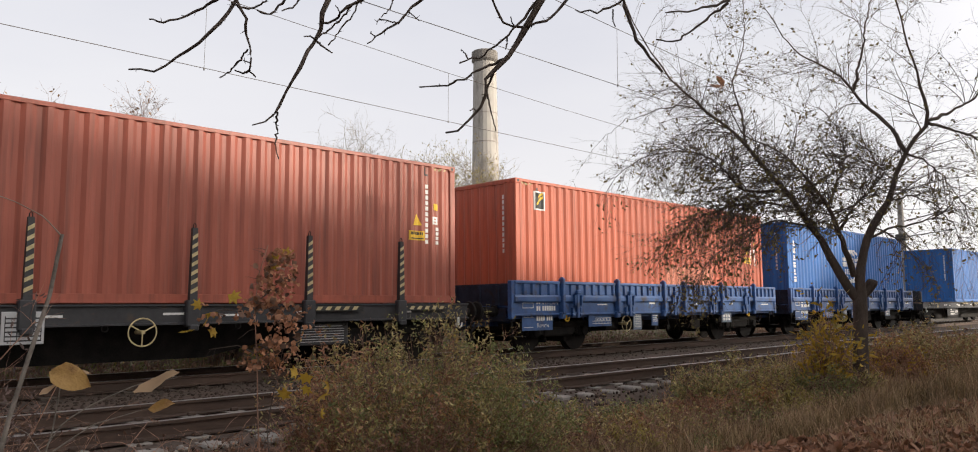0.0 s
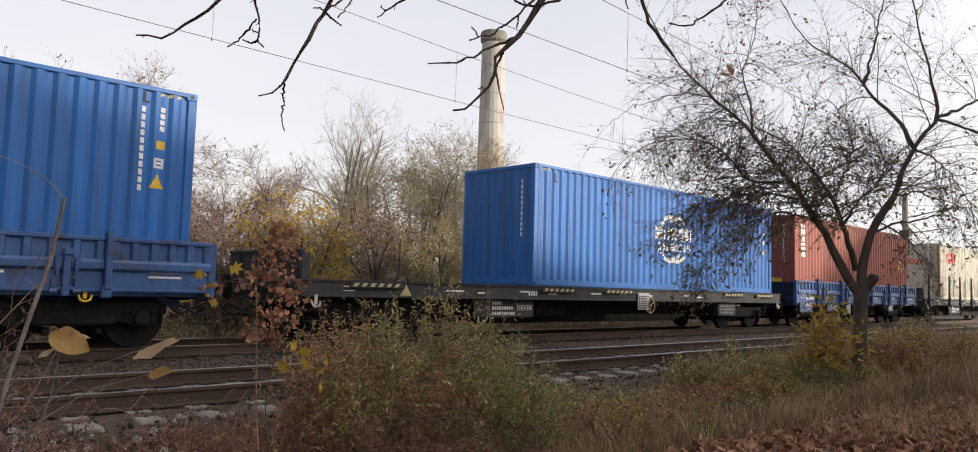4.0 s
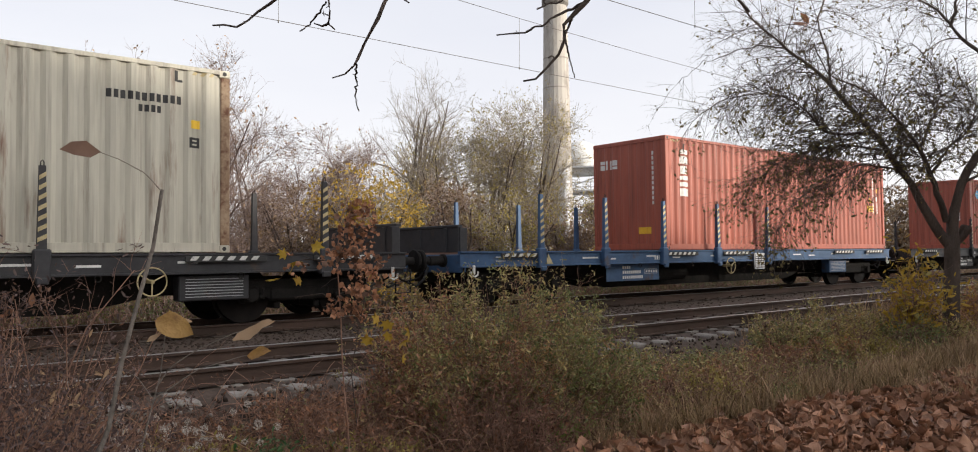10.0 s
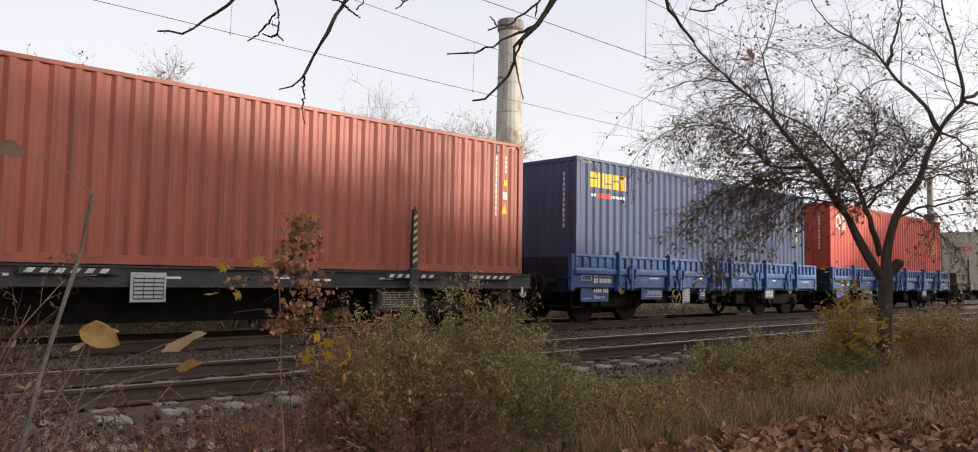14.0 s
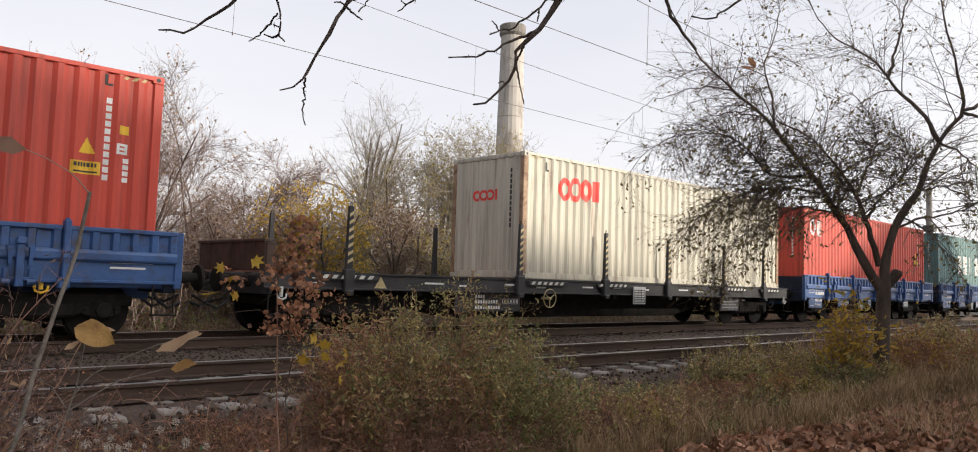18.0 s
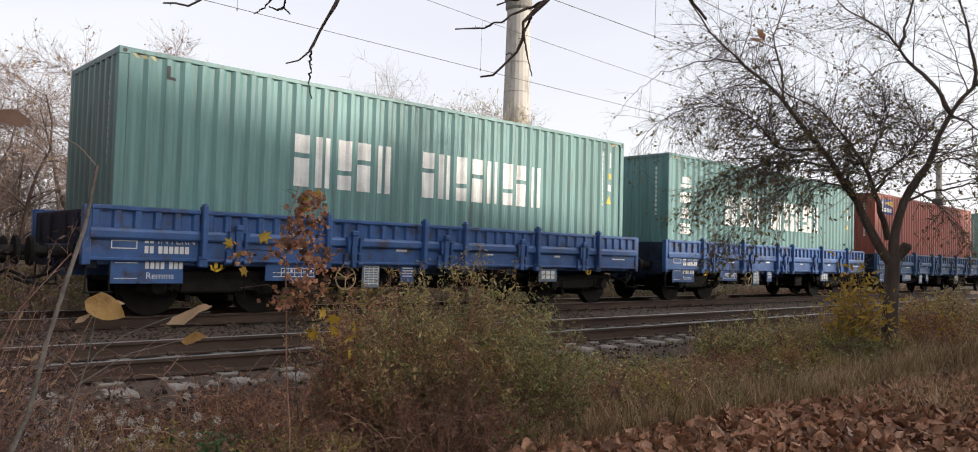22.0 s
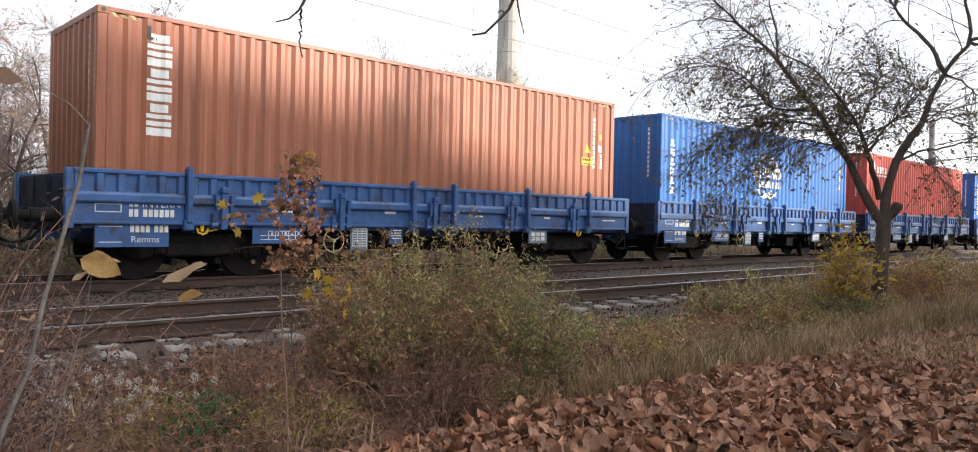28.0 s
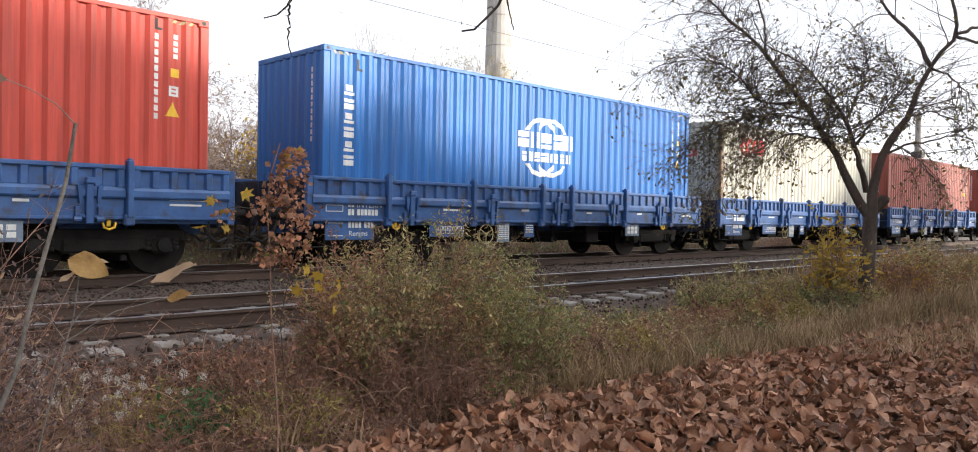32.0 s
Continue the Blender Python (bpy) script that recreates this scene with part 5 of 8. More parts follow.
cpost_mesh = Geo().box(-0.06, 0.06, -0.06, 0.06, 0.80, 1.66, 0.012).mesh("corner_stanchion")


def plate(x0, x1, z0, z1):
    return Geo().box(x0, x1, -0.01, 0.01, z0, z1, 0.004).mesh("lettered_plate")


PL = [(-0.04, 1.02, 0.53, 0.90), (2.38, 3.32, 0.57, 0.88), (4.28, 4.66, 0.45, 0.86), (5.14, 5.46, 0.54, 0.86), (8.95, 9.54, 0.55, 0.84)]
plate_meshes = [plate(*p) for p in PL]
bar_meshes = [
    bars_mesh("plate_bars", [(0.45 + 0.075 * i, 0.505 + 0.075 * i, 0.75, 0.86) for i in range(4)] + [(0.80 + 0.075 * i, 0.855 + 0.075 * i, 0.75, 0.86) for i in range(3)] + [(0.02, 0.34, 0.60, 0.612), (0.02, 0.34, 0.83, 0.842)]),
    bars_mesh("plate_bars", [(2.66, 3.28, 0.775, 0.787), (2.52, 3.28, 0.70, 0.712), (2.52, 3.28, 0.635, 0.647)] + [(2.66 + 0.124 * i, 2.672 + 0.124 * i, 0.64, 0.78) for i in range(6)] + [(2.71 + 0.124 * i, 2.75 + 0.124 * i, 0.72, 0.765) for i in range(5)]),
    bars_mesh("plate_bars", [(4.32, 4.62, 0.83 - 0.045 * i, 0.845 - 0.045 * i) for i in range(8)] + [(4.32 + 0.10 * i, 4.33 + 0.10 * i, 0.50, 0.845) for i in range(4)]),
    bars_mesh("plate_bars", [(5.18, 5.42, 0.80 - 0.05 * i, 0.82 - 0.05 * i) for i in range(4)]),
    bars_mesh("plate_bars", [(9.03 + 0.155 * i, 9.145 + 0.155 * i, 0.61, 0.69) for i in range(3)] + [(9.03 + 0.155 * i, 9.145 + 0.155 * i, 0.71, 0.79) for i in range(3)]),
]
side_bars = bars_mesh("side_bars", [(-0.05, 0.30, 1.04, 1.055), (-0.05, 0.30, 1.15, 1.165)] + [(-0.05 + 0.35 * k, -0.035 + 0.35 * k, 1.04, 1.165) for k in range(2)]
                      + [(0.42 + 0.075 * i, 0.475 + 0.075 * i, 1.13, 1.245) for i in range(2)] + [(0.42 + 0.075 * i, 0.475 + 0.075 * i, 0.98, 1.09) for i in range(2)] + [(0.62 + 0.08 * i, 0.68 + 0.08 * i, 0.98, 1.09) for i in range(6)]
                      + [(1.28, 1.31, 1.05, 1.15), (2.7, 3.1, 1.10, 1.13), (5.0, 5.25, 1.12, 1.18), (7.3, 7.5, 1.10, 1.13), (9.4, 9.6, 1.1, 1.14), (11.5, 12.1, 1.16, 1.19), (11.5, 12.0, 1.08, 1.11)])


def drop_side_wagon(x0, label, body="wagon_blue", handwheel_x=3.9):
    w = tagged(new("drop_side_wagon"), label, "wagon", "wagons of the train")
    w.matrix_basis = pose(x0, TRACK_Y, 0)
    p = M[body]
    part("underframe", frame_mesh, p, w)
    for n, me in gear_meshes:
        part(n, me, M["under"], w)
    for s in (-1, 1):
        m = Matrix.Translation((0, s * SIDE_Y, 0)) if s < 0 else Matrix.Translation((0, SIDE_Y, 0)) @ Matrix.Scale(-1, 4, (0, 1, 0))
        for fm in flap_meshes:
            f = part("side_flap", fm, p, w, at=m)
            if s < 0 and fm is flap_meshes[0]:
                put_bars(side_bars, M["white_mark"], f, (0, -0.003, 0))
                part("lettering", text_intern, M["white_mark"], f, at=(0.60, -0.006, 1.125))
        for x in POSTS:
            part("side_post", upost_mesh, p, w, at=m @ Matrix.Translation((x, 0, 0)))
        for x in CATCH:
            part("side_catch", catch_mesh, p, w, at=m @ Matrix.Translation((x, 0, 0)))
        for x in (RX0, RX1):
            part("corner_stanchion", cpost_mesh, p, w, at=m @ Matrix.Translation((x, 0.03, 0)))
        for x in (1.66, 10.76):
            part("tie_hook", hookm, M["yellow_mark"], w, "yellow tow hook", at=m @ Matrix.Translation((x - 0.12, 0.05, 0.92)))
            part("footstep", step_mesh, M["under"], w, at=m @ Matrix.Translation((-0.2 if x < 5 else 12.3, 0.05, 0.42)))
    for i, (pm, bm_) in enumerate(zip(plate_meshes, bar_meshes)):
        q = part("lettered_plate", pm, M["wagon_blue"] if i not in (2, 4) else M["plate_grey"], w, at=(0, -1.40, 0))
        put_bars(bm_, M["white_mark"], q, (0, -0.012, 0))
        if i == 0:
            part("lettering", text_type, M["white_mark"], q, at=(0.46, -0.014, 0.60))
    part("handwheel", hand_mesh, M["hazard_yellow"], w, "pale yellow brake handwheel", at=(handwheel_x, -1.46, 0.62))
    for x in (RX0 + 0.02, RX1 - 0.02):
        part("end_flap", endwall_mesh, M["grimy_shaded"], w, "sooty end flap with shade put into its dark colour", at=(x, 0, 0))
    running_gear(w, 1.65, 10.65, RX0, RX1, M["grimy_shaded"])
    TRAIN.append((w, x0, 0.0))
    return w


# ---- long stanchion flat wagon ----
FL = 18.66
sill_prof = [(-1.46, 1.155), (-1.34, 1.155), (-1.34, 0.84), (-1.46, 0.84), (-1.46, 0.865), (-1.42, 0.872), (-1.42, 1.118), (-1.46, 1.125)]
sill_g = Geo()
sill_g.add([(x, y, z) for x in (0, FL) for y, z in sill_prof], [(i, (i + 1) % 8, (i + 1) % 8 + 8, i + 8) for i in range(8)] + [tuple(reversed(range(8))), tuple(range(8, 16))])
sill_mesh = sill_g.mesh("side_sill")
fdeck_g = Geo()
for i in range(62):
    fdeck_g.box(0.05 + i * 0.3, 0.05 + i * 0.3 + 0.288, -1.33, 1.33, 1.07, 1.14)
fdeck_mesh = fdeck_g.mesh("deck_boards")
fish_g = Geo()
for y in (-0.42, 0.42):
    # girder drawn extra deep, its dark shape standing for shade below the wagon
    v = [(2.6, 1.06), (16.1, 1.06), (16.1, 0.80), (13.4, 0.26), (5.2, 0.26), (2.6, 0.80)]
    fish_g.add([(x, y - 0.05, z) for x, z in v] + [(x, y + 0.05, z) for x, z in v], [tuple(range(6)), tuple(reversed(range(6, 12)))] + [(i, i + 6, (i + 1) % 6 + 6, (i + 1) % 6) for i in range(6)])
fish_g.lathe("x", (7.2, -0.8, 0.60), [(-0.6, 0.05), (-0.55, 0.2), (0.55, 0.2), (0.6, 0.05)], 14)
fish_g.tube([(4, 0, 0.5), (15, 0, 0.5)], 0.04, 6)
for x in (1.0, 3.2, 5.4, 7.6, 9.8, 12.0, 14.2, 16.4, 17.8):
    fish_g.box(x - 0.06, x + 0.06, -1.33, 1.33, 0.84, 1.06)
fish_mesh = fish_g.mesh("frame_girders")
stan_g = Geo()
stan_g.add([(-0.06, -0.05, 0), (0.06, -0.05, 0), (0.06, 0.05, 0), (-0.06, 0.05, 0), (-0.04, -0.035, 1.22), (0.04, -0.035, 1.22), (0.04, 0.035, 1.22), (-0.04, 0.035, 1.22)], [(0, 1, 5, 4), (1, 2, 6, 5), (2, 3, 7, 6), (3, 0, 4, 7), (4, 5, 6, 7), (3, 2, 1, 0)])
stan_mesh = stan_g.mesh("stanchion")
loop_mesh = Geo().tube([(-0.02, 0, 0), (-0.02, 0, 0.05), (0, 0, 0.075), (0.02, 0, 0.05), (0.02, 0, 0)], 0.008, 5).mesh("stanchion_loop")
sg2 = Geo()
for i in range(7):
    z = 0.18 + i * 0.14
    wdt = 0.06 - 0.02 * z / 1.22
    sg2.add([(-wdt, -0.0525 + 0.015 * z / 1.22, z), (wdt, -0.0525 + 0.015 * (z + 0.06) / 1.22, z + 0.06), (wdt, -0.0525 + 0.015 * (z + 0.12) / 1.22, z + 0.12), (-wdt, -0.0525 + 0.015 * (z + 0.06) / 1.22, z + 0.06)], [(0, 1, 2, 3)])
stripe_mesh = sg2.mesh("stripes")
socket_mesh = Geo().box(-0.11, 0.11, -0.07, 0.06, 0.80, 1.22, 0.02).box(-0.08, 0.08, -0.10, -0.04, 0.74, 0.84, 0.02).mesh("stanchion_socket")
head_g = Geo().box(-0.04, 0.04, -1.30, 1.30, 1.14, 1.66, 0.01)
for y in (-0.9, 0, 0.9):
    head_g.box(-0.07, 0.07, y - 0.05, y + 0.05, 1.14, 1.62, 0.01)
head_g.box(-0.02, 0.16, -1.34, -1.26, 1.15, 1.62, 0.01).box(-0.06, 0.06, -1.32, 1.32, 1.62, 1.68, 0.012)
head_mesh = head_g.mesh("headboard")
hz_g = Geo()
for i in range(6):
    hz_g.add([(i * 0.19, 0, 0), (i * 0.19 + 0.10, 0, 0), (i * 0.19 + 0.15, 0, 0.065), (i * 0.19 + 0.05, 0, 0.065)], [(0, 1, 2, 3)])
hz_mesh = hz_g.mesh("sill_stripes")
hzb_mesh = Geo().box(-0.06, 1.22, 0.004, 0.03, -0.015, 0.08, 0.006).mesh("stripe_board")
ring_mesh = Geo().ring("y", (0, 0, 0), 0.045, 0.008, 14, 5).mesh("lashing_ring")
fl_bars = bars_mesh("sill_bars", [(0.9, 1.15, 0.95, 0.965), (0.9, 1.15, 1.03, 1.045)] + [(a, a + b, c, c + 0.035) for a, b, c in ((3.4, 0.5, 0.98), (4.3, 0.2, 0.95), (5.6, 0.35, 1.0), (6.6, 0.3, 0.96), (8.2, 0.4, 0.99), (9.4, 0.3, 1.0), (10.6, 0.3, 0.97), (12.3, 0.45, 0.99), (13.2, 0.35, 0.96), (14.6, 0.3, 1.0), (16.9, 0.25, 0.98))] + [(5.9 + 0.08 * i, 5.95 + 0.08 * i, 0.93, 1.03) for i in range(4)])
fl_tri = Geo().add([(-0.14, 0, 0), (0.14, 0, 0), (0, 0, 0.22)], [(0, 1, 2)]).mesh("warning_triangle")
fl_plate = Geo().box(0, 1.9, -0.01, 0.01, 0.44, 0.82, 0.005).mesh("lettered_plate")
fl_plate_bars = bars_mesh("plate_bars", [(0.55 + 0.075 * i, 0.60 + 0.075 * i, z, z + 0.07) for z, n in ((0.72, 4), (0.61, 9), (0.49, 10)) for i in range(n)] + [(1.35, 1.82, 0.60, 0.61), (1.35, 1.82, 0.70, 0.71), (1.35, 1.36, 0.6, 0.71), (1.81, 1.82, 0.6, 0.71)] + [(1.40 + 0.09 * i, 1.45 + 0.09 * i, 0.63, 0.68) for i in range(5)])
fl_table = Geo().box(-0.26, 0.26, -0.012, 0.01, 0.62, 1.06, 0.005).mesh("load_table")
fl_table_bars = bars_mesh("table_bars", [(-0.22, 0.22, 0.66 + 0.06 * i, 0.68 + 0.06 * i) for i in range(6)] + [(-0.22 + 0.145 * i, -0.21 + 0.145 * i, 0.66, 1.0) for i in range(4)])
fl_box = Geo().box(-0.55, 0.55, -0.02, 0.25, 0.42, 0.82, 0.02).mesh("tool_box")
fl_box_bars = bars_mesh("box_bars", [(-0.45, 0.45, 0.48 + 0.045 * i, 0.49 + 0.045 * i) for i in range(7)])


def flat_wagon(x0, label, body="wagon_dark", stans=(), wheel_x=None, yellow=False, heads=(1, 1), head_paint="wagon_dark"):
    """x0: front end of the body. stans: places of the raised stanchions along the near side."""
    w = tagged(new("flat_wagon"), label, "wagon", "wagons of the train")
    w.matrix_basis = pose(x0, TRACK_Y, 0)
    p = M[body]
    part("side_sill", sill_mesh, p, w)
    part("side_sill", sill_mesh, p, w, at=Matrix.Translation((FL, 0, 0)) @ pose(0, 0, 0, 0, 0, 180))
    part("deck", fdeck_mesh, M["bramble"], w, "grey worn timber deck")
    part("frame_girder", fish_mesh, M["under"], w)
    for s in (-1, 1):
        for x in stans:
            k = part("stanchion_socket", socket_mesh, p, w, at=(x, s * 1.47, 0))
            st = part("stanchion", stan_mesh, p, w, at=pose(x, s * 1.47, 1.13, 0, 0, 0 if s < 0 else 180))
            part("stripes", stripe_mesh, M["hazard_yellow"], st, "worn pale stripes")
            part("stanchion_loop", loop_mesh, M["under"], st, at=(0, 0, 1.22))
    for x in (1.6, 6.9, 9.3, 15.3, 17.4):
        if s:
            part("stripe_board", hzb_mesh, M["black_mark"], w, at=(x - 0.55, -1.50, 1.03))
            part("sill_stripes", hz_mesh, M["hazard_yellow"] if yellow else M["chalk_white"], w, "slanting warning stripes", at=(x - 0.55, -1.5005, 1.04))
    for i in range(9):
        part("lashing_ring", ring_mesh, M["under"], w, at=(1.2 + i * 2.05, -1.47, 0.80))
    put_bars(fl_bars, M["white_mark"], w, (0, -1.4205, 0))
    part("warning_triangle", fl_tri, M["hazard_yellow"], w, at=(2.35, -1.425, 0.88))
    q = part("lettered_plate", fl_plate, p, w, at=(4.3, -1.30, 0))
    put_bars(fl_plate_bars, M["white_mark"], q, (0, -0.012, 0))
    q = part("load_table", fl_table, M["steel"], w, at=(10.4, -1.475, 0))
    put_bars(fl_table_bars, M["wagon_dark"], q, (0, -0.014, 0))
    q = part("tool_box", fl_box, p, w, at=(15.2, -1.30, 0))
    put_bars(fl_box_bars, M["steel"], q, (0, -0.022, 0))
    if wheel_x is not None:
        part("handwheel", hand_mesh, M["hazard_yellow"], w, "pale brake handwheel", at=(wheel_x, -1.56, 0.74))
    for up, x, m in ((heads[0], 0.08, Matrix.Identity(4)), (heads[1], FL - 0.08, Matrix.Scale(-1, 4, (1, 0, 0)))):
        if not up:
            continue
        part("headboard", head_mesh, M[head_paint], w, at=Matrix.Translation((x, 0, 0)) @ m)
    for x in (0.3, FL - 0.3):
        part("tie_hook", hookm, M["chalk_white"], w, at=(x, -1.46, 0.86))
        part("footstep", step_mesh, M["under"], w, at=(x + (0.25 if x > 5 else -0.05), -1.40, 0.42))
    running_gear(w, 1.9, FL - 1.9, 0.0, FL, p)
    TRAIN.append((w, x0, 0.0))
    return w


ST6 = (3.5, 5.9, 8.05, 10.6, 12.8, 17.0)
# the consist, front to rear; numbers are places along the train at the start
flat_wagon(-7.42, "black flat wagon with striped stanchions carrying one container", stans=(0.6, 10.43, 12.73, 14.81, 16.85), wheel_x=11.95, yellow=True, heads=(0, 0))
container(-1.10, "rust_red", "plain", "rust-red corrugated container with white code bars and yellow signs")
drop_side_wagon(12.97, "blue drop-side wagon with a stowed container and white lettering")
container(12.97, "orange_red", "square", "orange-red corrugated container with a black square sign and pale patch", patch=True)
drop_side_wagon(27.14, "blue drop-side wagon under a bright blue container")
container(27.14, "blue", "globe_column", "bright blue corrugated container with a white globe emblem", tail=False)
flat_wagon(41.25, "dark flat wagon with folded stanchions and yellow warning stripes", yellow=True, wheel_x=10.6, heads=(1, 0))
container(47.50, "blue", "globe", "bright blue corrugated container with a large white globe emblem", tail=False)
drop_side_wagon(61.55, "blue drop-side wagon with white lettering under a rust-red container")
container(61.55, "brown_red", "three_down", "rust-red corrugated container with a white vertical sign")
flat_wagon(75.50, "slate-blue flat wagon with striped stanchions and white lettering", body="wagon_dark", stans=(0.55, 3.92, 5.84, 8.05, 10.6, 12.8, 17.0), wheel_x=14.2)
container(78.78, "cream", "flower", "weathered cream corrugated container with a red emblem and rust streaks", dark_code=True)
flat_wagon(95.42, "blue flat wagon with blue stanchions, half of its deck empty", body="wagon_slate", stans=(2.1, 4.1, 6.2, 8.45, 10.85), wheel_x=8.9, heads=(1, 0))
container(102.07, "rust_red", "three_down", "rust-red corrugated container with a white vertical sign on a half-empty wagon")
flat_wagon(115.86, "dark grey flat wagon with striped stanchions, front deck empty", stans=(3.3, 5.66, 8.0, 15.35), wheel_x=7.3, heads=(0, 0))
container(122.27, "rust_red", "disc", "rust-red corrugated container with a round light-blue sticker", tail=False)
drop_side_wagon(136.30, "blue drop-side wagon under a dark navy container")
container(136.30, "navy", "yellow_row", "dark navy corrugated container with a yellow and red emblem", tail=False)
drop_side_wagon(150.62, "blue drop-side wagon under a bright red container")
container(150.62, "red", "three_white", "bright red corrugated container with a white emblem")
flat_wagon(164.55, "dark flat wagon with striped stanchions, front deck empty", stans=(1.6, 6.0, 9.0, 11.7, 14.6, 17.0), wheel_x=6.9, heads=(1, 0), head_paint="rail")
container(170.85, "cream", "flower", "pale cream corrugated container with a red emblem", dark_code=True)
drop_side_wagon(184.92, "blue drop-side wagon carrying a red container")
container(184.92, "red", "three_white", "red corrugated container with a white emblem and dark code bars")
drop_side_wagon(199.10, "blue drop-side wagon with a white plate under a green container")
container(199.10, "green", "long_sign", "sea-green corrugated container with a long white sign", tail=False)
drop_side_wagon(213.28, "blue drop-side wagon under a second green container")
container(213.28, "green", "long_column", "sea-green corrugated container with a long white sign and vertical characters", tail=False)
drop_side_wagon(227.48, "faded blue drop-side wagon under a brown-red container", body="wagon_slate", handwheel_x=9.0)
container(227.48, "brown_red", "panel", "brown-red corrugated container with a dark blue panel", tail=False)
drop_side_wagon(241.62, "blue drop-side wagon under a pale green container")
container(241.62, "pale_green", "column4", "pale green corrugated container with faded vertical characters", tail=False)
drop_side_wagon(255.80, "blue drop-side wagon under a tan-red container")
container(255.80, "tan_red", "six_down", "tan-red corrugated container with a white vertical sign")
drop_side_wagon(270.05, "blue drop-side wagon under a blue container with a globe emblem")
container(270.05, "blue", "globe_column", "bright blue corrugated container with white globe emblem and characters", tail=False)
drop_side_wagon(284.22, "blue drop-side wagon under an orange-red container")
container(284.22, "red", "sail", "orange-red corrugated container with a white sail emblem", tail=False)
drop_side_wagon(298.53, "blue drop-side wagon under another blue container")
container(298.53, "blue", "globe_column", "blue corrugated container with white globe emblem on the rear wagons", tail=False)
drop_side_wagon(312.60, "blue drop-side wagon under a cream container")
container(312.60, "cream", "flower", "cream corrugated container with a red emblem near the train's end", dark_code=True)
drop_side_wagon(326.80, "blue drop-side wagon under a brown container")
container(326.80, "brown_red", "plain", "brown-red corrugated container near the train's end")
drop_side_wagon(341.00, "blue drop-side wagon at the rear of the train")
container(341.00, "brown_red", "plain", "brown-red corrugated container at the rear of the train")


# ---- plants ----
def bundle(name, sets, sides=3):
    """One mesh of many thin tubes. sets: list of (polylines N x K x 3, radii N x K, number of sides)."""
    vs, fs, base = [], [], 0
    for pl, rd, sd in sets:
        n, k, _ = pl.shape
        tan = np.gradient(pl, axis=1)
        tan /= np.linalg.norm(tan, axis=2, keepdims=True) + 1e-9
        ref = np.where(np.abs(tan[:, :1, 2:3]) > 0.9, np.array([1.0, 0, 0]), np.array([0, 0, 1.0]))
        a = np.cross(tan, np.broadcast_to(ref, tan.shape))
        a /= np.linalg.norm(a, axis=2, keepdims=True) + 1e-9
        b = np.cross(tan, a)
        ang = 2 * np.pi * np.arange(sd) / sd
        v = pl[:, :, None] + rd[:, :, None, None] * (a[:, :, None] * np.cos(ang)[:, None] + b[:, :, None] * np.sin(ang)[:, None])
        vs.append(v.reshape(-1, 3))
        i, j, s = np.meshgrid(np.arange(n), np.arange(k - 1), np.arange(sd), indexing="ij")
        p = base + (i * k + j) * sd + s
        q = base + (i * k + j) * sd + (s + 1) % sd
        fs.append(np.stack([p, q, q + sd, p + sd], -1).reshape(-1, 4))
        base += n * k * sd
    v, f = np.concatenate(vs), np.concatenate(fs)
    me = bpy.data.meshes.new(name)
    me.vertices.add(len(v))
    me.vertices.foreach_set("co", v.reshape(-1))
    me.loops.add(f.size)
    me.loops.foreach_set("vertex_index", f.reshape(-1).astype(np.int32))
    me.polygons.add(len(f))
    me.polygons.foreach_set("loop_start", (np.arange(len(f)) * 4).astype(np.int32))
    me.polygons.foreach_set("use_smooth", np.ones(len(f), bool))
    me.update()
    me.validate()
    return me


def resample(pts, k):
    p = np.asarray(pts, float)
    d = np.concatenate([[0], np.cumsum(np.linalg.norm(np.diff(p, axis=0), axis=1))])
    t = np.linspace(0, d[-1], k)
    return np.stack([np.interp(t, d, p[:, i]) for i in range(3)], -1)


def along(pl, rd, idx, t):
    k = pl.shape[1]
    f = t * (k - 1)
    i = np.minimum(f.astype(int), k - 2)
    w = (f - i)[:, None]
    p = pl[idx, i] * (1 - w) + pl[idx, i + 1] * w
    tan = pl[idx, i + 1] - pl[idx, i]
    tan /= np.linalg.norm(tan, axis=1, keepdims=True) + 1e-9
    r = rd[idx, i] * (1 - w[:, 0]) + rd[idx, i + 1] * w[:, 0]
    return p, tan, r


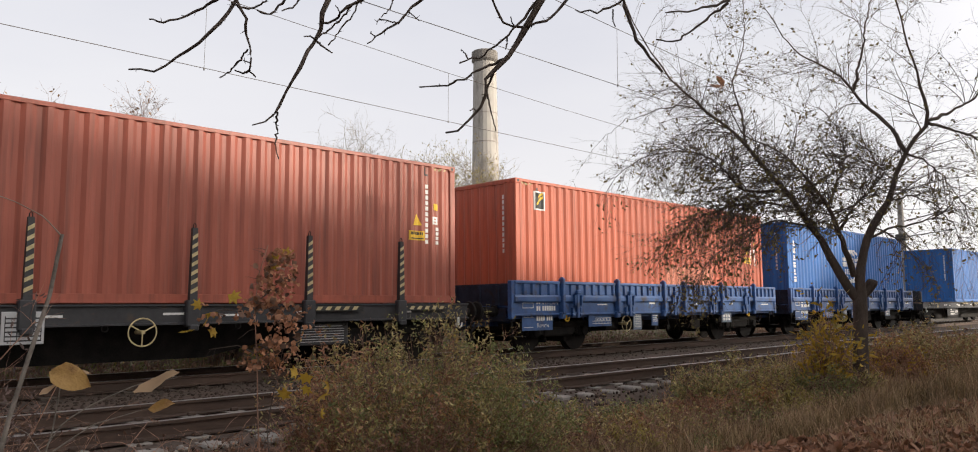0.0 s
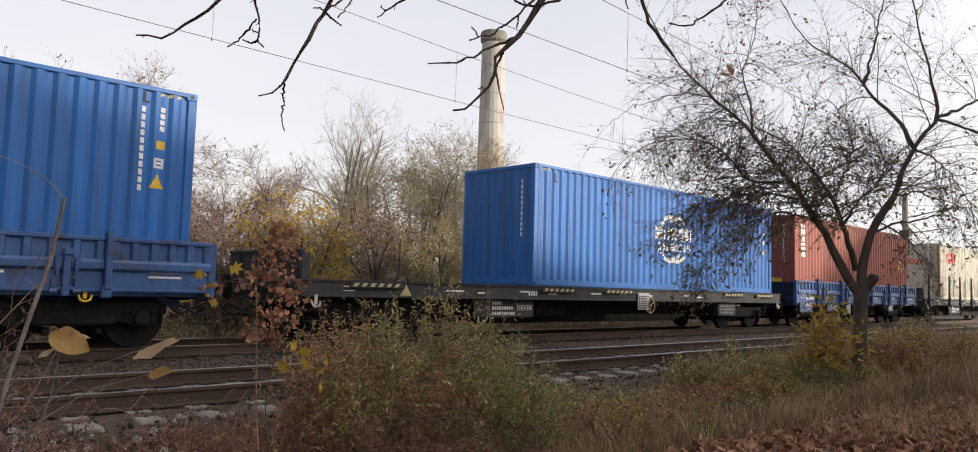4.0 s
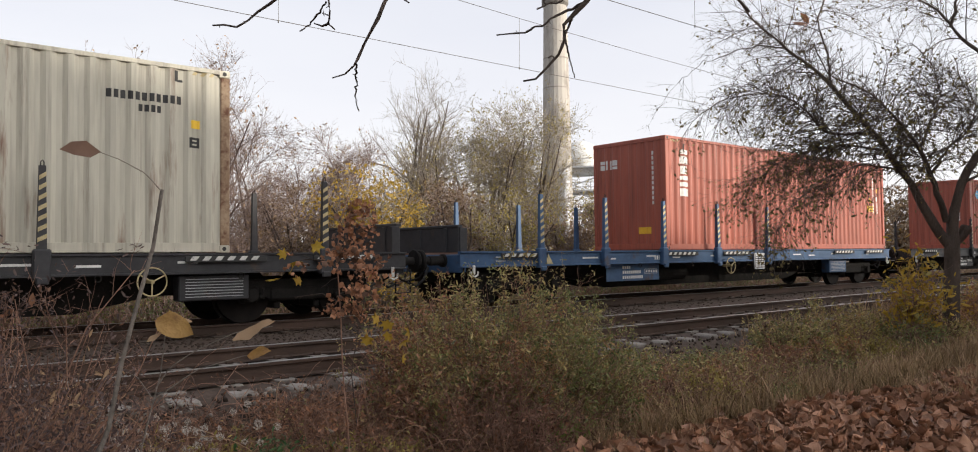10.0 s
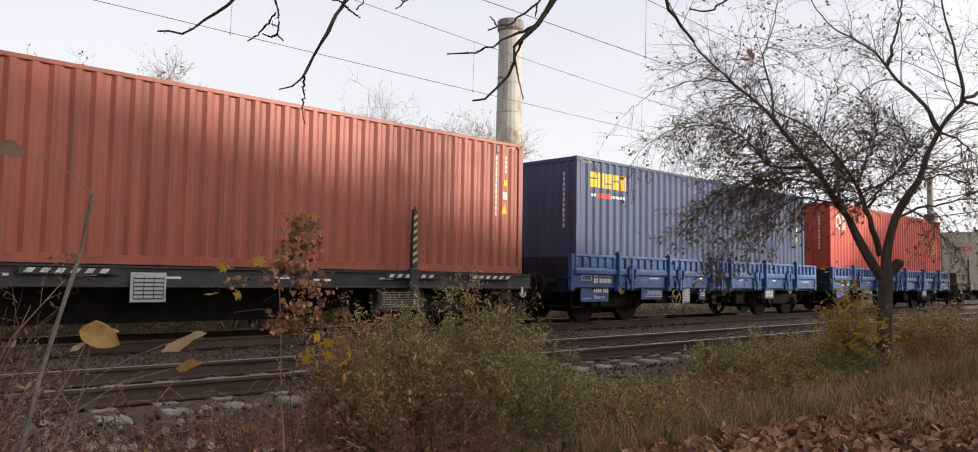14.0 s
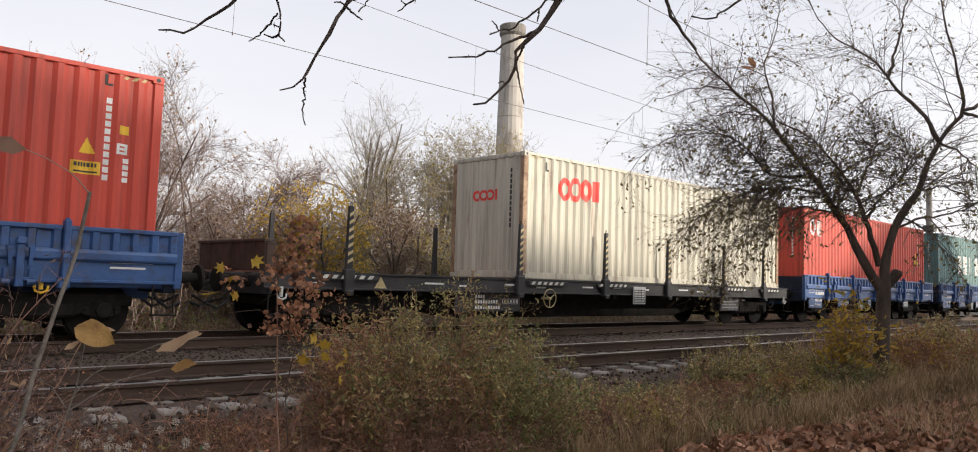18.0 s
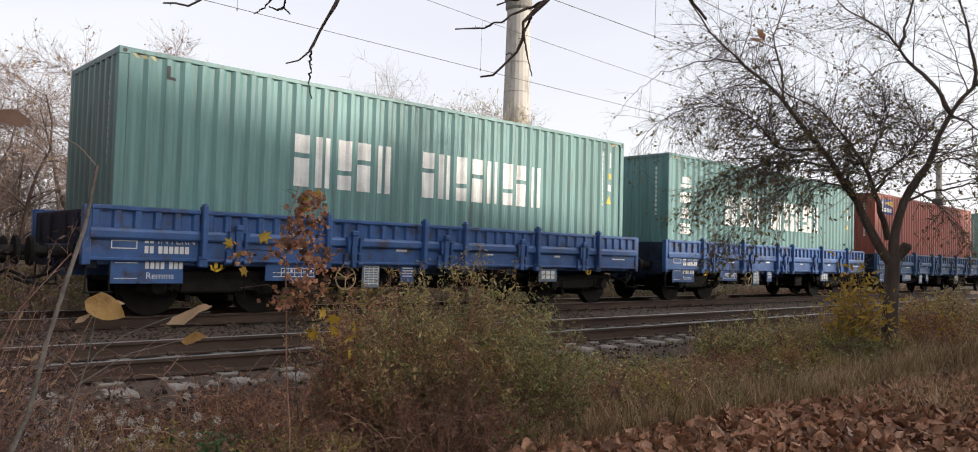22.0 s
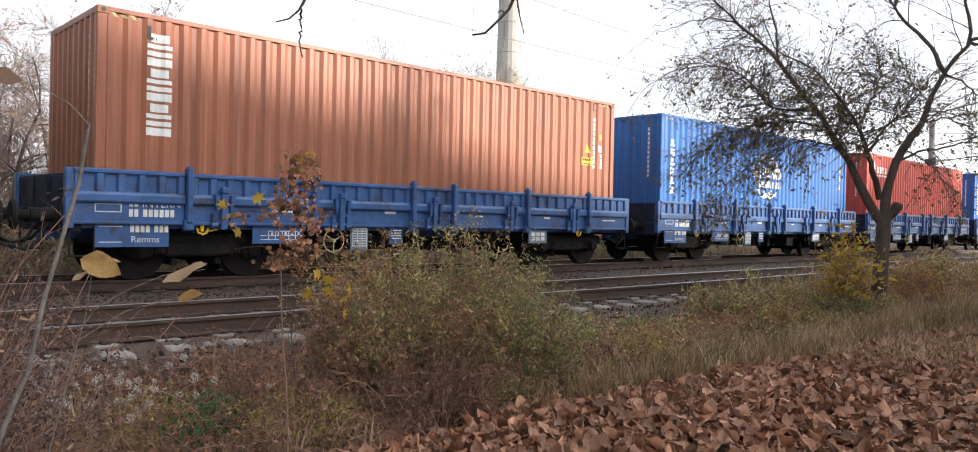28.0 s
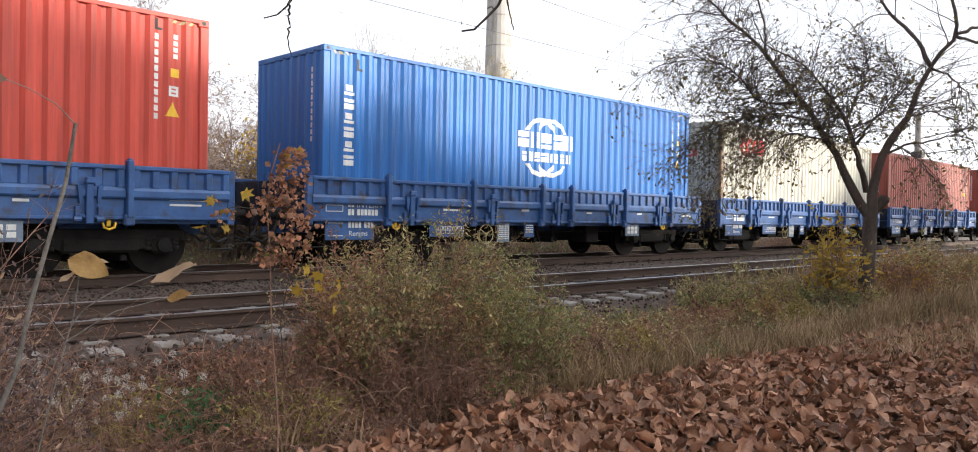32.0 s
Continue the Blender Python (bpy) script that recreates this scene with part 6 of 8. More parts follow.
def sprout(rng, pl, rd, count, length, t0=0.25, angle=0.8, lift=0.15, thin=0.6, k=5, wob=0.18, droop=0.0, tip=0.3, rmin=0.002, fat=0.012):
    """Side shoots on the given limbs."""
    ln = np.linalg.norm(np.diff(pl, axis=1), axis=2).sum(1)
    idx = rng.choice(len(pl), count, p=ln / ln.sum())
    t = rng.uniform(t0, 1, count)
    p, tan, r = along(pl, rd, idx, t)
    perp = rng.normal(size=(count, 3))
    perp -= tan * (perp * tan).sum(1, keepdims=True)
    perp /= np.linalg.norm(perp, axis=1, keepdims=True)
    an = angle * rng.uniform(0.6, 1.3, count)[:, None]
    d = tan * np.cos(an) + perp * np.sin(an) + np.array([0, 0, lift])
    d /= np.linalg.norm(d, axis=1, keepdims=True)
    L = length * rng.uniform(0.5, 1.3, count) * (1.15 - 0.5 * t)
    out = [p]
    for i in range(k - 1):
        d = d + rng.normal(size=d.shape) * wob + np.array([0, 0, -droop])
        d /= np.linalg.norm(d, axis=1, keepdims=True)
        out.append(out[-1] + d * (L / (k - 1))[:, None])
    q = np.stack(out, 1)
    r0 = np.maximum(rmin, np.minimum(r * thin, fat * L + rmin))
    rr = r0[:, None] * np.linspace(1, tip, k)[None]
    return q, rr


LEAF_V = np.array([(0, 0, 0), (-0.26, 0.35, 0.07), (-0.2, 0.72, 0.05), (0, 1, -0.05), (0.2, 0.72, 0.05), (0.26, 0.35, 0.07), (0, 0.5, 0)], float)
LEAF_F = [(0, 6, 1), (1, 6, 2), (2, 6, 3), (3, 6, 4), (4, 6, 5), (5, 6, 0)]


def leaves_on(rng, pl, count, size, name, t0=0.2, keep=None, tuft=1, wide=1.0):
    """Leaves along the shoots; tuft: how many sit together."""
    m = max(1, count // tuft)
    idx = np.repeat(rng.integers(0, len(pl), m), tuft)
    tt = np.repeat(rng.uniform(t0, 1, m), tuft)
    p, tan, _ = along(pl, np.ones(pl.shape[:2]), idx, tt)
    if tuft > 1:
        p = p + rng.normal(0, size * 0.8, p.shape)
    if keep is not None:
        m = keep(p)
        p = p[m]
    s = size * rng.uniform(0.55, 1.35, len(p))
    return scatter(name, LEAF_V * np.array([wide, 1, 1]), LEAF_F, poses(turns(rng, len(p)), p, s))


def limbs_of(list_of_pts, radii, k=9):
    pl = np.stack([resample(p, k) for p in list_of_pts])
    rd = np.stack([np.linspace(a, b, k) for a, b in radii])
    return pl, rd


# the fruit tree by the track
def fruit_tree():
    """A forked trunk, long bent limbs, arching shoots and a low curtain of drooping twigs."""
    rng = np.random.default_rng(21)
    t = tagged(new("fruit_tree"), "nearly bare fruit tree with forked dark trunk and few leaves", "tree")
    gx, gy = 14.27, 5.2
    o = np.array([gx, gy, ground_z(gx, gy)])
    t.location = o
    trunk = limbs_of([[(14.28, 5.21, -0.80), (14.27, 5.19, -0.45), (14.25, 5.16, 0.0), (14.23, 5.13, 0.54), (14.21, 5.10, 1.0), (14.22, 5.10, 1.30)]], [(0.138, 0.115)], 14)
    trunk[1][0][:3] *= (1.45, 1.22, 1.08)
    main = limbs_of([
        [(14.20, 5.11, 1.13), (14.04, 5.29, 1.45), (13.89, 5.44, 1.88), (13.78, 5.56, 2.21), (13.68, 5.68, 2.48), (13.58, 5.81, 2.75), (13.44, 5.96, 3.08), (13.23, 6.19, 3.40), (13.07, 6.36, 3.73), (12.94, 6.51, 4.01), (12.74, 6.73, 4.28), (12.47, 7.00, 4.61), (12.15, 7.32, 5.02), (11.90, 7.58, 5.50), (11.57, 7.87, 6.28), (11.45, 7.99, 6.79)],
        [(12.97, 6.48, 3.97), (13.05, 6.53, 4.37), (13.08, 6.63, 4.79), (13.09, 6.76, 5.12), (13.31, 6.67, 5.59), (13.47, 6.63, 6.21), (13.52, 6.69, 6.83)],
    ] + [
        [(14.07, 5.13, 1.56), (13.90, 5.14, 1.88), (13.66, 5.20, 2.34), (13.42, 5.26, 2.75), (13.20, 5.33, 3.00), (12.90, 5.46, 3.29), (12.68, 5.53, 3.47), (12.31, 5.73, 3.70), (11.92, 5.96, 3.85), (11.62, 6.08, 4.35)],
        [(14.22, 5.08, 1.24), (14.16, 5.05, 1.62), (14.18, 4.93, 2.16), (14.27, 4.76, 2.48), (14.36, 4.58, 2.86), (14.40, 4.45, 3.28), (14.48, 4.28, 3.70), (14.58, 4.11, 3.96), (14.66, 3.94, 4.22), (14.53, 3.98, 4.68), (14.36, 4.04, 5.19), (14.16, 4.12, 5.80), (14.01, 4.17, 6.41)],
    ] + [
        [(14.42, 4.27, 3.67), (14.35, 4.43, 4.08), (14.24, 4.64, 4.36), (14.13, 4.85, 4.59), (14.09, 4.99, 4.82), (14.09, 5.09, 5.06), (13.93, 5.35, 5.30), (13.69, 5.69, 5.54), (13.51, 5.95, 5.95), (13.36, 6.17, 6.53)],
        [(14.05, 4.96, 4.78), (14.04, 4.87, 5.07), (14.04, 4.77, 5.48), (14.04, 4.67, 5.90), (14.06, 4.52, 6.52)],
        [(14.63, 3.95, 4.20), (15.06, 3.72, 4.37), (15.51, 3.45, 4.63), (15.91, 3.21, 5.17), (16.15, 3.11, 5.87)],
        [(14.29, 4.94, 2.20), (14.31, 4.62, 2.35), (14.47, 4.19, 2.42), (14.54, 3.83, 2.56), (14.52, 3.55, 2.80), (14.64, 3.14, 3.02)],
    ] + [
        [(13.46, 5.95, 3.05), (13.04, 6.29, 3.07), (12.77, 6.50, 3.07), (12.64, 6.55, 3.25), (12.48, 6.64, 3.46), (12.23, 6.80, 3.63), (12.00, 6.97, 3.74), (11.65, 7.25, 3.73), (11.31, 7.52, 3.64), (10.99, 7.81, 3.37), (10.78, 7.98, 3.01)],
        [(13.60, 5.83, 2.79), (13.25, 6.33, 2.89), (12.97, 6.77, 2.85), (12.68, 7.23, 2.69), (12.44, 7.65, 2.35), (12.31, 7.99, 1.87)],
        [(12.52, 7.01, 4.60), (12.11, 7.29, 4.67), (11.73, 7.56, 4.53), (11.28, 7.90, 4.34), (10.97, 8.13, 4.01)],
        [(12.97, 6.61, 4.12), (12.74, 7.09, 4.28), (12.56, 7.55, 4.22), (12.42, 7.99, 4.00), (12.36, 8.35, 3.62)],
    ] + [
        [(13.66, 5.66, 2.45), (13.00, 5.98, 2.52), (12.34, 6.33, 2.27), (11.78, 6.59, 1.82), (11.40, 6.68, 1.36)],
        [(13.81, 5.25, 2.33), (14.24, 5.10, 2.82), (14.69, 4.95, 3.11), (15.00, 4.92, 3.57), (15.02, 5.16, 4.06), (15.14, 5.31, 4.57)],
        [(13.57, 5.31, 2.75), (13.89, 5.23, 3.23), (14.19, 5.19, 3.71), (14.29, 5.33, 4.24), (14.22, 5.63, 4.68)],
        [(14.42, 4.28, 3.66), (14.86, 4.10, 3.55), (15.31, 3.93, 3.27), (15.78, 3.77, 2.78), (16.13, 3.71, 2.31)],
        [(14.32, 4.57, 2.84), (14.39, 4.25, 2.91), (14.51, 3.91, 2.75), (14.56, 3.66, 2.35), (14.49, 3.51, 1.93)],
        [(14.66, 4.00, 4.18), (15.10, 3.41, 3.91), (15.41, 2.95, 3.58), (15.73, 2.51, 3.01)],
    ] + [
        [(14.37, 4.84, 2.41), (14.91, 4.61, 2.20), (15.40, 4.46, 1.83), (15.80, 4.37, 1.51)],
    ], [(0.105, 0.008), (0.028, 0.006), (0.07, 0.008), (0.115, 0.012), (0.05, 0.008), (0.036, 0.01), (0.04, 0.008), (0.03, 0.007), (0.03, 0.005), (0.028, 0.005), (0.018, 0.004), (0.018, 0.004), (0.024, 0.004), (0.035, 0.006), (0.03, 0.006), (0.025, 0.005), (0.022, 0.005), (0.035, 0.006), (0.02, 0.004)], 24)
    u = np.linspace(0, 1, 24)[None]
    main = (main[0], main[1][:, -1:] + (main[1][:, :1] * 0.80 - main[1][:, -1:]) * (1 - u) ** 1.7)
    jit = rng.normal(0, 0.012, main[0].shape)
    jit[:, 0] = 0
    main = (main[0] + jit, main[1] * (1 + 0.06 * rng.normal(size=main[1].shape)))
    # arching shoots all over the crown, then finer ones on them
    a = sprout(rng, main[0][:, 6:], main[1][:, 6:], 230, 1.2, t0=0.0, angle=0.95, lift=0.12, k=9, wob=0.085, droop=0.045, thin=0.42, rmin=0.0038, fat=0.005)
    b = sprout(rng, *a, 1650, 0.72, t0=0.08, angle=0.75, lift=0.04, k=7, wob=0.09, droop=0.05, rmin=0.0023, fat=0.0034)
    c = sprout(rng, *b, 5000, 0.26, t0=0.1, angle=0.75, lift=0.03, k=4, wob=0.12, droop=0.03, rmin=0.0019)
    # the thicket in the middle of the crown
    mid = [0, 2, 8, 9, 13, 14]
    inner = sprout(rng, main[0][mid, 4:17], main[1][mid, 4:17], 430, 0.95, t0=0.05, angle=1.1, lift=-0.02, k=7, wob=0.13, droop=0.06, rmin=0.0034, fat=0.006)
    inner2 = sprout(rng, *inner, 5200, 0.36, t0=0.1, angle=0.9, lift=0.0, k=5, wob=0.16, droop=0.04, rmin=0.0026)
    # drooping outer shoots
    low = [8, 9, 9, 12, 12, 12, 9, 15, 16, 17, 18, 7, 14, 1]
    hang = sprout(rng, main[0][low, 3:], main[1][low, 3:], 460, 1.0, t0=0.0, angle=1.0, lift=-0.16, k=8, wob=0.08, droop=0.14, rmin=0.003, fat=0.005)
    hang2 = sprout(rng, *hang, 3200, 0.30, t0=0.1, angle=0.8, lift=-0.05, k=4, wob=0.12, droop=0.07, rmin=0.0024)
    loc = lambda q, n: (q[0] - o, q[1], n)
    part("trunk", bundle("trunk", [loc(trunk, 14)]), M["bark"], t)
    for i in range(len(main[0])):
        part("limb", bundle("limb", [(main[0][i:i + 1] - o, main[1][i:i + 1], 9)]), M["bark"], t)
    part("branchwork", bundle("branches", [loc(a, 5), loc(b, 4), loc(inner, 4), loc(hang, 4)]), M["orchard_twig"], t)
    part("twig_mass", bundle("twigs", [loc(c, 3), loc(inner2, 3), loc(hang2, 3)]), M["orchard_twig"], t)
    lo = lambda p: (p[:, 2] < 2.9 + rng.uniform(0, 1.6, len(p)) - o[2])
    part("foliage", leaves_on(rng, inner2[0] - o, 4600, 0.06, "leaves", keep=lo), M["treeleaf"], t, "few withered brown leaves")
    part("foliage", leaves_on(rng, hang2[0] - o, 3000, 0.064, "leaves", 0.3), M["treeleaf"], t, "hanging olive-brown leaves")
    part("foliage", leaves_on(rng, c[0] - o, 1700, 0.055, "leaves"), M["treeleaf"], t)
    # one large dead leaf caught in the crown, and a sawn stump at the fork
    part("caught_leaf", scatter("caught_leaf", LEAF_V, LEAF_F, poses(turns(rng, 3), np.array([(12.68, 6.70, 5.0), (12.70, 6.72, 5.02), (12.66, 6.68, 4.98)]) - o, 0.26)), M["deadleaf"], t, "large dead leaf caught in the branches")
    part("stump", Geo().tube([(-0.02, -0.06, 1.72), (0.08, -0.20, 1.90), (0.12, -0.26, 2.02), (0.13, -0.27, 2.06)], [0.085, 0.08, 0.095, 0.08], 10), M["bark"], t)
    return t


fruit_tree()


def overhanging_tree():
    """A walnut beside the path: its trunk stands outside the view, its twigs hang into it."""
    rng = np.random.default_rng(5)
    t = tagged(new("overhanging_tree"), "bare tree whose thin dark twigs hang over the path", "tree")
    gx, gy = 4.1, -1.0
    gz = ground_z(gx, gy)
    t.location = (gx, gy, gz)
    o = np.array([gx, gy, gz])
    trunk = limbs_of([[(4.1, -1.0, gz - 0.2), (4.05, -0.95, 1.0), (3.9, -0.7, 2.2), (3.6, -0.1, 2.9)]], [(0.14, 0.06)])
    main = limbs_of([
        [(3.6, -0.1, 2.9), (3.2, 0.7, 3.1), (2.55, 1.6, 3.05), (2.0, 2.1, 2.85), (1.70, 2.38, 2.68), (1.49, 2.52, 2.56)],
        [(3.6, -0.1, 2.85), (3.3, 0.6, 2.95), (2.9, 1.2, 2.9), (2.48, 1.80, 2.75)],
        [(2.55, 1.6, 3.05), (2.1, 2.05, 2.80), (1.67, 2.41, 2.63)],
        [(2.9, 1.2, 2.9), (2.6, 1.7, 2.66), (2.25, 2.05, 2.55), (2.00, 2.18, 2.43)],
        [(3.3, 0.6, 2.95), (3.0, 1.1, 2.7), (2.90, 1.42, 2.47)],
        [(3.25, 0.7, 2.9), (2.85, 1.4, 2.62), (2.56, 1.62, 2.42)],
    ], [(0.05, 0.011), (0.045, 0.019), (0.02, 0.013), (0.018, 0.009), (0.016, 0.009), (0.015, 0.008)], 16)
    side = [
        [(1.48, 2.50, 2.55), (1.41, 2.60, 2.41), (1.38, 2.71, 2.33), (1.35, 2.73, 2.24), (1.29, 2.75, 2.13), (1.24, 2.84, 2.06), (1.21, 2.93, 2.03), (1.16, 2.93, 1.98), (1.11, 2.95, 1.97), (1.08, 3.03, 1.99)],
        [(1.36, 2.67, 2.31), (1.29, 2.74, 2.24), (1.27, 2.83, 2.23), (1.22, 2.87, 2.19), (1.14, 2.89, 2.15), (1.11, 2.95, 2.18)],
        [(1.33, 2.68, 2.24), (1.36, 2.66, 2.16), (1.39, 2.70, 2.11), (1.40, 2.69, 2.05), (1.38, 2.65, 2.01), (1.39, 2.67, 1.97), (1.43, 2.69, 1.95)],
        [(1.37, 2.65, 2.04), (1.37, 2.70, 2.01), (1.35, 2.77, 1.97), (1.31, 2.75, 1.94)],
        [(1.38, 2.65, 1.96), (1.38, 2.70, 1.96), (1.37, 2.75, 1.98)],
    ] + [
        [(1.38, 2.65, 1.99), (1.38, 2.70, 2.01)],
        [(1.33, 2.71, 2.23), (1.35, 2.68, 2.21), (1.40, 2.70, 2.22), (1.42, 2.66, 2.23), (1.43, 2.59, 2.25)],
        [(1.40, 2.64, 2.20), (1.42, 2.62, 2.18), (1.47, 2.63, 2.21), (1.49, 2.59, 2.25), (1.49, 2.52, 2.33)],
        [(1.46, 2.56, 2.19), (1.51, 2.57, 2.22), (1.54, 2.56, 2.26), (1.53, 2.49, 2.36)],
        [(1.66, 2.38, 2.62), (1.65, 2.45, 2.43), (1.66, 2.50, 2.35), (1.63, 2.50, 2.27), (1.60, 2.50, 2.21), (1.62, 2.54, 2.16), (1.62, 2.58, 2.12), (1.57, 2.57, 2.03), (1.54, 2.60, 1.95), (1.54, 2.67, 1.91), (1.53, 2.69, 1.85), (1.50, 2.66, 1.82), (1.49, 2.69, 1.80), (1.48, 2.76, 1.79), (1.45, 2.76, 1.78)],
    ] + [
        [(1.50, 2.65, 1.82), (1.52, 2.69, 1.78), (1.53, 2.70, 1.75), (1.50, 2.66, 1.69), (1.52, 2.67, 1.64)],
        [(1.60, 2.51, 2.17), (1.64, 2.53, 2.18), (1.67, 2.50, 2.20), (1.65, 2.45, 2.21), (1.69, 2.43, 2.24), (1.75, 2.42, 2.28), (1.78, 2.35, 2.34)],
        [(1.65, 2.45, 2.20), (1.67, 2.50, 2.24), (1.66, 2.50, 2.25)],
        [(1.59, 2.53, 2.11), (1.65, 2.53, 2.15), (1.68, 2.49, 2.20), (1.68, 2.42, 2.23), (1.73, 2.38, 2.28)],
        [(1.59, 2.53, 2.10), (1.63, 2.55, 2.09), (1.66, 2.52, 2.06)],
        [(1.63, 2.50, 2.08), (1.68, 2.50, 2.15), (1.71, 2.46, 2.21), (1.71, 2.39, 2.26), (1.74, 2.37, 2.32)],
        [(1.59, 2.53, 2.10), (1.60, 2.58, 2.13), (1.58, 2.60, 2.13)],
    ] + [
        [(1.98, 2.16, 2.42), (1.93, 2.28, 2.29), (1.91, 2.33, 2.26), (1.87, 2.32, 2.22), (1.85, 2.34, 2.18), (1.84, 2.40, 2.17), (1.81, 2.44, 2.14), (1.76, 2.43, 2.10)],
        [(1.85, 2.34, 2.18), (1.84, 2.41, 2.21), (1.81, 2.41, 2.21), (1.78, 2.39, 2.18)],
        [(1.85, 2.32, 2.35), (1.86, 2.38, 2.30), (1.83, 2.38, 2.24), (1.79, 2.38, 2.20)],
        [(1.79, 2.41, 2.13), (1.80, 2.46, 2.16), (1.79, 2.44, 2.16)],
        [(1.87, 2.31, 2.23), (1.91, 2.33, 2.23), (1.92, 2.30, 2.20)],
    ] + [
        [(2.47, 1.79, 2.74), (2.41, 1.93, 2.53), (2.37, 1.98, 2.40), (2.31, 1.99, 2.31), (2.30, 2.05, 2.23), (2.30, 2.10, 2.18), (2.26, 2.11, 2.10), (2.21, 2.12, 2.06), (2.22, 2.18, 2.03), (2.21, 2.21, 2.01), (2.17, 2.19, 1.97), (2.18, 2.18, 1.92), (2.20, 2.24, 1.88), (2.17, 2.26, 1.84), (2.12, 2.25, 1.81), (2.10, 2.31, 1.76), (2.11, 2.35, 1.78)],
        [(2.21, 2.21, 1.94), (2.23, 2.21, 1.87), (2.22, 2.17, 1.78)],
        [(2.20, 2.21, 1.94), (2.22, 2.21, 1.98), (2.20, 2.16, 2.01)],
        [(2.18, 2.24, 1.86), (2.18, 2.26, 1.88), (2.14, 2.24, 1.86)],
    ] + [
        [(2.34, 1.96, 2.40), (2.34, 2.04, 2.33), (2.29, 2.08, 2.23), (2.21, 2.12, 2.14), (2.18, 2.18, 2.10), (2.19, 2.23, 2.09), (2.13, 2.24, 2.08), (2.09, 2.25, 2.05)],
        [(2.14, 2.25, 2.08), (2.14, 2.27, 2.11), (2.10, 2.25, 2.11)],
        [(2.25, 2.13, 2.17), (2.26, 2.14, 2.15), (2.23, 2.12, 2.11)],
        [(2.24, 2.11, 2.08), (2.23, 2.19, 2.06), (2.17, 2.22, 2.03), (2.11, 2.24, 1.99), (2.08, 2.30, 1.97), (2.07, 2.36, 1.97), (2.00, 2.39, 1.96)],
        [(2.45, 1.85, 2.41), (2.43, 1.95, 2.33), (2.38, 1.98, 2.26), (2.32, 1.99, 2.21), (2.28, 2.07, 2.20), (2.26, 2.13, 2.22), (2.21, 2.13, 2.24), (2.17, 2.13, 2.31), (2.18, 2.16, 2.40)],
    ] + [
        [(2.27, 2.10, 2.21), (2.27, 2.12, 2.23), (2.23, 2.09, 2.24)],
        [(2.54, 1.61, 2.41), (2.49, 1.73, 2.27), (2.47, 1.78, 2.25), (2.41, 1.79, 2.22), (2.37, 1.81, 2.22), (2.37, 1.86, 2.24)],
        [(2.45, 1.74, 2.23), (2.49, 1.77, 2.20), (2.48, 1.75, 2.17)],
        [(2.77, 1.52, 2.48), (2.58, 1.79, 2.34), (2.60, 1.77, 2.24), (2.60, 1.73, 2.14), (2.66, 1.71, 2.07), (2.73, 1.70, 2.03)],
        [(2.88, 1.41, 2.46), (2.90, 1.48, 2.32), (2.83, 1.53, 2.29), (2.73, 1.58, 2.25), (2.69, 1.65, 2.26)],
        [(2.86, 1.46, 2.29), (2.85, 1.54, 2.25), (2.78, 1.60, 2.18), (2.71, 1.62, 2.13), (2.67, 1.69, 2.15)],
    ]
    sd = limbs_of(side, [(0.011, 0.003), (0.007, 0.003), (0.0065, 0.0025), (0.004, 0.0025), (0.0045, 0.0028), (0.003, 0.002), (0.005, 0.003), (0.0035, 0.006), (0.003, 0.005), (0.014, 0.003), (0.0045, 0.0022), (0.004, 0.007), (0.003, 0.002), (0.0035, 0.004), (0.005, 0.003), (0.0025, 0.004), (0.004, 0.0025), (0.008, 0.0025), (0.0035, 0.002), (0.004, 0.002), (0.003, 0.002), (0.003, 0.002), (0.02, 0.0035), (0.004, 0.002), (0.0045, 0.005), (0.003, 0.002), (0.0075, 0.003), (0.0035, 0.002), (0.0035, 0.0025), (0.006, 0.003)] + [(0.007, 0.004), (0.003, 0.002), (0.0065, 0.003), (0.003, 0.0025), (0.011, 0.005), (0.008, 0.003), (0.006, 0.003)], 18)
    seg = np.linalg.norm(np.diff(sd[0], axis=1), axis=2).mean(1)
    j = rng.normal(0, 1, sd[0].shape) * np.minimum(0.0032, 0.16 * seg)[:, None, None]
    j[:, 0] = 0
    sd = (sd[0] + j, sd[1] * (1 + 0.10 * rng.normal(size=sd[1].shape)))
    jm = rng.normal(0, 0.006, main[0].shape)
    jm[:, (0, -1)] = 0
    main = (main[0] + jm, main[1])
    up = sprout(rng, main[0][:, 6:], main[1][:, 6:], 46, 0.32, t0=0.05, angle=0.9, lift=0.02, k=6, wob=0.14, thin=0.45, rmin=0.003)
    buds = sprout(rng, np.concatenate([sd[0]]), sd[1], 150, 0.022, t0=0.1, angle=0.9, lift=0.1, k=3, wob=0.1, rmin=0.002)
    buds2 = sprout(rng, up[0], up[1], 60, 0.04, t0=0.1, angle=0.9, lift=0.1, k=3, wob=0.1, rmin=0.002)
    part("trunk", bundle("trunk", [(trunk[0] - o, trunk[1], 10)]), M["bark"], t)
    for i in range(len(main[0])):
        part("limb", bundle("limb", [(main[0][i:i + 1] - o, main[1][i:i + 1], 7)]), M["bark"], t)
    for i in range(len(side)):
        part("twig", bundle("twig", [(sd[0][i:i + 1] - o, sd[1][i:i + 1], 6)]), M["twig"], t)
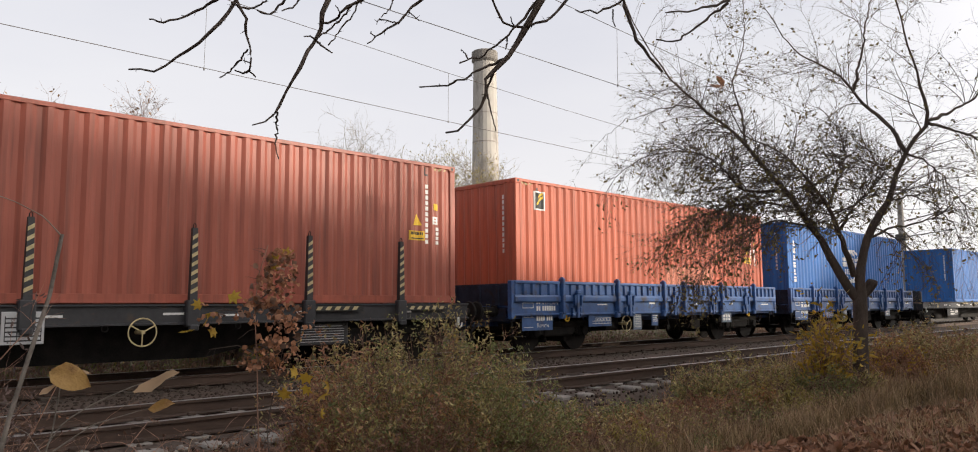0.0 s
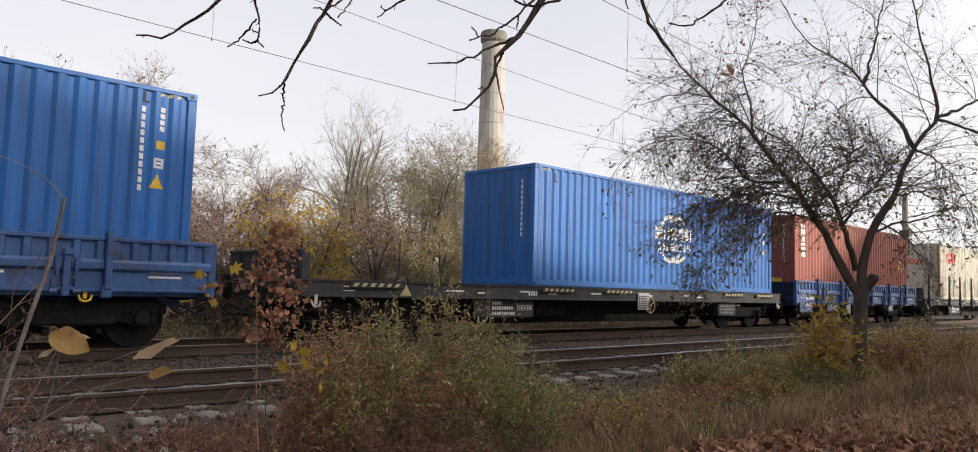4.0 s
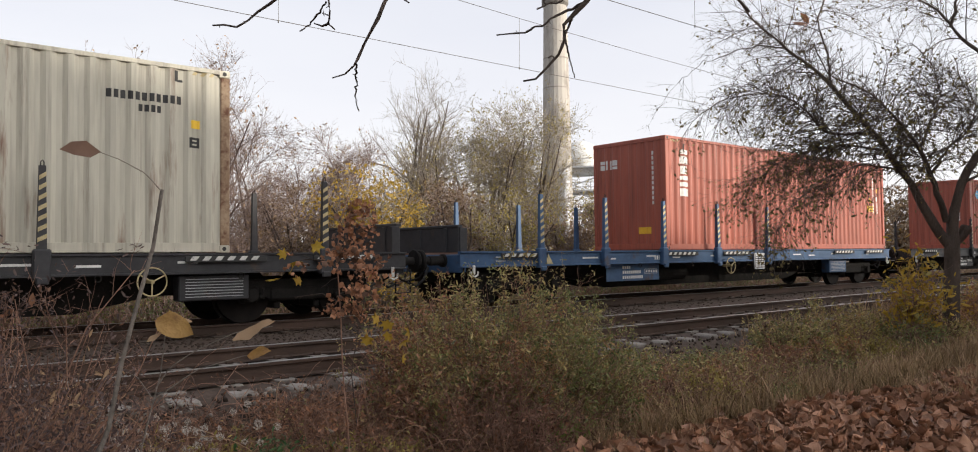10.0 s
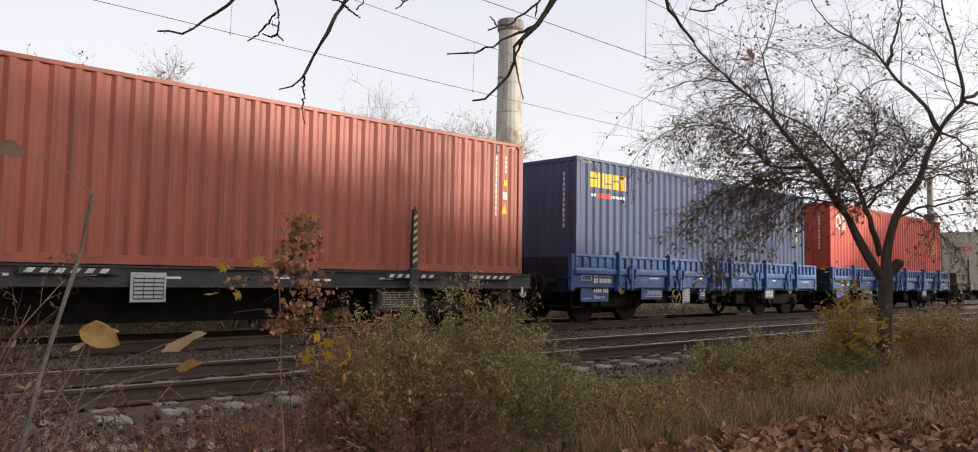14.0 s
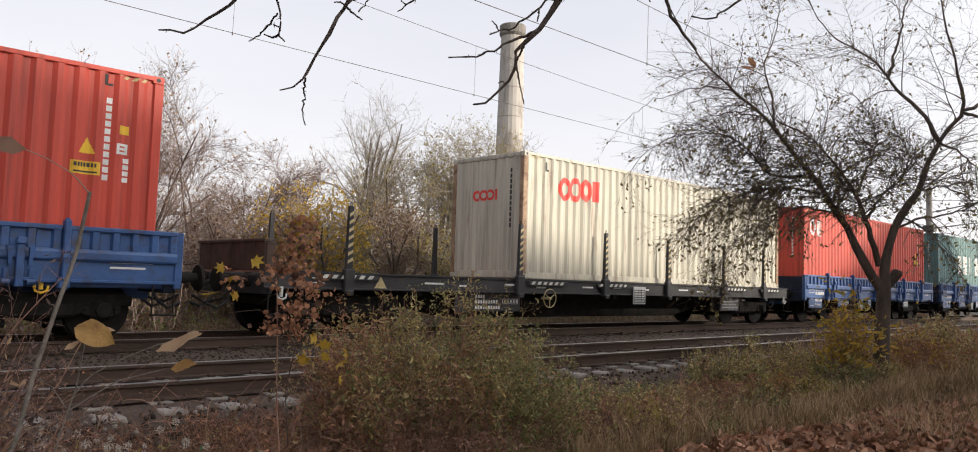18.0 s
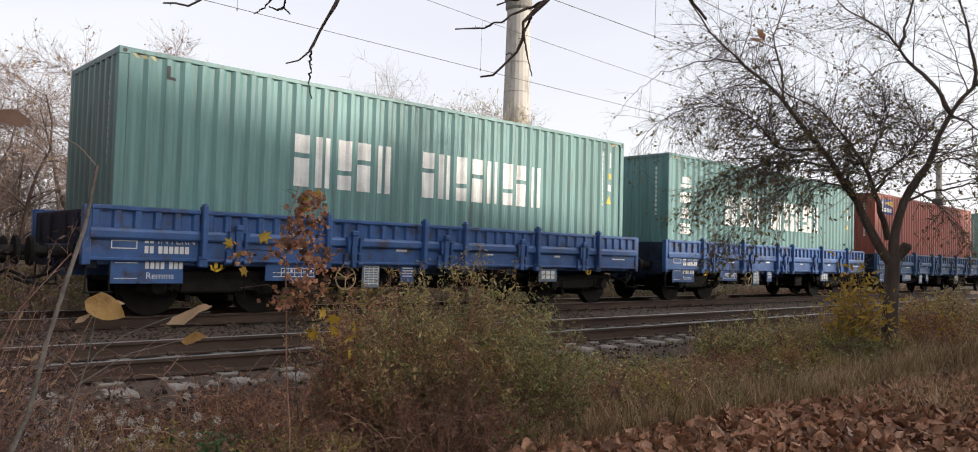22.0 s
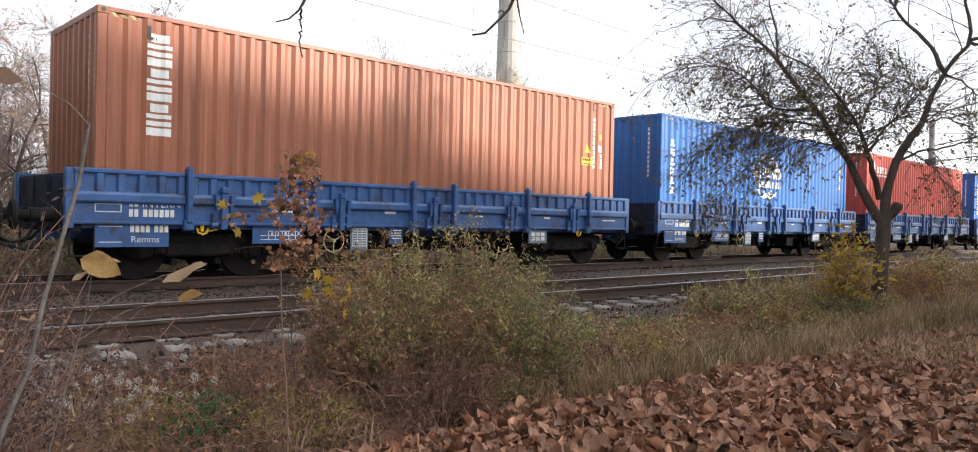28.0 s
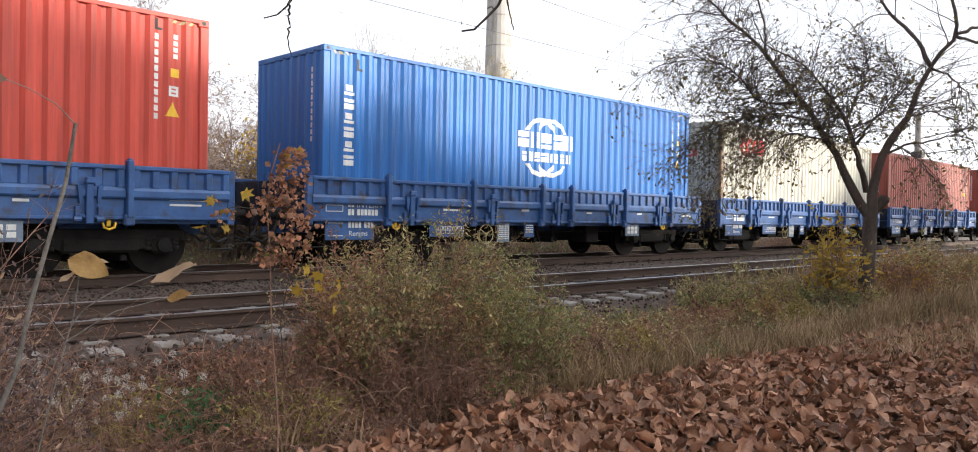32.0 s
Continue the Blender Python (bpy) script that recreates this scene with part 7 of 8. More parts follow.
    part("shoot_mass", bundle("shoots", [(up[0] - o, up[1], 5), (buds[0] - o, buds[1], 4), (buds2[0] - o, buds2[1], 4)]), M["twig"], t)
    return t


overhanging_tree()


def arched_tree(az, dist, height, seed, label, stems, leaf, leaf_n, twigs, spread=1.0):
    """A shrub tree with few long arching limbs, fine twigs and scattered dry leaves."""
    rng = np.random.default_rng(seed)
    x, y = dist * math.cos(radians(az)), dist * math.sin(radians(az))
    t = tagged(new("bare_tree"), label, "tree", "trees behind the tracks")
    t.location = (x, y, ground_z(x, y))
    lines, rads = [], []
    for i in range(stems):
        a = 2 * np.pi * i / stems + rng.normal(0, 0.35)
        lean = rng.uniform(0.35, 1.0) * spread
        h = height * rng.uniform(0.66, 0.88)
        p = [(0.15 * math.cos(a), 0.15 * math.sin(a), -0.2)]
        for k in range(1, 7):
            u = k / 6
            p.append((math.cos(a) * lean * h * 0.55 * u ** 0.9 + rng.normal(0, 0.10), math.sin(a) * lean * h * 0.55 * u ** 0.9 + rng.normal(0, 0.10), h * u ** (1 + 0.25 * lean)))
        lines.append(p)
        rads.append((0.03 + 0.008 * height, 0.014))
    main = limbs_of(lines, rads, 10)
    a = sprout(rng, *main, 9 * stems, height * 0.40, t0=0.15, angle=0.95, lift=0.30, k=8, wob=0.13, droop=0.03, fat=0.010)
    b = sprout(rng, *a, twigs // 6, height * 0.19, t0=0.15, angle=0.8, lift=0.16, k=6, wob=0.16, rmin=0.006)
    c = sprout(rng, *b, twigs, height * 0.075, t0=0.1, angle=0.8, lift=0.08, k=4, wob=0.2, rmin=0.004)
    for i in range(stems):
        part("trunk", bundle("trunk", [(main[0][i:i + 1], main[1][i:i + 1], 7)]), M["redbark"], t)
    part("branchwork", bundle("branches", [(a[0], a[1], 4)]), M["redbark"], t)
    part("twig_mass", bundle("twigs", [(b[0], b[1], 3), (c[0], c[1], 3)]), M["pinktwig"], t)
    part("foliage", leaves_on(rng, c[0], leaf_n, 0.085, "leaves", 0.4, lambda p: p[:, 2] > height * rng.uniform(0.15, 0.85, len(p))), M[leaf], t, "thin remaining autumn leaves")
    return t


def back_tree(az, dist, height, seed, bark, label, spread=0.55, stems=5, leaf=None, leaf_n=0, leaf_size=0.09, upright=0.14, twigs=3000):
    """A tree or tall shrub behind the tracks."""
    rng = np.random.default_rng(seed)
    x, y = dist * math.cos(radians(az)), dist * math.sin(radians(az))
    t = tagged(new("bare_tree"), label, "tree", "trees behind the tracks")
    t.location = (x, y, ground_z(x, y))
    lines, rads = [], []
    for i in range(stems):
        a = rng.uniform(0, 2 * np.pi)
        lean = rng.uniform(0.15, 1.0) * spread
        h = height * rng.uniform(0.62, 0.80)
        p = [(0.25 * math.cos(a), 0.25 * math.sin(a), -0.2)]
        for k in range(1, 6):
            u = k / 5
            p.append((math.cos(a) * lean * h * u ** 1.25 * 0.55 + rng.normal(0, 0.12), math.sin(a) * lean * h * u ** 1.25 * 0.55 + rng.normal(0, 0.12), h * u))
        lines.append(p)
        rads.append((0.035 + 0.010 * height, 0.018))
    main = limbs_of(lines, rads, 8)
    far = max(1.0, dist / 26)
    a = sprout(rng, *main, 16 * stems, height * 0.30, t0=0.20, angle=0.95, lift=upright, k=7, wob=0.22)
    b = sprout(rng, *a, twigs // 4, height * 0.16, t0=0.15, angle=0.85, lift=upright * 0.7, k=5, wob=0.24, rmin=0.0055 * far)
    c = sprout(rng, *b, twigs, height * 0.08, t0=0.1, angle=0.85, lift=upright * 0.4, k=4, wob=0.26, rmin=0.004 * far)
    for i in range(stems):
        part("trunk", bundle("trunk", [(main[0][i:i + 1], main[1][i:i + 1], 7)]), M["bark"], t)
    part("branchwork", bundle("branches", [(a[0], a[1], 4), (b[0], b[1], 3)]), M[bark], t)
    part("twig_mass", bundle("twigs", [(c[0], c[1], 3)]), M[bark], t)
    if leaf_n:
        part("foliage", leaves_on(rng, c[0], leaf_n, leaf_size, "leaves"), M[leaf], t, "thin remaining autumn leaves")
    return t


RED = "leafless shrub tree with fine reddish twigs behind the tracks"
YEL = "thinning tree with sparse yellow-green leaves behind the tracks"
arched_tree(94, 24, 6.45, 41, RED, 5, "pinkleaf", 2430, 8131, 0.9)
arched_tree(87, 24, 6.45, 42, RED, 5, "pinkleaf", 2430, 8756, 0.9)
arched_tree(80, 24, 6.6, 43, RED, 6, "pinkleaf", 2430, 10007, 0.95)
arched_tree(72.5, 23.5, 6.6, 44, RED, 7, "pinkleaf", 2970, 11886, 1.05)
arched_tree(66, 26, 5.7, 45, RED, 5, "pinkleaf", 1890, 8756, 1.0)
back_tree(61, 31, 6.6, 46, "pinktwig", RED, 1.0, 7, "yellowleaf", 500, 0.10, twigs=4200)
back_tree(56.3, 36, 10.8, 47, "greytwig", "slender bare tree with upright grey twigs", 0.42, 7, None, 0, 0.1, 0.6, 1500)
back_tree(54.0, 34, 7.8, 48, "greytwig", YEL, 0.8, 7, "yellowgreen", 3800, 0.085, twigs=4000)
back_tree(50.5, 37, 9.4, 49, "greytwig", YEL, 0.75, 8, "yellowgreen", 7500, 0.085, twigs=4600)
back_tree(47.7, 38, 9.8, 50, "greytwig", YEL, 0.6, 7, "yellowgreen", 7500, 0.085, 0.3, twigs=4200)
arched_tree(76.0, 30, 5.55, 51, RED, 5, "pinkleaf", 2160, 6568, 1.0)
arched_tree(84.0, 31, 5.7, 52, RED, 5, "pinkleaf", 2160, 6568, 1.0)
arched_tree(69.0, 32, 4.95, 53, RED, 5, "pinkleaf", 2160, 6568, 1.0)
back_tree(59.2, 21.5, 4.6, 561, "greytwig", "yellow and orange leaved shrub behind the tracks", 1.0, 7, "yellowleaf", 6500, 0.085, twigs=2600)
back_tree(57.0, 22.5, 3.6, 562, "greytwig", "yellow-green leafy shrub behind the tracks", 1.1, 7, "yellowgreen", 6500, 0.085, twigs=2600)
back_tree(53.0, 25, 4.4, 563, "pinktwig", "brown and olive leaved shrub behind the tracks", 1.2, 8, "hedgeleaf", 4200, 0.09, twigs=3000)
back_tree(49.0, 27, 4.2, 564, "greytwig", "olive leaved shrub behind the tracks", 1.2, 8, "yellowgreen", 4600, 0.09, twigs=3000)
back_tree(63.5, 23, 4.0, 565, "pinktwig", "brown leaved shrub behind the tracks", 1.2, 8, "hedgeleaf", 3600, 0.085, twigs=3000)
back_tree(45.0, 29, 4.0, 566, "pinktwig", "brown leaved shrub behind the tracks", 1.2, 8, "hedgeleaf", 3600, 0.10, twigs=3000)
# unseen trees added on the left; they keep sky light off the container ends
SKY_BLOCKERS = "tall brown-leaved tree out of view, added to block sky light"
for i, (x, y, h) in enumerate(((-8.5, 1.5, 12.5), (-9.5, 20.5, 13.0), (-15, -4.0, 13.5), (-14, 25.0, 14.0), (-13, 4.8, 11.5), (-17, 18.6, 12.0), (-22, 4.5, 13.0), (-23, 19.5, 13.5), (-8.0, -5.5, 12.0), (-11.5, 30.5, 13.0))):
    back_tree(math.degrees(math.atan2(y, x)), math.hypot(x, y), h, 580 + i, "pinktwig", SKY_BLOCKERS, 0.8, 7, "hedgeleaf", 5200, 0.30, twigs=1800)
HEDGE = "brown leafy hedge tree beyond the tracks"
for i, (az, dist, h) in enumerate(((41.5, 58, 6.6), (39.0, 60, 7.4), (36.4, 58, 7.4), (34.0, 56, 7.2), (31.6, 58, 6.8), (29.2, 60, 6.4), (26.8, 62, 7.0), (24.4, 62, 7.2), (22.0, 64, 7.0), (19.8, 66, 7.2))):
    back_tree(az, dist, h, 540 + i, "greytwig" if i % 2 else "pinktwig", HEDGE, 1.3, 7, "hedgeleaf" if i % 3 else "bushleaf", 2600, 0.26, twigs=2200)


def scrub(name, x0, x1, y0, y1, h, n_stem, n_leaf, leaf, seed, label, bark="pinktwig", size=0.10, thick=0.018):
    """A band of undergrowth: stems with side shoots and leaves."""
    rng = np.random.default_rng(seed)
    p0 = np.stack([rng.uniform(x0, x1, n_stem), rng.uniform(y0, y1, n_stem), np.zeros(n_stem)], -1)
    p0[:, 2] = [ground_z(a, b) for a, b in p0[:, :2]]
    hh = h * rng.uniform(0.45, 1.1, n_stem) * (0.75 + 0.35 * np.sin(p0[:, 0] * 0.31 + seed))
    d = np.stack([rng.normal(0, 0.25, n_stem), rng.normal(0, 0.25, n_stem), np.ones(n_stem)], -1)
    pts = [p0]
    for i in range(4):
        d = d + rng.normal(0, 0.12, d.shape)
        pts.append(pts[-1] + d / np.linalg.norm(d, axis=1, keepdims=True) * (hh / 4)[:, None])
    pl = np.stack(pts, 1)
    rd = np.linspace(thick, thick / 3, 5)[None] * np.ones((n_stem, 1))
    b = sprout(rng, pl, rd, n_stem * 5, h * 0.28, t0=0.15, angle=0.8, lift=0.2, k=4, rmin=thick * 0.28)
    s = tagged(new(name), label, "undergrowth", kind="stuff")
    part("stem_mass", bundle("stems", [(pl, rd, 3), (b[0], b[1], 3)]), M[bark], s)
    part("foliage", leaves_on(rng, b[0], n_leaf, size, "leaves", 0.3, None, 3), M[leaf], s)
    return s


scrub("undergrowth", -8, 16, 19.5, 24, 2.4, 1100, 15000, "hedgeleaf", 61, "tangled brown undergrowth behind the tracks")
scrub("undergrowth", 2, 12, 20.5, 25, 2.2, 500, 9000, "yellowgreen", 161, "olive and tan undergrowth behind the tracks", "greytwig")
scrub("undergrowth", 10, 30, 21.5, 27, 2.6, 700, 9000, "yellowleaf", 62, "yellowing undergrowth behind the tracks", "greytwig")
scrub("undergrowth", -14, 30, 27, 34, 3.2, 900, 5000, "deadleaf", 63, "brown scrub farther behind the tracks")
scrub("undergrowth", 28, 95, 48, 60, 4.4, 1100, 9000, "bushleaf", 64, "brown and olive scrub beyond the pipeline", "pinktwig", 0.22)
scrub("undergrowth", 20, 60, 17.5, 20, 0.9, 700, 6000, "drygrass", 65, "dry weeds along the far edge of the track bed", "bramble")
scrub("far_wood", 60, 330, 120, 190, 9.0, 1500, 9000, "bushleaf", 66, "hazy brown woods in the distance", "pinktwig", 0.6)


# ---- the verge: bush, brambles, grass, weeds ----
def bush(name, x, y, radius, height, n_stem, n_leaf, leaf, seed, label, size=0.035, bark="bramble", extra=None, lean=0.75):
    rng = np.random.default_rng(seed)
    b = tagged(new(name), label, "bush", "shrubs on the verge")
    gz = ground_z(x, y)
    b.location = (x, y, gz)
    a = rng.uniform(0, 2 * np.pi, n_stem)
    rr = radius * np.sqrt(rng.uniform(0, 1, n_stem))
    p0 = np.stack([np.cos(a) * rr * 0.45, np.sin(a) * rr * 0.45, np.full(n_stem, -0.05)], -1)
    hh = height * rng.uniform(0.55, 1.05, n_stem) * (1 - 0.35 * (rr / radius) ** 2)
    d = np.stack([np.cos(a) * rr / radius * lean, np.sin(a) * rr / radius * lean, np.ones(n_stem)], -1)
    pts = [p0]
    for i in range(5):
        d = d + rng.normal(0, 0.13, d.shape)
        pts.append(pts[-1] + d / np.linalg.norm(d, axis=1, keepdims=True) * (hh / 5)[:, None])
    pl = np.stack(pts, 1)
    rd = np.linspace(0.007, 0.002, 6)[None] * np.ones((n_stem, 1))
    s1 = sprout(rng, pl, rd, n_stem * 7, height * 0.22, t0=0.15, angle=0.9, lift=0.12, k=4, rmin=0.0014)
    s2 = sprout(rng, *s1, n_stem * 12, height * 0.09, t0=0.1, angle=0.9, lift=0.1, k=3, rmin=0.0012)
    s3 = sprout(rng, pl, rd, max(8, n_stem // 3), height * 0.34, t0=0.55, angle=0.45, lift=0.35, k=5, wob=0.07, rmin=0.0013)
    part("stem_mass", bundle("stems", [(pl, rd, 4), (s1[0], s1[1], 3), (s2[0], s2[1], 3), (s3[0], s3[1], 3)]), M[bark], b)
    part("foliage", leaves_on(rng, s3[0], n_leaf // 10, size * 1.05, "leaves", 0.2, None, 1, 0.55), M[leaf], b)
    part("foliage", leaves_on(rng, s1[0], n_leaf // 2, size * 1.2, "leaves", 0.4, None, 3, 0.6), M[leaf], b)
    part("foliage", leaves_on(rng, s2[0], n_leaf // 2, size * 1.2, "leaves", 0.4, None, 3, 0.6), M[leaf], b)
    if extra:
        part("dry_leaves", leaves_on(rng, s2[0], n_leaf // 3, size * 1.1, "dry_leaves", 0.4, None, 4, 0.75), M[extra], b, "withered russet leaves")
    return b


bush("bush", 4.50, 5.45, 0.85, 1.80, 260, 24000, "bushleaf", 71, "dense wild bush with olive and russet leaves beside the track", 0.033, extra="greenleaf")
bush("bush", 4.02, 5.42, 0.52, 1.64, 120, 7500, "deadleaf", 73, "russet wild bush beside the track", 0.038, extra="bushleaf")
bush("bush", 4.85, 5.05, 0.50, 1.45, 150, 15000, "greenleaf", 72, "green-leaved wild bush beside the track", 0.034)
bush("bush", 5.25, 5.05, 0.40, 1.15, 90, 7000, "bushleaf", 171, "small olive bush with narrow leaves beside the track", 0.030, extra="greenleaf")
bush("bush", 5.35, 5.55, 0.65, 1.25, 110, 6500, "bushleaf", 70, "olive-yellow wild bush beside the track", 0.040, extra="yellowgreen")
bush("bramble_clump", 4.05, 4.75, 0.65, 1.00, 170, 2200, "weedleaf", 69, "tangle of grey-brown dead canes in front of the bush", 0.036, extra="deadleaf")
bush("bramble_clump", 2.90, 5.35, 0.80, 0.75, 170, 2600, "deadleaf", 68, "low tangle of russet canes beside the track", 0.034, extra="weedleaf")
bush("bramble_clump", 3.10, 6.45, 0.55, 0.50, 120, 1500, "deadleaf", 61, "low russet canes at the foot of the ballast", 0.032, extra="weedleaf")
bush("bramble_clump", 2.20, 6.50, 0.50, 0.45, 110, 1400, "weedleaf", 62, "low brown canes at the foot of the ballast", 0.032, extra="deadleaf")
bush("weed_clump", 1.35, 6.45, 0.50, 0.42, 80, 1300, "yellowgreen", 63, "low pale weeds at the foot of the ballast", 0.030, extra="weedleaf")
bush("weed_clump", 2.75, 4.75, 0.5, 0.55, 70, 1700, "yellowgreen", 65, "low olive-yellow weeds among brambles", 0.034, extra="weedleaf")
bush("weed_clump", 1.70, 5.35, 0.7, 0.60, 90, 2400, "yellowgreen", 64, "low weeds gone to seed beside the track", 0.030, extra="weedleaf")
bush("bush", 10.6, 5.9, 0.9, 1.05, 80, 4200, "bushleaf", 74, "low yellow-green shrub near the fruit tree", 0.05, extra="greenleaf")
bush("bush", 12.2, 6.2, 0.8, 1.0, 70, 3600, "bushleaf", 75, "low olive shrub near the fruit tree", 0.05)
bush("bush", 17.6, 5.4, 1.2, 1.35, 110, 5200, "bushleaf", 76, "russet shrub past the fruit tree", 0.06, extra="deadleaf")
bush("bush", 20.5, 5.9, 1.5, 1.3, 110, 5200, "bushleaf", 77, "brown shrub far along the verge", 0.07, extra="deadleaf")
bush("yellow_vine", 13.30, 5.36, 0.19, 2.0, 50, 620, "yellowleaf", 78, "bright yellow climbing shrub beside the tree trunk", 0.105, extra="yellowgreen", lean=0.10)
bush("bush", 8.2, 5.9, 0.8, 0.60, 70, 3600, "greenleaf", 79, "low green weeds on the verge", 0.045, extra="bushleaf")
bush("bush", 6.6, 5.7, 0.8, 0.62, 70, 3200, "bushleaf", 80, "low olive weeds on the verge", 0.04, extra="deadleaf")
bush("weed_clump", 0.05, 3.45, 0.35, 1.75, 150, 11000, "purpleweed", 92, "tall purple-brown weeds gone to seed close to the path", 0.022, extra="purpleweed", lean=0.45)
bush("weed_clump", -0.15, 4.10, 0.45, 1.80, 150, 11000, "purpleweed", 93, "tall dark withered weeds beside the path", 0.024, extra="purpleweed", lean=0.45)
bush("weed_clump", 0.20, 3.75, 0.30, 1.55, 40, 700, "drygrass", 90, "tall dry weeds with pale beige leaves close to the path", 0.042, extra="deadleaf")
bush("weed_clump", 0.42, 4.0, 0.45, 1.75, 90, 4200, "purpleweed", 81, "tall withered purple-brown weeds close to the path", 0.026, extra="weedleaf")
bush("weed_clump", 0.80, 4.5, 0.45, 1.15, 70, 2600, "purpleweed", 82, "withered brown weeds close to the path", 0.028, extra="weedleaf")
bush("weed_clump", 0.10, 3.5, 0.40, 1.25, 60, 2200, "purpleweed", 85, "withered brown weeds beside the path", 0.028, extra="weedleaf")
bush("green_weed", 2.30, 5.10, 0.24, 0.62, 26, 520, "ivy", 83, "small dark green plant among the brambles", 0.06)
bush("green_weed", 4.28, 4.50, 0.20, 0.36, 20, 300, "freshleaf", 84, "small fresh green plant at the edge of the leaves", 0.055)
rngv = np.random.default_rng(67)
for i in range(34):
    gx, gy = 4.9 + i * 0.27 + rngv.normal(0, 0.25), rngv.uniform(4.55, 6.3)
    kind = ("greenleaf", "bushleaf", "deadleaf", "bushleaf", "weedleaf", "greenleaf", "yellowgreen")[int(rngv.integers(0, 7))]
    word = {"greenleaf": "green", "bushleaf": "olive", "deadleaf": "russet", "weedleaf": "withered brown", "yellowgreen": "yellowing"}[kind]
    bush("weed_clump", gx, gy, rngv.uniform(0.25, 0.55), rngv.uniform(0.45, 0.95) * (0.65 if 5.6 < gx < 9.8 else 1.0), 40, 1700, kind, 300 + i, "%s weeds among dry grass on the verge" % word, 0.032 + 0.0015 * max(0, gx - 5), extra="bushleaf" if i % 3 else "weedleaf")
bush("weed_clump", 6.35, 5.1, 0.55, 0.62, 90, 4200, "deadleaf", 181, "red-brown withered weeds on the verge", 0.036, extra="weedleaf")
bush("weed_clump", 7.6, 5.2, 0.6, 0.55, 90, 4200, "deadleaf", 182, "rusty orange withered weeds on the verge", 0.038, extra="bushleaf")
bush("weed_clump", 9.3, 5.5, 0.7, 0.6, 90, 4000, "deadleaf", 183, "russet withered weeds near the fruit tree", 0.042, extra="drygrass")
bush("weed_clump", 16.2, 5.2, 0.9, 1.05, 100, 4200, "deadleaf", 184, "orange-brown shrubby weeds past the fruit tree", 0.055, extra="yellowleaf")
scrub("verge_weeds", -0.6, 4.6, 4.4, 6.85, 0.50, 2600, 14000, "deadleaf", 86, "dense withered weeds between the leaves and the track", "bramble", 0.034, 0.0035)
scrub("verge_weeds", 2.4, 9.0, 4.6, 6.6, 0.50, 1100, 6000, "bushleaf", 87, "dense olive and russet weeds on the verge", "bramble", 0.036, 0.0035)
scrub("verge_weeds", 5.0, 16.0, 4.6, 6.6, 0.52, 1500, 9000, "bushleaf", 88, "olive weeds along the verge", "bramble", 0.042, 0.004)
scrub("verge_weeds", 5.0, 20.0, 4.7, 6.6, 0.52, 1100, 6000, "deadleaf", 89, "withered russet weeds along the verge", "bramble", 0.042, 0.004)

scrub("back_weeds", -6.0, 30.0, 15.7, 17.4, 0.85, 1500, 9000, "greenleaf", 95, "dark olive weeds behind the far rail", "bramble", 0.065, 0.006)
scrub("back_weeds", -6.0, 45.0, 16.0, 18.0, 0.95, 1500, 7000, "weedleaf", 96, "withered brown weeds behind the far rail", "bramble", 0.065, 0.006)


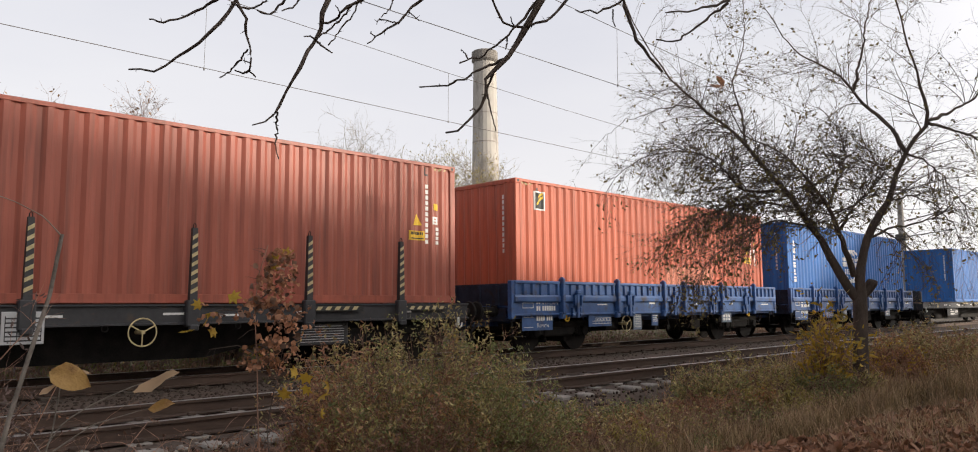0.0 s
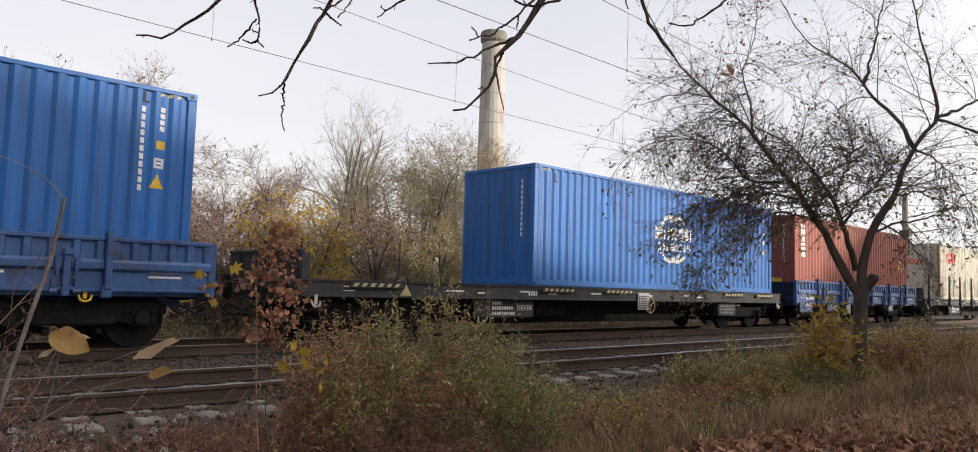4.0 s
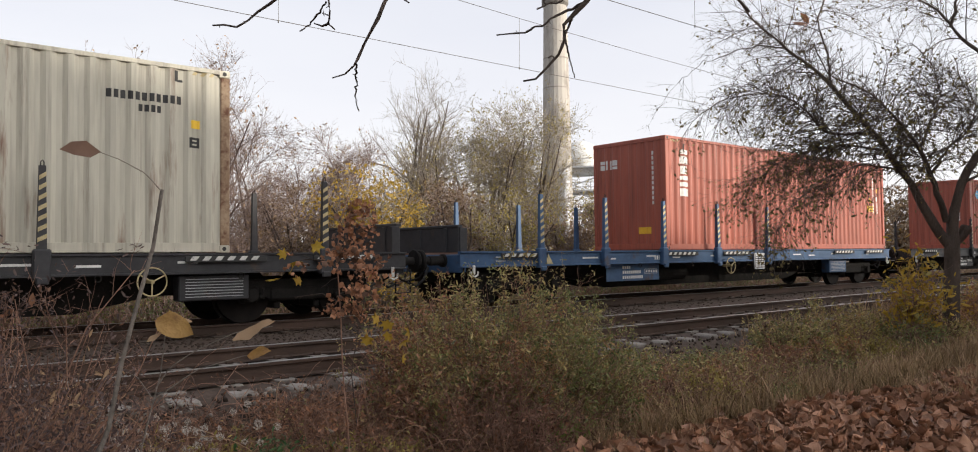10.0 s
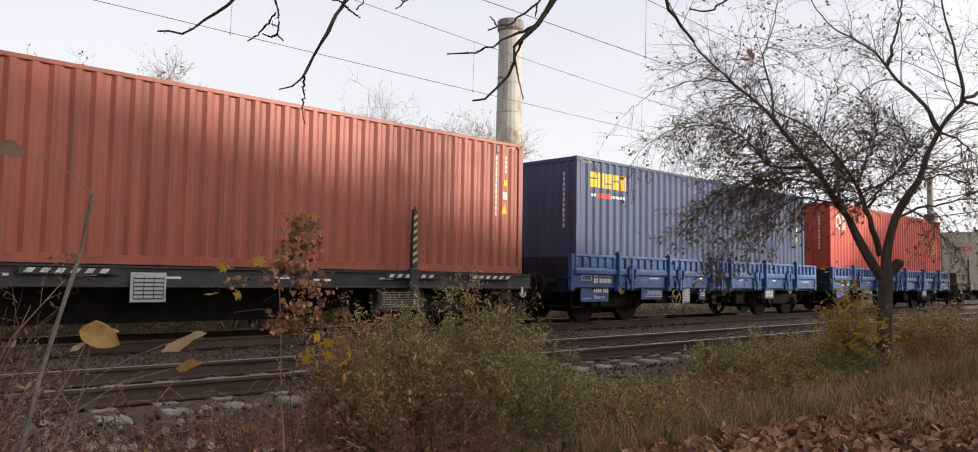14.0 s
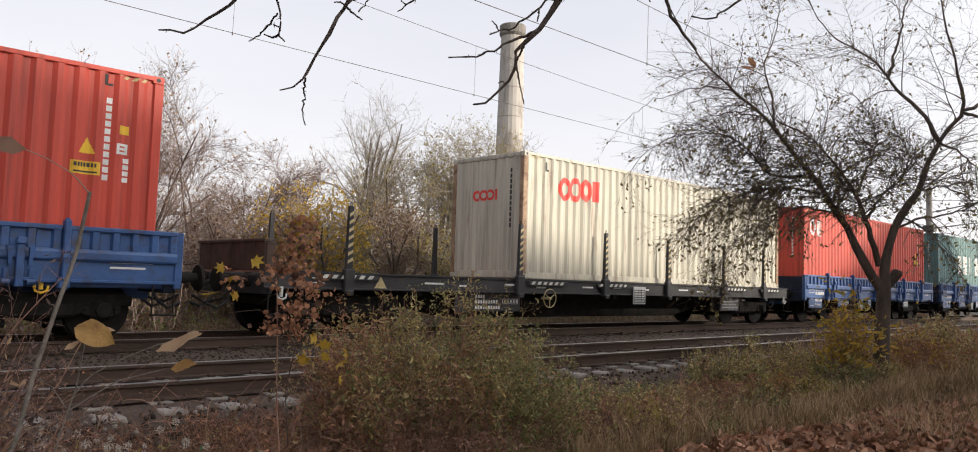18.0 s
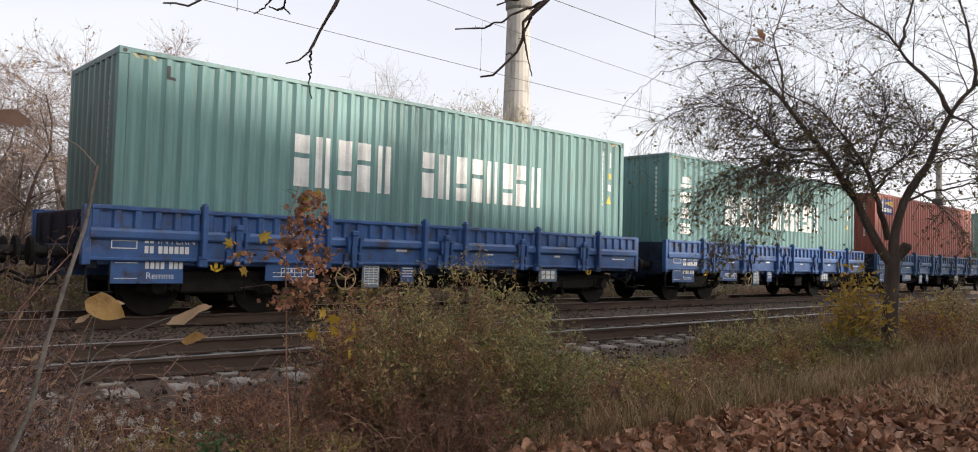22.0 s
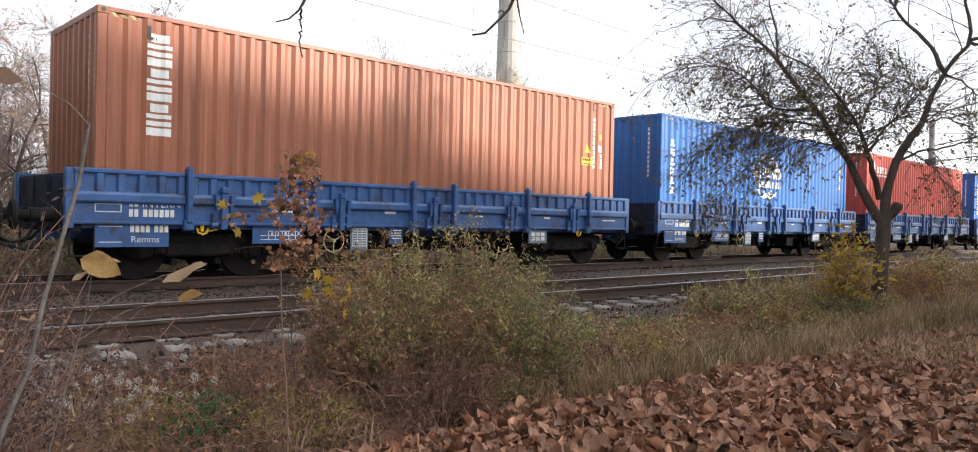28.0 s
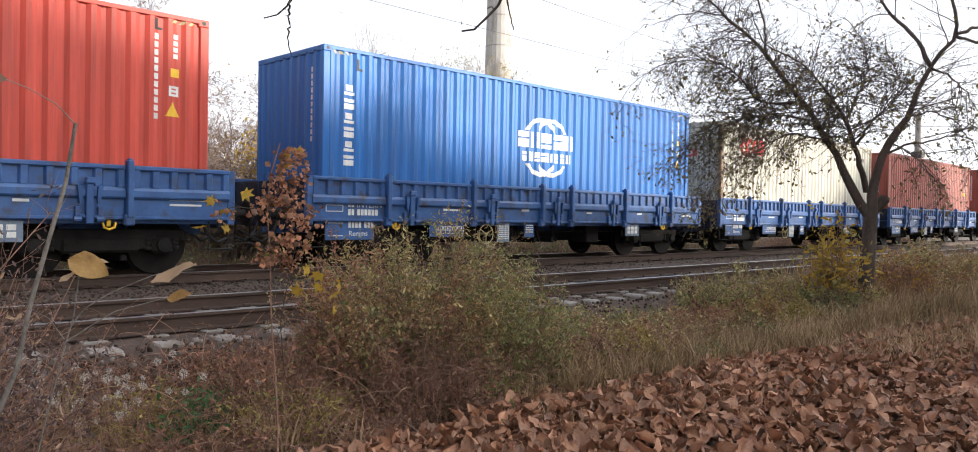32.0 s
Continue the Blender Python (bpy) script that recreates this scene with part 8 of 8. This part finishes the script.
def brambles():
    """Dry arching canes and dead stems between the leaves and the track."""
    rng = np.random.default_rng(91)
    n = 3600
    p0 = np.stack([rng.uniform(-0.5, 5.0, n), rng.uniform(4.3, 6.9, n), np.zeros(n)], -1)
    p0[:, 2] = [ground_z(a, b) for a, b in p0[:, :2]]
    d = np.stack([rng.normal(0, 0.6, n), rng.normal(0, 0.6, n), rng.uniform(0.5, 1.3, n)], -1)
    L = rng.uniform(0.25, 0.95, n)
    pts = [p0]
    for i in range(7):
        d = d / np.linalg.norm(d, axis=1, keepdims=True) + np.array([0, 0, -0.30]) + rng.normal(0, 0.12, d.shape)
        pts.append(pts[-1] + d / np.linalg.norm(d, axis=1, keepdims=True) * (L / 7)[:, None])
    pl = np.stack(pts, 1)
    gz = np.array([[ground_z(*q[:2]) for q in row[::7]] for row in pl])
    pl[:, :, 2] = np.maximum(pl[:, :, 2], gz.min(1)[:, None] + 0.01)
    rd = np.linspace(0.0042, 0.0016, 8)[None] * rng.uniform(0.6, 1.4, (n, 1))
    s1 = sprout(rng, pl, rd, 9000, 0.16, t0=0.1, angle=0.9, lift=0.05, k=4, rmin=0.0011)
    b = tagged(new("brambles"), "tangle of dry russet brambles between the leaves and the track", "brambles", kind="stuff")
    part("cane_mass", bundle("canes", [(pl, rd, 3), (s1[0], s1[1], 3)]), M["bramble"], b)
    part("foliage", leaves_on(rng, s1[0], 5200, 0.036, "leaves"), M["weedleaf"], b)
    part("foliage", leaves_on(rng, s1[0], 5200, 0.034, "leaves", wide=0.7), M["deadleaf"], b)
    # long pale arching canes
    nl = 240
    c0 = np.stack([rng.uniform(0.4, 5.2, nl), rng.uniform(4.5, 6.3, nl), np.zeros(nl)], -1)
    c0[:, 2] = [ground_z(a, c) for a, c in c0[:, :2]]
    dd = np.stack([rng.normal(0, 0.7, nl), rng.normal(0, 0.5, nl), rng.uniform(0.7, 1.4, nl)], -1)
    cl = rng.uniform(0.5, 1.25, nl)
    cp = [c0]
    for i in range(9):
        dd = dd / np.linalg.norm(dd, axis=1, keepdims=True) + np.array([0, 0, -0.24]) + rng.normal(0, 0.06, dd.shape)
        cp.append(cp[-1] + dd / np.linalg.norm(dd, axis=1, keepdims=True) * (cl / 9)[:, None])
    cp = np.stack(cp, 1)
    cp[:, :, 2] = np.maximum(cp[:, :, 2], c0[:, None, 2] + 0.02)
    part("cane_mass", bundle("canes", [(cp, np.linspace(0.0045, 0.0018, 10)[None] * np.ones((nl, 1)), 4)]), M["drygrass"], b, "pale arching canes")
    # pale seed heads
    m = 130
    q = np.stack([rng.normal(1.35, 0.55, m), rng.normal(5.55, 0.45, m), np.zeros(m)], -1)
    q[:, 2] = [ground_z(a, c) + rng.uniform(0.30, 0.62) for a, c in q[:, :2]]
    stalk = np.stack([q - np.array([0, 0, 0.45]) + rng.normal(0, 0.05, q.shape), q - np.array([0, 0, 0.2]) + rng.normal(0, 0.02, q.shape), q], 1)
    part("stem_mass", bundle("stems", [(stalk, np.full((m, 3), 0.0022), 3)]), M["bramble"], b)
    ball = rng.normal(size=(m * 70, 3))
    ball *= (rng.uniform(0.5, 1.0, m * 70) / np.linalg.norm(ball, axis=1))[:, None]
    q = np.repeat(q, 70, 0) + ball * np.repeat(rng.uniform(0.016, 0.036, m), 70)[:, None]
    part("seed_heads", scatter("seed_heads", LEAF_V, LEAF_F, poses(turns(rng, len(q)), q, 0.012)), M["fluff"], b, "pale fluffy seed heads")
    return b


brambles()


def grass(name, n, x0, x1, y0, y1, h, mat, seed, label, wave=0.5):
    rng = np.random.default_rng(seed)
    tuft = max(1, n // 14)
    cx, cy = rng.uniform(x0, x1, tuft), rng.uniform(y0, y1, tuft)
    i = rng.integers(0, tuft, n)
    x, y = cx[i] + rng.normal(0, 0.06, n), cy[i] + rng.normal(0, 0.06, n)
    tz = np.array([ground_z(a, b) for a, b in zip(cx, cy)])
    z = tz[i] - 0.02
    hh = h * rng.uniform(0.45, 1.25, n) * rng.uniform(0.6, 1.15, tuft)[i]
    a = rng.uniform(0, 2 * np.pi, n)
    bend = rng.uniform(0.1, wave, n) * hh
    w = rng.uniform(0.0028, 0.0060, n) * (1 + 0.03 * x.clip(0))
    ca, sa = np.cos(a), np.sin(a)
    lv = []
    for u, ww in ((0, 1.0), (0.45, 0.8), (0.8, 0.5), (1.0, 0.08)):
        ox, oy = ca * bend * u ** 2, sa * bend * u ** 2
        zz = z + hh * u * (1 - 0.25 * u * bend / hh)
        for s in (-1, 1):
            lv.append(np.stack([x + ox - sa * w * ww * s, y + oy + ca * w * ww * s, zz], -1))
    v = np.stack(lv, 1).reshape(-1, 3)
    f = (np.array([(0, 1, 3, 2), (2, 3, 5, 4), (4, 5, 7, 6)])[None] + (np.arange(n) * 8)[:, None, None]).reshape(-1, 4)
    me = bpy.data.meshes.new(name)
    me.vertices.add(len(v))
    me.vertices.foreach_set("co", v.reshape(-1))
    me.loops.add(f.size)
    me.loops.foreach_set("vertex_index", f.reshape(-1).astype(np.int32))
    me.polygons.add(len(f))
    me.polygons.foreach_set("loop_start", (np.arange(len(f)) * 4).astype(np.int32))
    me.update()
    me.validate()
    return tagged(part(name, me, M[mat], None), label, "grass", kind="stuff")


grass("dry_grass", 12000, 4.6, 15, 4.2, 6.5, 0.38, "drygrass", 101, "tall dry straw-coloured grass on the verge", 0.8)
grass("verge_grass", 17000, 4.4, 15, 4.1, 6.5, 0.32, "greengrass", 102, "matted olive autumn grass on the verge", 0.9)
grass("dry_grass", 5000, 8.5, 18, 2.2, 4.7, 0.28, "drygrass", 108, "thin dry grass among the fallen leaves", 0.9)
grass("verge_grass", 6000, 8.5, 18, 2.4, 4.7, 0.24, "greengrass", 109, "short olive grass among the fallen leaves", 0.9)
grass("dry_grass", 1500, 4.0, 9.0, 3.3, 4.5, 0.2, "drygrass", 110, "stray dry grass at the edge of the leaves", 0.9)
grass("dry_grass", 9000, 14, 30, 2.0, 7.2, 0.6, "drygrass", 103, "dry grass far along the verge", 0.8)
grass("verge_grass", 9000, 14, 30, 2.0, 7.2, 0.5, "greengrass", 104, "olive grass far along the verge", 0.8)
grass("dry_grass", 2600, -0.2, 4.8, 4.3, 6.4, 0.3, "drygrass", 105, "thin dry grass among the brambles", 0.9)
grass("track_weeds", 2500, 11, 30, 6.2, 7.2, 0.36, "drygrass", 106, "dry weeds at the foot of the ballast", 0.7)
grass("back_grass", 9000, 6, 60, 16.2, 21, 0.5, "drygrass", 107, "dry grass behind the tracks", 0.7)


def litter():
    rng = np.random.default_rng(111)
    gx, gy = np.meshgrid(np.linspace(-0.5, 0.5, 5), np.linspace(0, 1, 6))
    wd = np.array([0.30, 0.86, 1.0, 0.88, 0.60, 0.06])
    fs = [(r * 5 + c, r * 5 + c + 1, (r + 1) * 5 + c + 1, (r + 1) * 5 + c) for r in range(5) for c in range(4)]
    shapes = []
    for curl, roll in ((1.2, 0.7), (0.5, 1.5), (-0.9, 0.9), (0.3, 0.6), (1.9, 0.4), (0.7, -1.1), (-0.5, 1.9), (1.3, 1.3), (0.3, -0.7), (1.0, 1.0)):
        w = wd * rng.uniform(0.82, 1.12, 6)
        x = gx * rng.uniform(0.55, 0.85) * w[:, None] + 0.10 * rng.normal() * np.sin(gy * 3)
        z = curl * (gy - 0.5) ** 2 * 0.6 + roll * (gx * w[:, None]) ** 2 * 1.1 + rng.normal(0, 0.035, gx.shape)
        shapes.append(np.stack([x, gy + rng.normal(0, 0.02, gx.shape), z], -1).reshape(-1, 3))
    group = tagged(new("leaf_litter"), "thick brown layer of large curled fallen leaves on the bank", "fallen leaves", kind="stuff")
    tot = 25000
    for k, sh in enumerate(shapes):
        n = tot // 10
        x = np.where(rng.uniform(size=n) < 0.72, rng.uniform(0.6, 9.0, n), rng.uniform(8.0, 17.0, n))
        edge = np.interp(x, [0, 2.5, 3.5, 4.9, 7.5, 10.9, 19], [3.6, 4.35, 4.15, 4.18, 4.0, 3.75, 2.9]) + 0.10 * np.sin(x * 1.9) + 0.08 * np.sin(x * 4.3 + 1)
        y = edge - np.where(rng.uniform(size=n) < 0.55, np.abs(rng.normal(0, 0.9, n)) * rng.uniform(0.2, 1.6, n), rng.uniform(0.2, 3.6, n))
        y = y + (rng.uniform(size=n) < 0.035) * rng.uniform(0, 0.9, n)
        m = (y > 0.2) & (x * x + y * y > 1.0)
        x, y = x[m], y[m]
        z = np.array([ground_z(a, b) for a, b in zip(x, y)]) + rng.uniform(0.0, 0.075, len(x))
        s = rng.uniform(0.05, 0.15, len(x))
        part("foliage", scatter("leaves", sh, fs, poses(turns(rng, len(x), 1.05), np.stack([x, y, z], -1), s)), M["litter"], group)
    return group


litter()


# ---- saplings and twigs close to the camera ----
MAPLE_V = np.array([(0, 0.0, 0)] + [((0.62 if i % 2 == 0 else 0.30) * math.sin(radians(-140 + i * 28)), 0.42 + (0.62 if i % 2 == 0 else 0.30) * math.cos(radians(-140 + i * 28)), 0.07 * (-1) ** i) for i in range(11)])
MAPLE_F = [(0, i + 1, i) for i in range(1, 11)]


CRUMPLE_V = np.array([(0, 0, 0), (-0.35, 0.25, 0.18), (-0.42, 0.62, -0.10), (-0.12, 0.95, 0.22), (0.20, 1.0, -0.05), (0.45, 0.62, 0.24), (0.33, 0.22, -0.12), (0.02, 0.5, -0.16)])
CRUMPLE_F = [(0, 7, 1), (1, 7, 2), (2, 7, 3), (3, 7, 4), (4, 7, 5), (5, 7, 6), (6, 7, 0)]


def sapling():
    rng = np.random.default_rng(121)
    x, y = 2.2, 4.05
    gz = ground_z(x, y)
    t = tagged(new("sapling"), "thin young tree with drooping withered brown and yellow leaves", "sapling")
    t.location = (x, y, gz)
    o = np.array([x, y, gz])
    stem = limbs_of([[(2.30, 4.10, gz - 0.1), (2.26, 4.07, -0.15), (2.23, 4.03, 0.12), (2.20, 4.05, 0.41), (2.19, 4.04, 0.73), (2.17, 4.05, 1.09), (2.19, 4.04, 1.30), (2.23, 4.02, 1.43)],
                     [(2.2, 4.04, 0.98), (2.12, 4.1, 1.05), (2.02, 4.16, 1.06), (1.93, 4.2, 1.02)], [(2.18, 4.04, 1.1), (2.27, 3.99, 1.2), (2.33, 3.96, 1.24)],
                     [(2.2, 4.04, 0.80), (2.10, 4.1, 0.86), (1.98, 4.2, 0.84)], [(2.2, 4.04, 0.7), (2.28, 4.0, 0.80), (2.36, 3.96, 0.82)],
                     [(2.28, 4.02, 0.1), (2.24, 4.01, 0.41), (2.29, 3.98, 0.73), (2.32, 3.97, 0.88)]],
                    [(0.0055, 0.003), (0.004, 0.002), (0.004, 0.002), (0.004, 0.002), (0.004, 0.002), (0.003, 0.002)], 12)
    part("stem", bundle("stem", [(stem[0][:1] - o + rng.normal(0, 0.004, stem[0][:1].shape), stem[1][:1], 8)]), M["bramble"], t)
    s1 = sprout(rng, stem[0][:, 3:], stem[1][:, 3:], 46, 0.13, t0=0.3, angle=1.0, lift=-0.1, k=4, droop=0.2, rmin=0.0013)
    part("branchwork", bundle("branches", [(stem[0][1:] - o, stem[1][1:], 5), (s1[0] - o, s1[1], 4)]), M["twig"], t)
    nc = 44
    zc = rng.uniform(0.72, 1.38, nc)
    wide = 0.045 + 0.090 * np.exp(-((zc - 0.98) / 0.22) ** 2)
    hub = np.stack([2.25 + rng.normal(0, 1, nc) * wide * 0.9, 4.00 + rng.normal(0, 1, nc) * wide * 0.9, zc], -1)
    p = np.repeat(hub, 10, 0) + rng.normal(0, 0.026, (nc * 10, 3))
    nl = len(p)
    part("withered_leaves", scatter("withered_leaves", CRUMPLE_V, CRUMPLE_F, poses(turns(rng, nl), p - o, rng.uniform(0.016, 0.044, nl))), M["sapleaf"], t, "crumpled russet leaves")
    p = p[::5] + rng.normal(0, 0.03, p[::5].shape)
    part("withered_leaves", scatter("withered_leaves", CRUMPLE_V, CRUMPLE_F, poses(turns(rng, len(p)), p - o, rng.uniform(0.022, 0.05, len(p)))), M["weedleaf"], t, "dark crumpled leaves")
    q = np.array([(1.95, 4.18, 1.0), (1.93, 4.2, 1.08), (2.05, 4.12, 1.12), (2.3, 3.98, 1.38), (2.24, 4.02, 1.3), (1.88, 4.2, 0.95), (2.34, 3.97, 0.6), (2.42, 3.93, 0.62), (2.5, 3.9, 0.55), (2.45, 3.9, 0.66), (2.56, 3.88, 0.60), (2.0, 4.14, 1.04), (1.97, 4.17, 0.93), (2.28, 4.0, 1.34), (2.52, 3.9, 0.48), (2.36, 3.96, 0.70)])
    part("yellow_leaves", scatter("yellow_leaves", MAPLE_V, MAPLE_F, poses(turns(rng, len(q)), q - o, rng.uniform(0.06, 0.09, len(q)))), M["yellowleaf"], t, "last yellow lobed leaves")
    return t


sapling()


def near_twigs():
    rng = np.random.default_rng(131)
    gz = ground_z(0.3, 2.0)
    t = tagged(new("bare_twig"), "leaning bare grey stick with one hanging dry leaf", "twig")
    t.location = (0.3, 2.0, gz)
    o = np.array([0.3, 2.0, gz])
    st = limbs_of([[(0.30, 1.99, gz - 0.05), (0.36, 1.97, 0.42), (0.42, 1.95, 0.62), (0.45, 1.93, 0.73), (0.48, 1.92, 0.92), (0.50, 1.91, 1.00), (0.52, 1.90, 1.07), (0.54, 1.90, 1.14), (0.54, 1.88, 1.23)]], [(0.0085, 0.0042)], 14)
    part("stick", bundle("stick", [(st[0] - o + np.concatenate([np.zeros((1, 1, 3)), rng.normal(0, 0.003, (1, 13, 3))], 1), st[1], 8)]), M["stickbark"], t)
    pet = limbs_of([[(0.54, 1.88, 1.225), (0.50, 1.87, 1.265), (0.44, 1.85, 1.29), (0.40, 1.86, 1.305)]], [(0.0016, 0.001)], 9)
    part("leaf_stalk", bundle("leaf_stalk", [(pet[0] - o, pet[1], 5)]), M["greytwig"], t)
    part("dry_leaf", scatter("dry_leaf", LEAF_V, LEAF_F, [np.array(Matrix.Translation(Vector((0.405, 1.86, 1.305)) - Vector(o)) @ pose(0, 0, 0, 0, -62, 100) @ Matrix.Scale(0.085, 4))]), M["weedleaf"], t, "curled olive-brown leaf")

    gz = ground_z(0.5, 2.05)
    s = tagged(new("leafy_shoot"), "thin branching shoot with a few large yellow leaves", "shoot")
    s.location = (0.5, 2.05, gz)
    o = np.array([0.5, 2.05, gz])
    ln = limbs_of([[(0.46, 2.05, gz - 0.05), (0.51, 2.04, 0.47), (0.55, 2.03, 0.64), (0.56, 2.02, 0.72), (0.58, 2.02, 0.78), (0.59, 2.01, 0.83), (0.59, 2.01, 0.89)],
                   [(0.57, 2.02, 0.75), (0.60, 2.01, 0.80), (0.66, 1.99, 0.84), (0.75, 1.96, 0.88), (0.83, 1.92, 0.892)],
                   [(0.56, 2.02, 0.72), (0.66, 1.99, 0.79), (0.77, 1.95, 0.82), (0.80, 1.93, 0.825)], [(0.56, 2.02, 0.73), (0.53, 2.03, 0.78), (0.5, 2.03, 0.8)]],
                  [(0.006, 0.002), (0.0025, 0.0014), (0.0025, 0.0014), (0.002, 0.001)], 14)
    part("shoot_mass", bundle("shoots", [(ln[0] - o, ln[1] * 0.75, 6)]), M["stickbark"], s)
    right = Vector((0.73, -0.68, 0.0))
    rows, cols = 9, 7
    u, v = np.linspace(0, 1, rows), np.linspace(-1, 1, cols)
    for k, ((x, y, z), slope, turn, size, wide, mat) in enumerate((((0.560, 1.985, 0.922), -22, 25, 0.100, 1.0, "olive_leaf"), ((0.540, 1.985, 0.868), 30, 50, 0.045, 1.0, "drygrass"),
                                                    ((0.725, 1.915, 0.862), 24, 50, 0.115, 0.75, "drygrass"), ((0.755, 1.905, 0.822), 14, 35, 0.062, 0.9, "olive_leaf"), ((0.60, 1.985, 0.905), 12, 60, 0.05, 0.9, "drygrass"))):
        half = 0.30 * wide * np.sin(np.pi * u ** 0.85) ** 0.75 * (1 + 0.04 * rng.normal(size=rows))
        half[-1] = 0.02
        half[0] = 0.03
        X = half[:, None] * v[None]
        Y = u[:, None] + 0.02 * rng.normal(size=(rows, cols)) + 0 * v
        Z = 0.10 * np.abs(v)[None] * half[:, None] * 3 + 0.05 * np.sin(u * 7 + k)[:, None] + 0.012 * rng.normal(size=(rows, cols))
        lv = np.stack([X, Y, Z], -1).reshape(-1, 3)
        lf = [(r * cols + c, r * cols + c + 1, (r + 1) * cols + c + 1, (r + 1) * cols + c) for r in range(rows - 1) for c in range(cols - 1)]
        along_ = (right * math.cos(radians(slope)) + Vector((0, 0, 1)) * math.sin(radians(slope))).normalized()
        face = Vector((-0.68, -0.73, 0.1)).normalized()
        across = along_.cross(face).normalized()
        across = (across * math.cos(radians(turn)) + face * math.sin(radians(turn))).normalized()
        m = Matrix((across, along_, across.cross(along_))).transposed().to_4x4()
        part("leaf", scatter("leaf", lv, lf, [np.array(Matrix.Translation(Vector((x, y, z)) - Vector(o)) @ m @ Matrix.Scale(size, 4))], True), M[mat], s, "large yellowed leaf" if mat == "olive_leaf" else "curled pale dry leaf")
    return s


near_twigs()


# ---- what moves ----
def motions():
    marks = [float(2 * i) for i in range(17)]
    for thing, x0, z in TRAIN:
        walk(thing, [(t, pose(x0 - run(t), TRACK_Y, z)) for t in marks])
    # every wheelset turns alike: one path for the leading and one for the trailing axle of a bogie
    step = 1 / 15
    first = {}
    for ws, off in WHEELS:
        if off not in first:
            walk(ws, [(i * step, pose(off, 0, 0.46, 0, -math.degrees(run(i * step) / 0.46), 0)) for i in range(481)])
            first[off] = ws
        else:
            ws.rotation_mode = "QUATERNION"
            src = first[off].animation_data
            ws.animation_data_create()
            ws.animation_data.action = src.action
            ws.animation_data.action_slot = src.action_slot


motions()
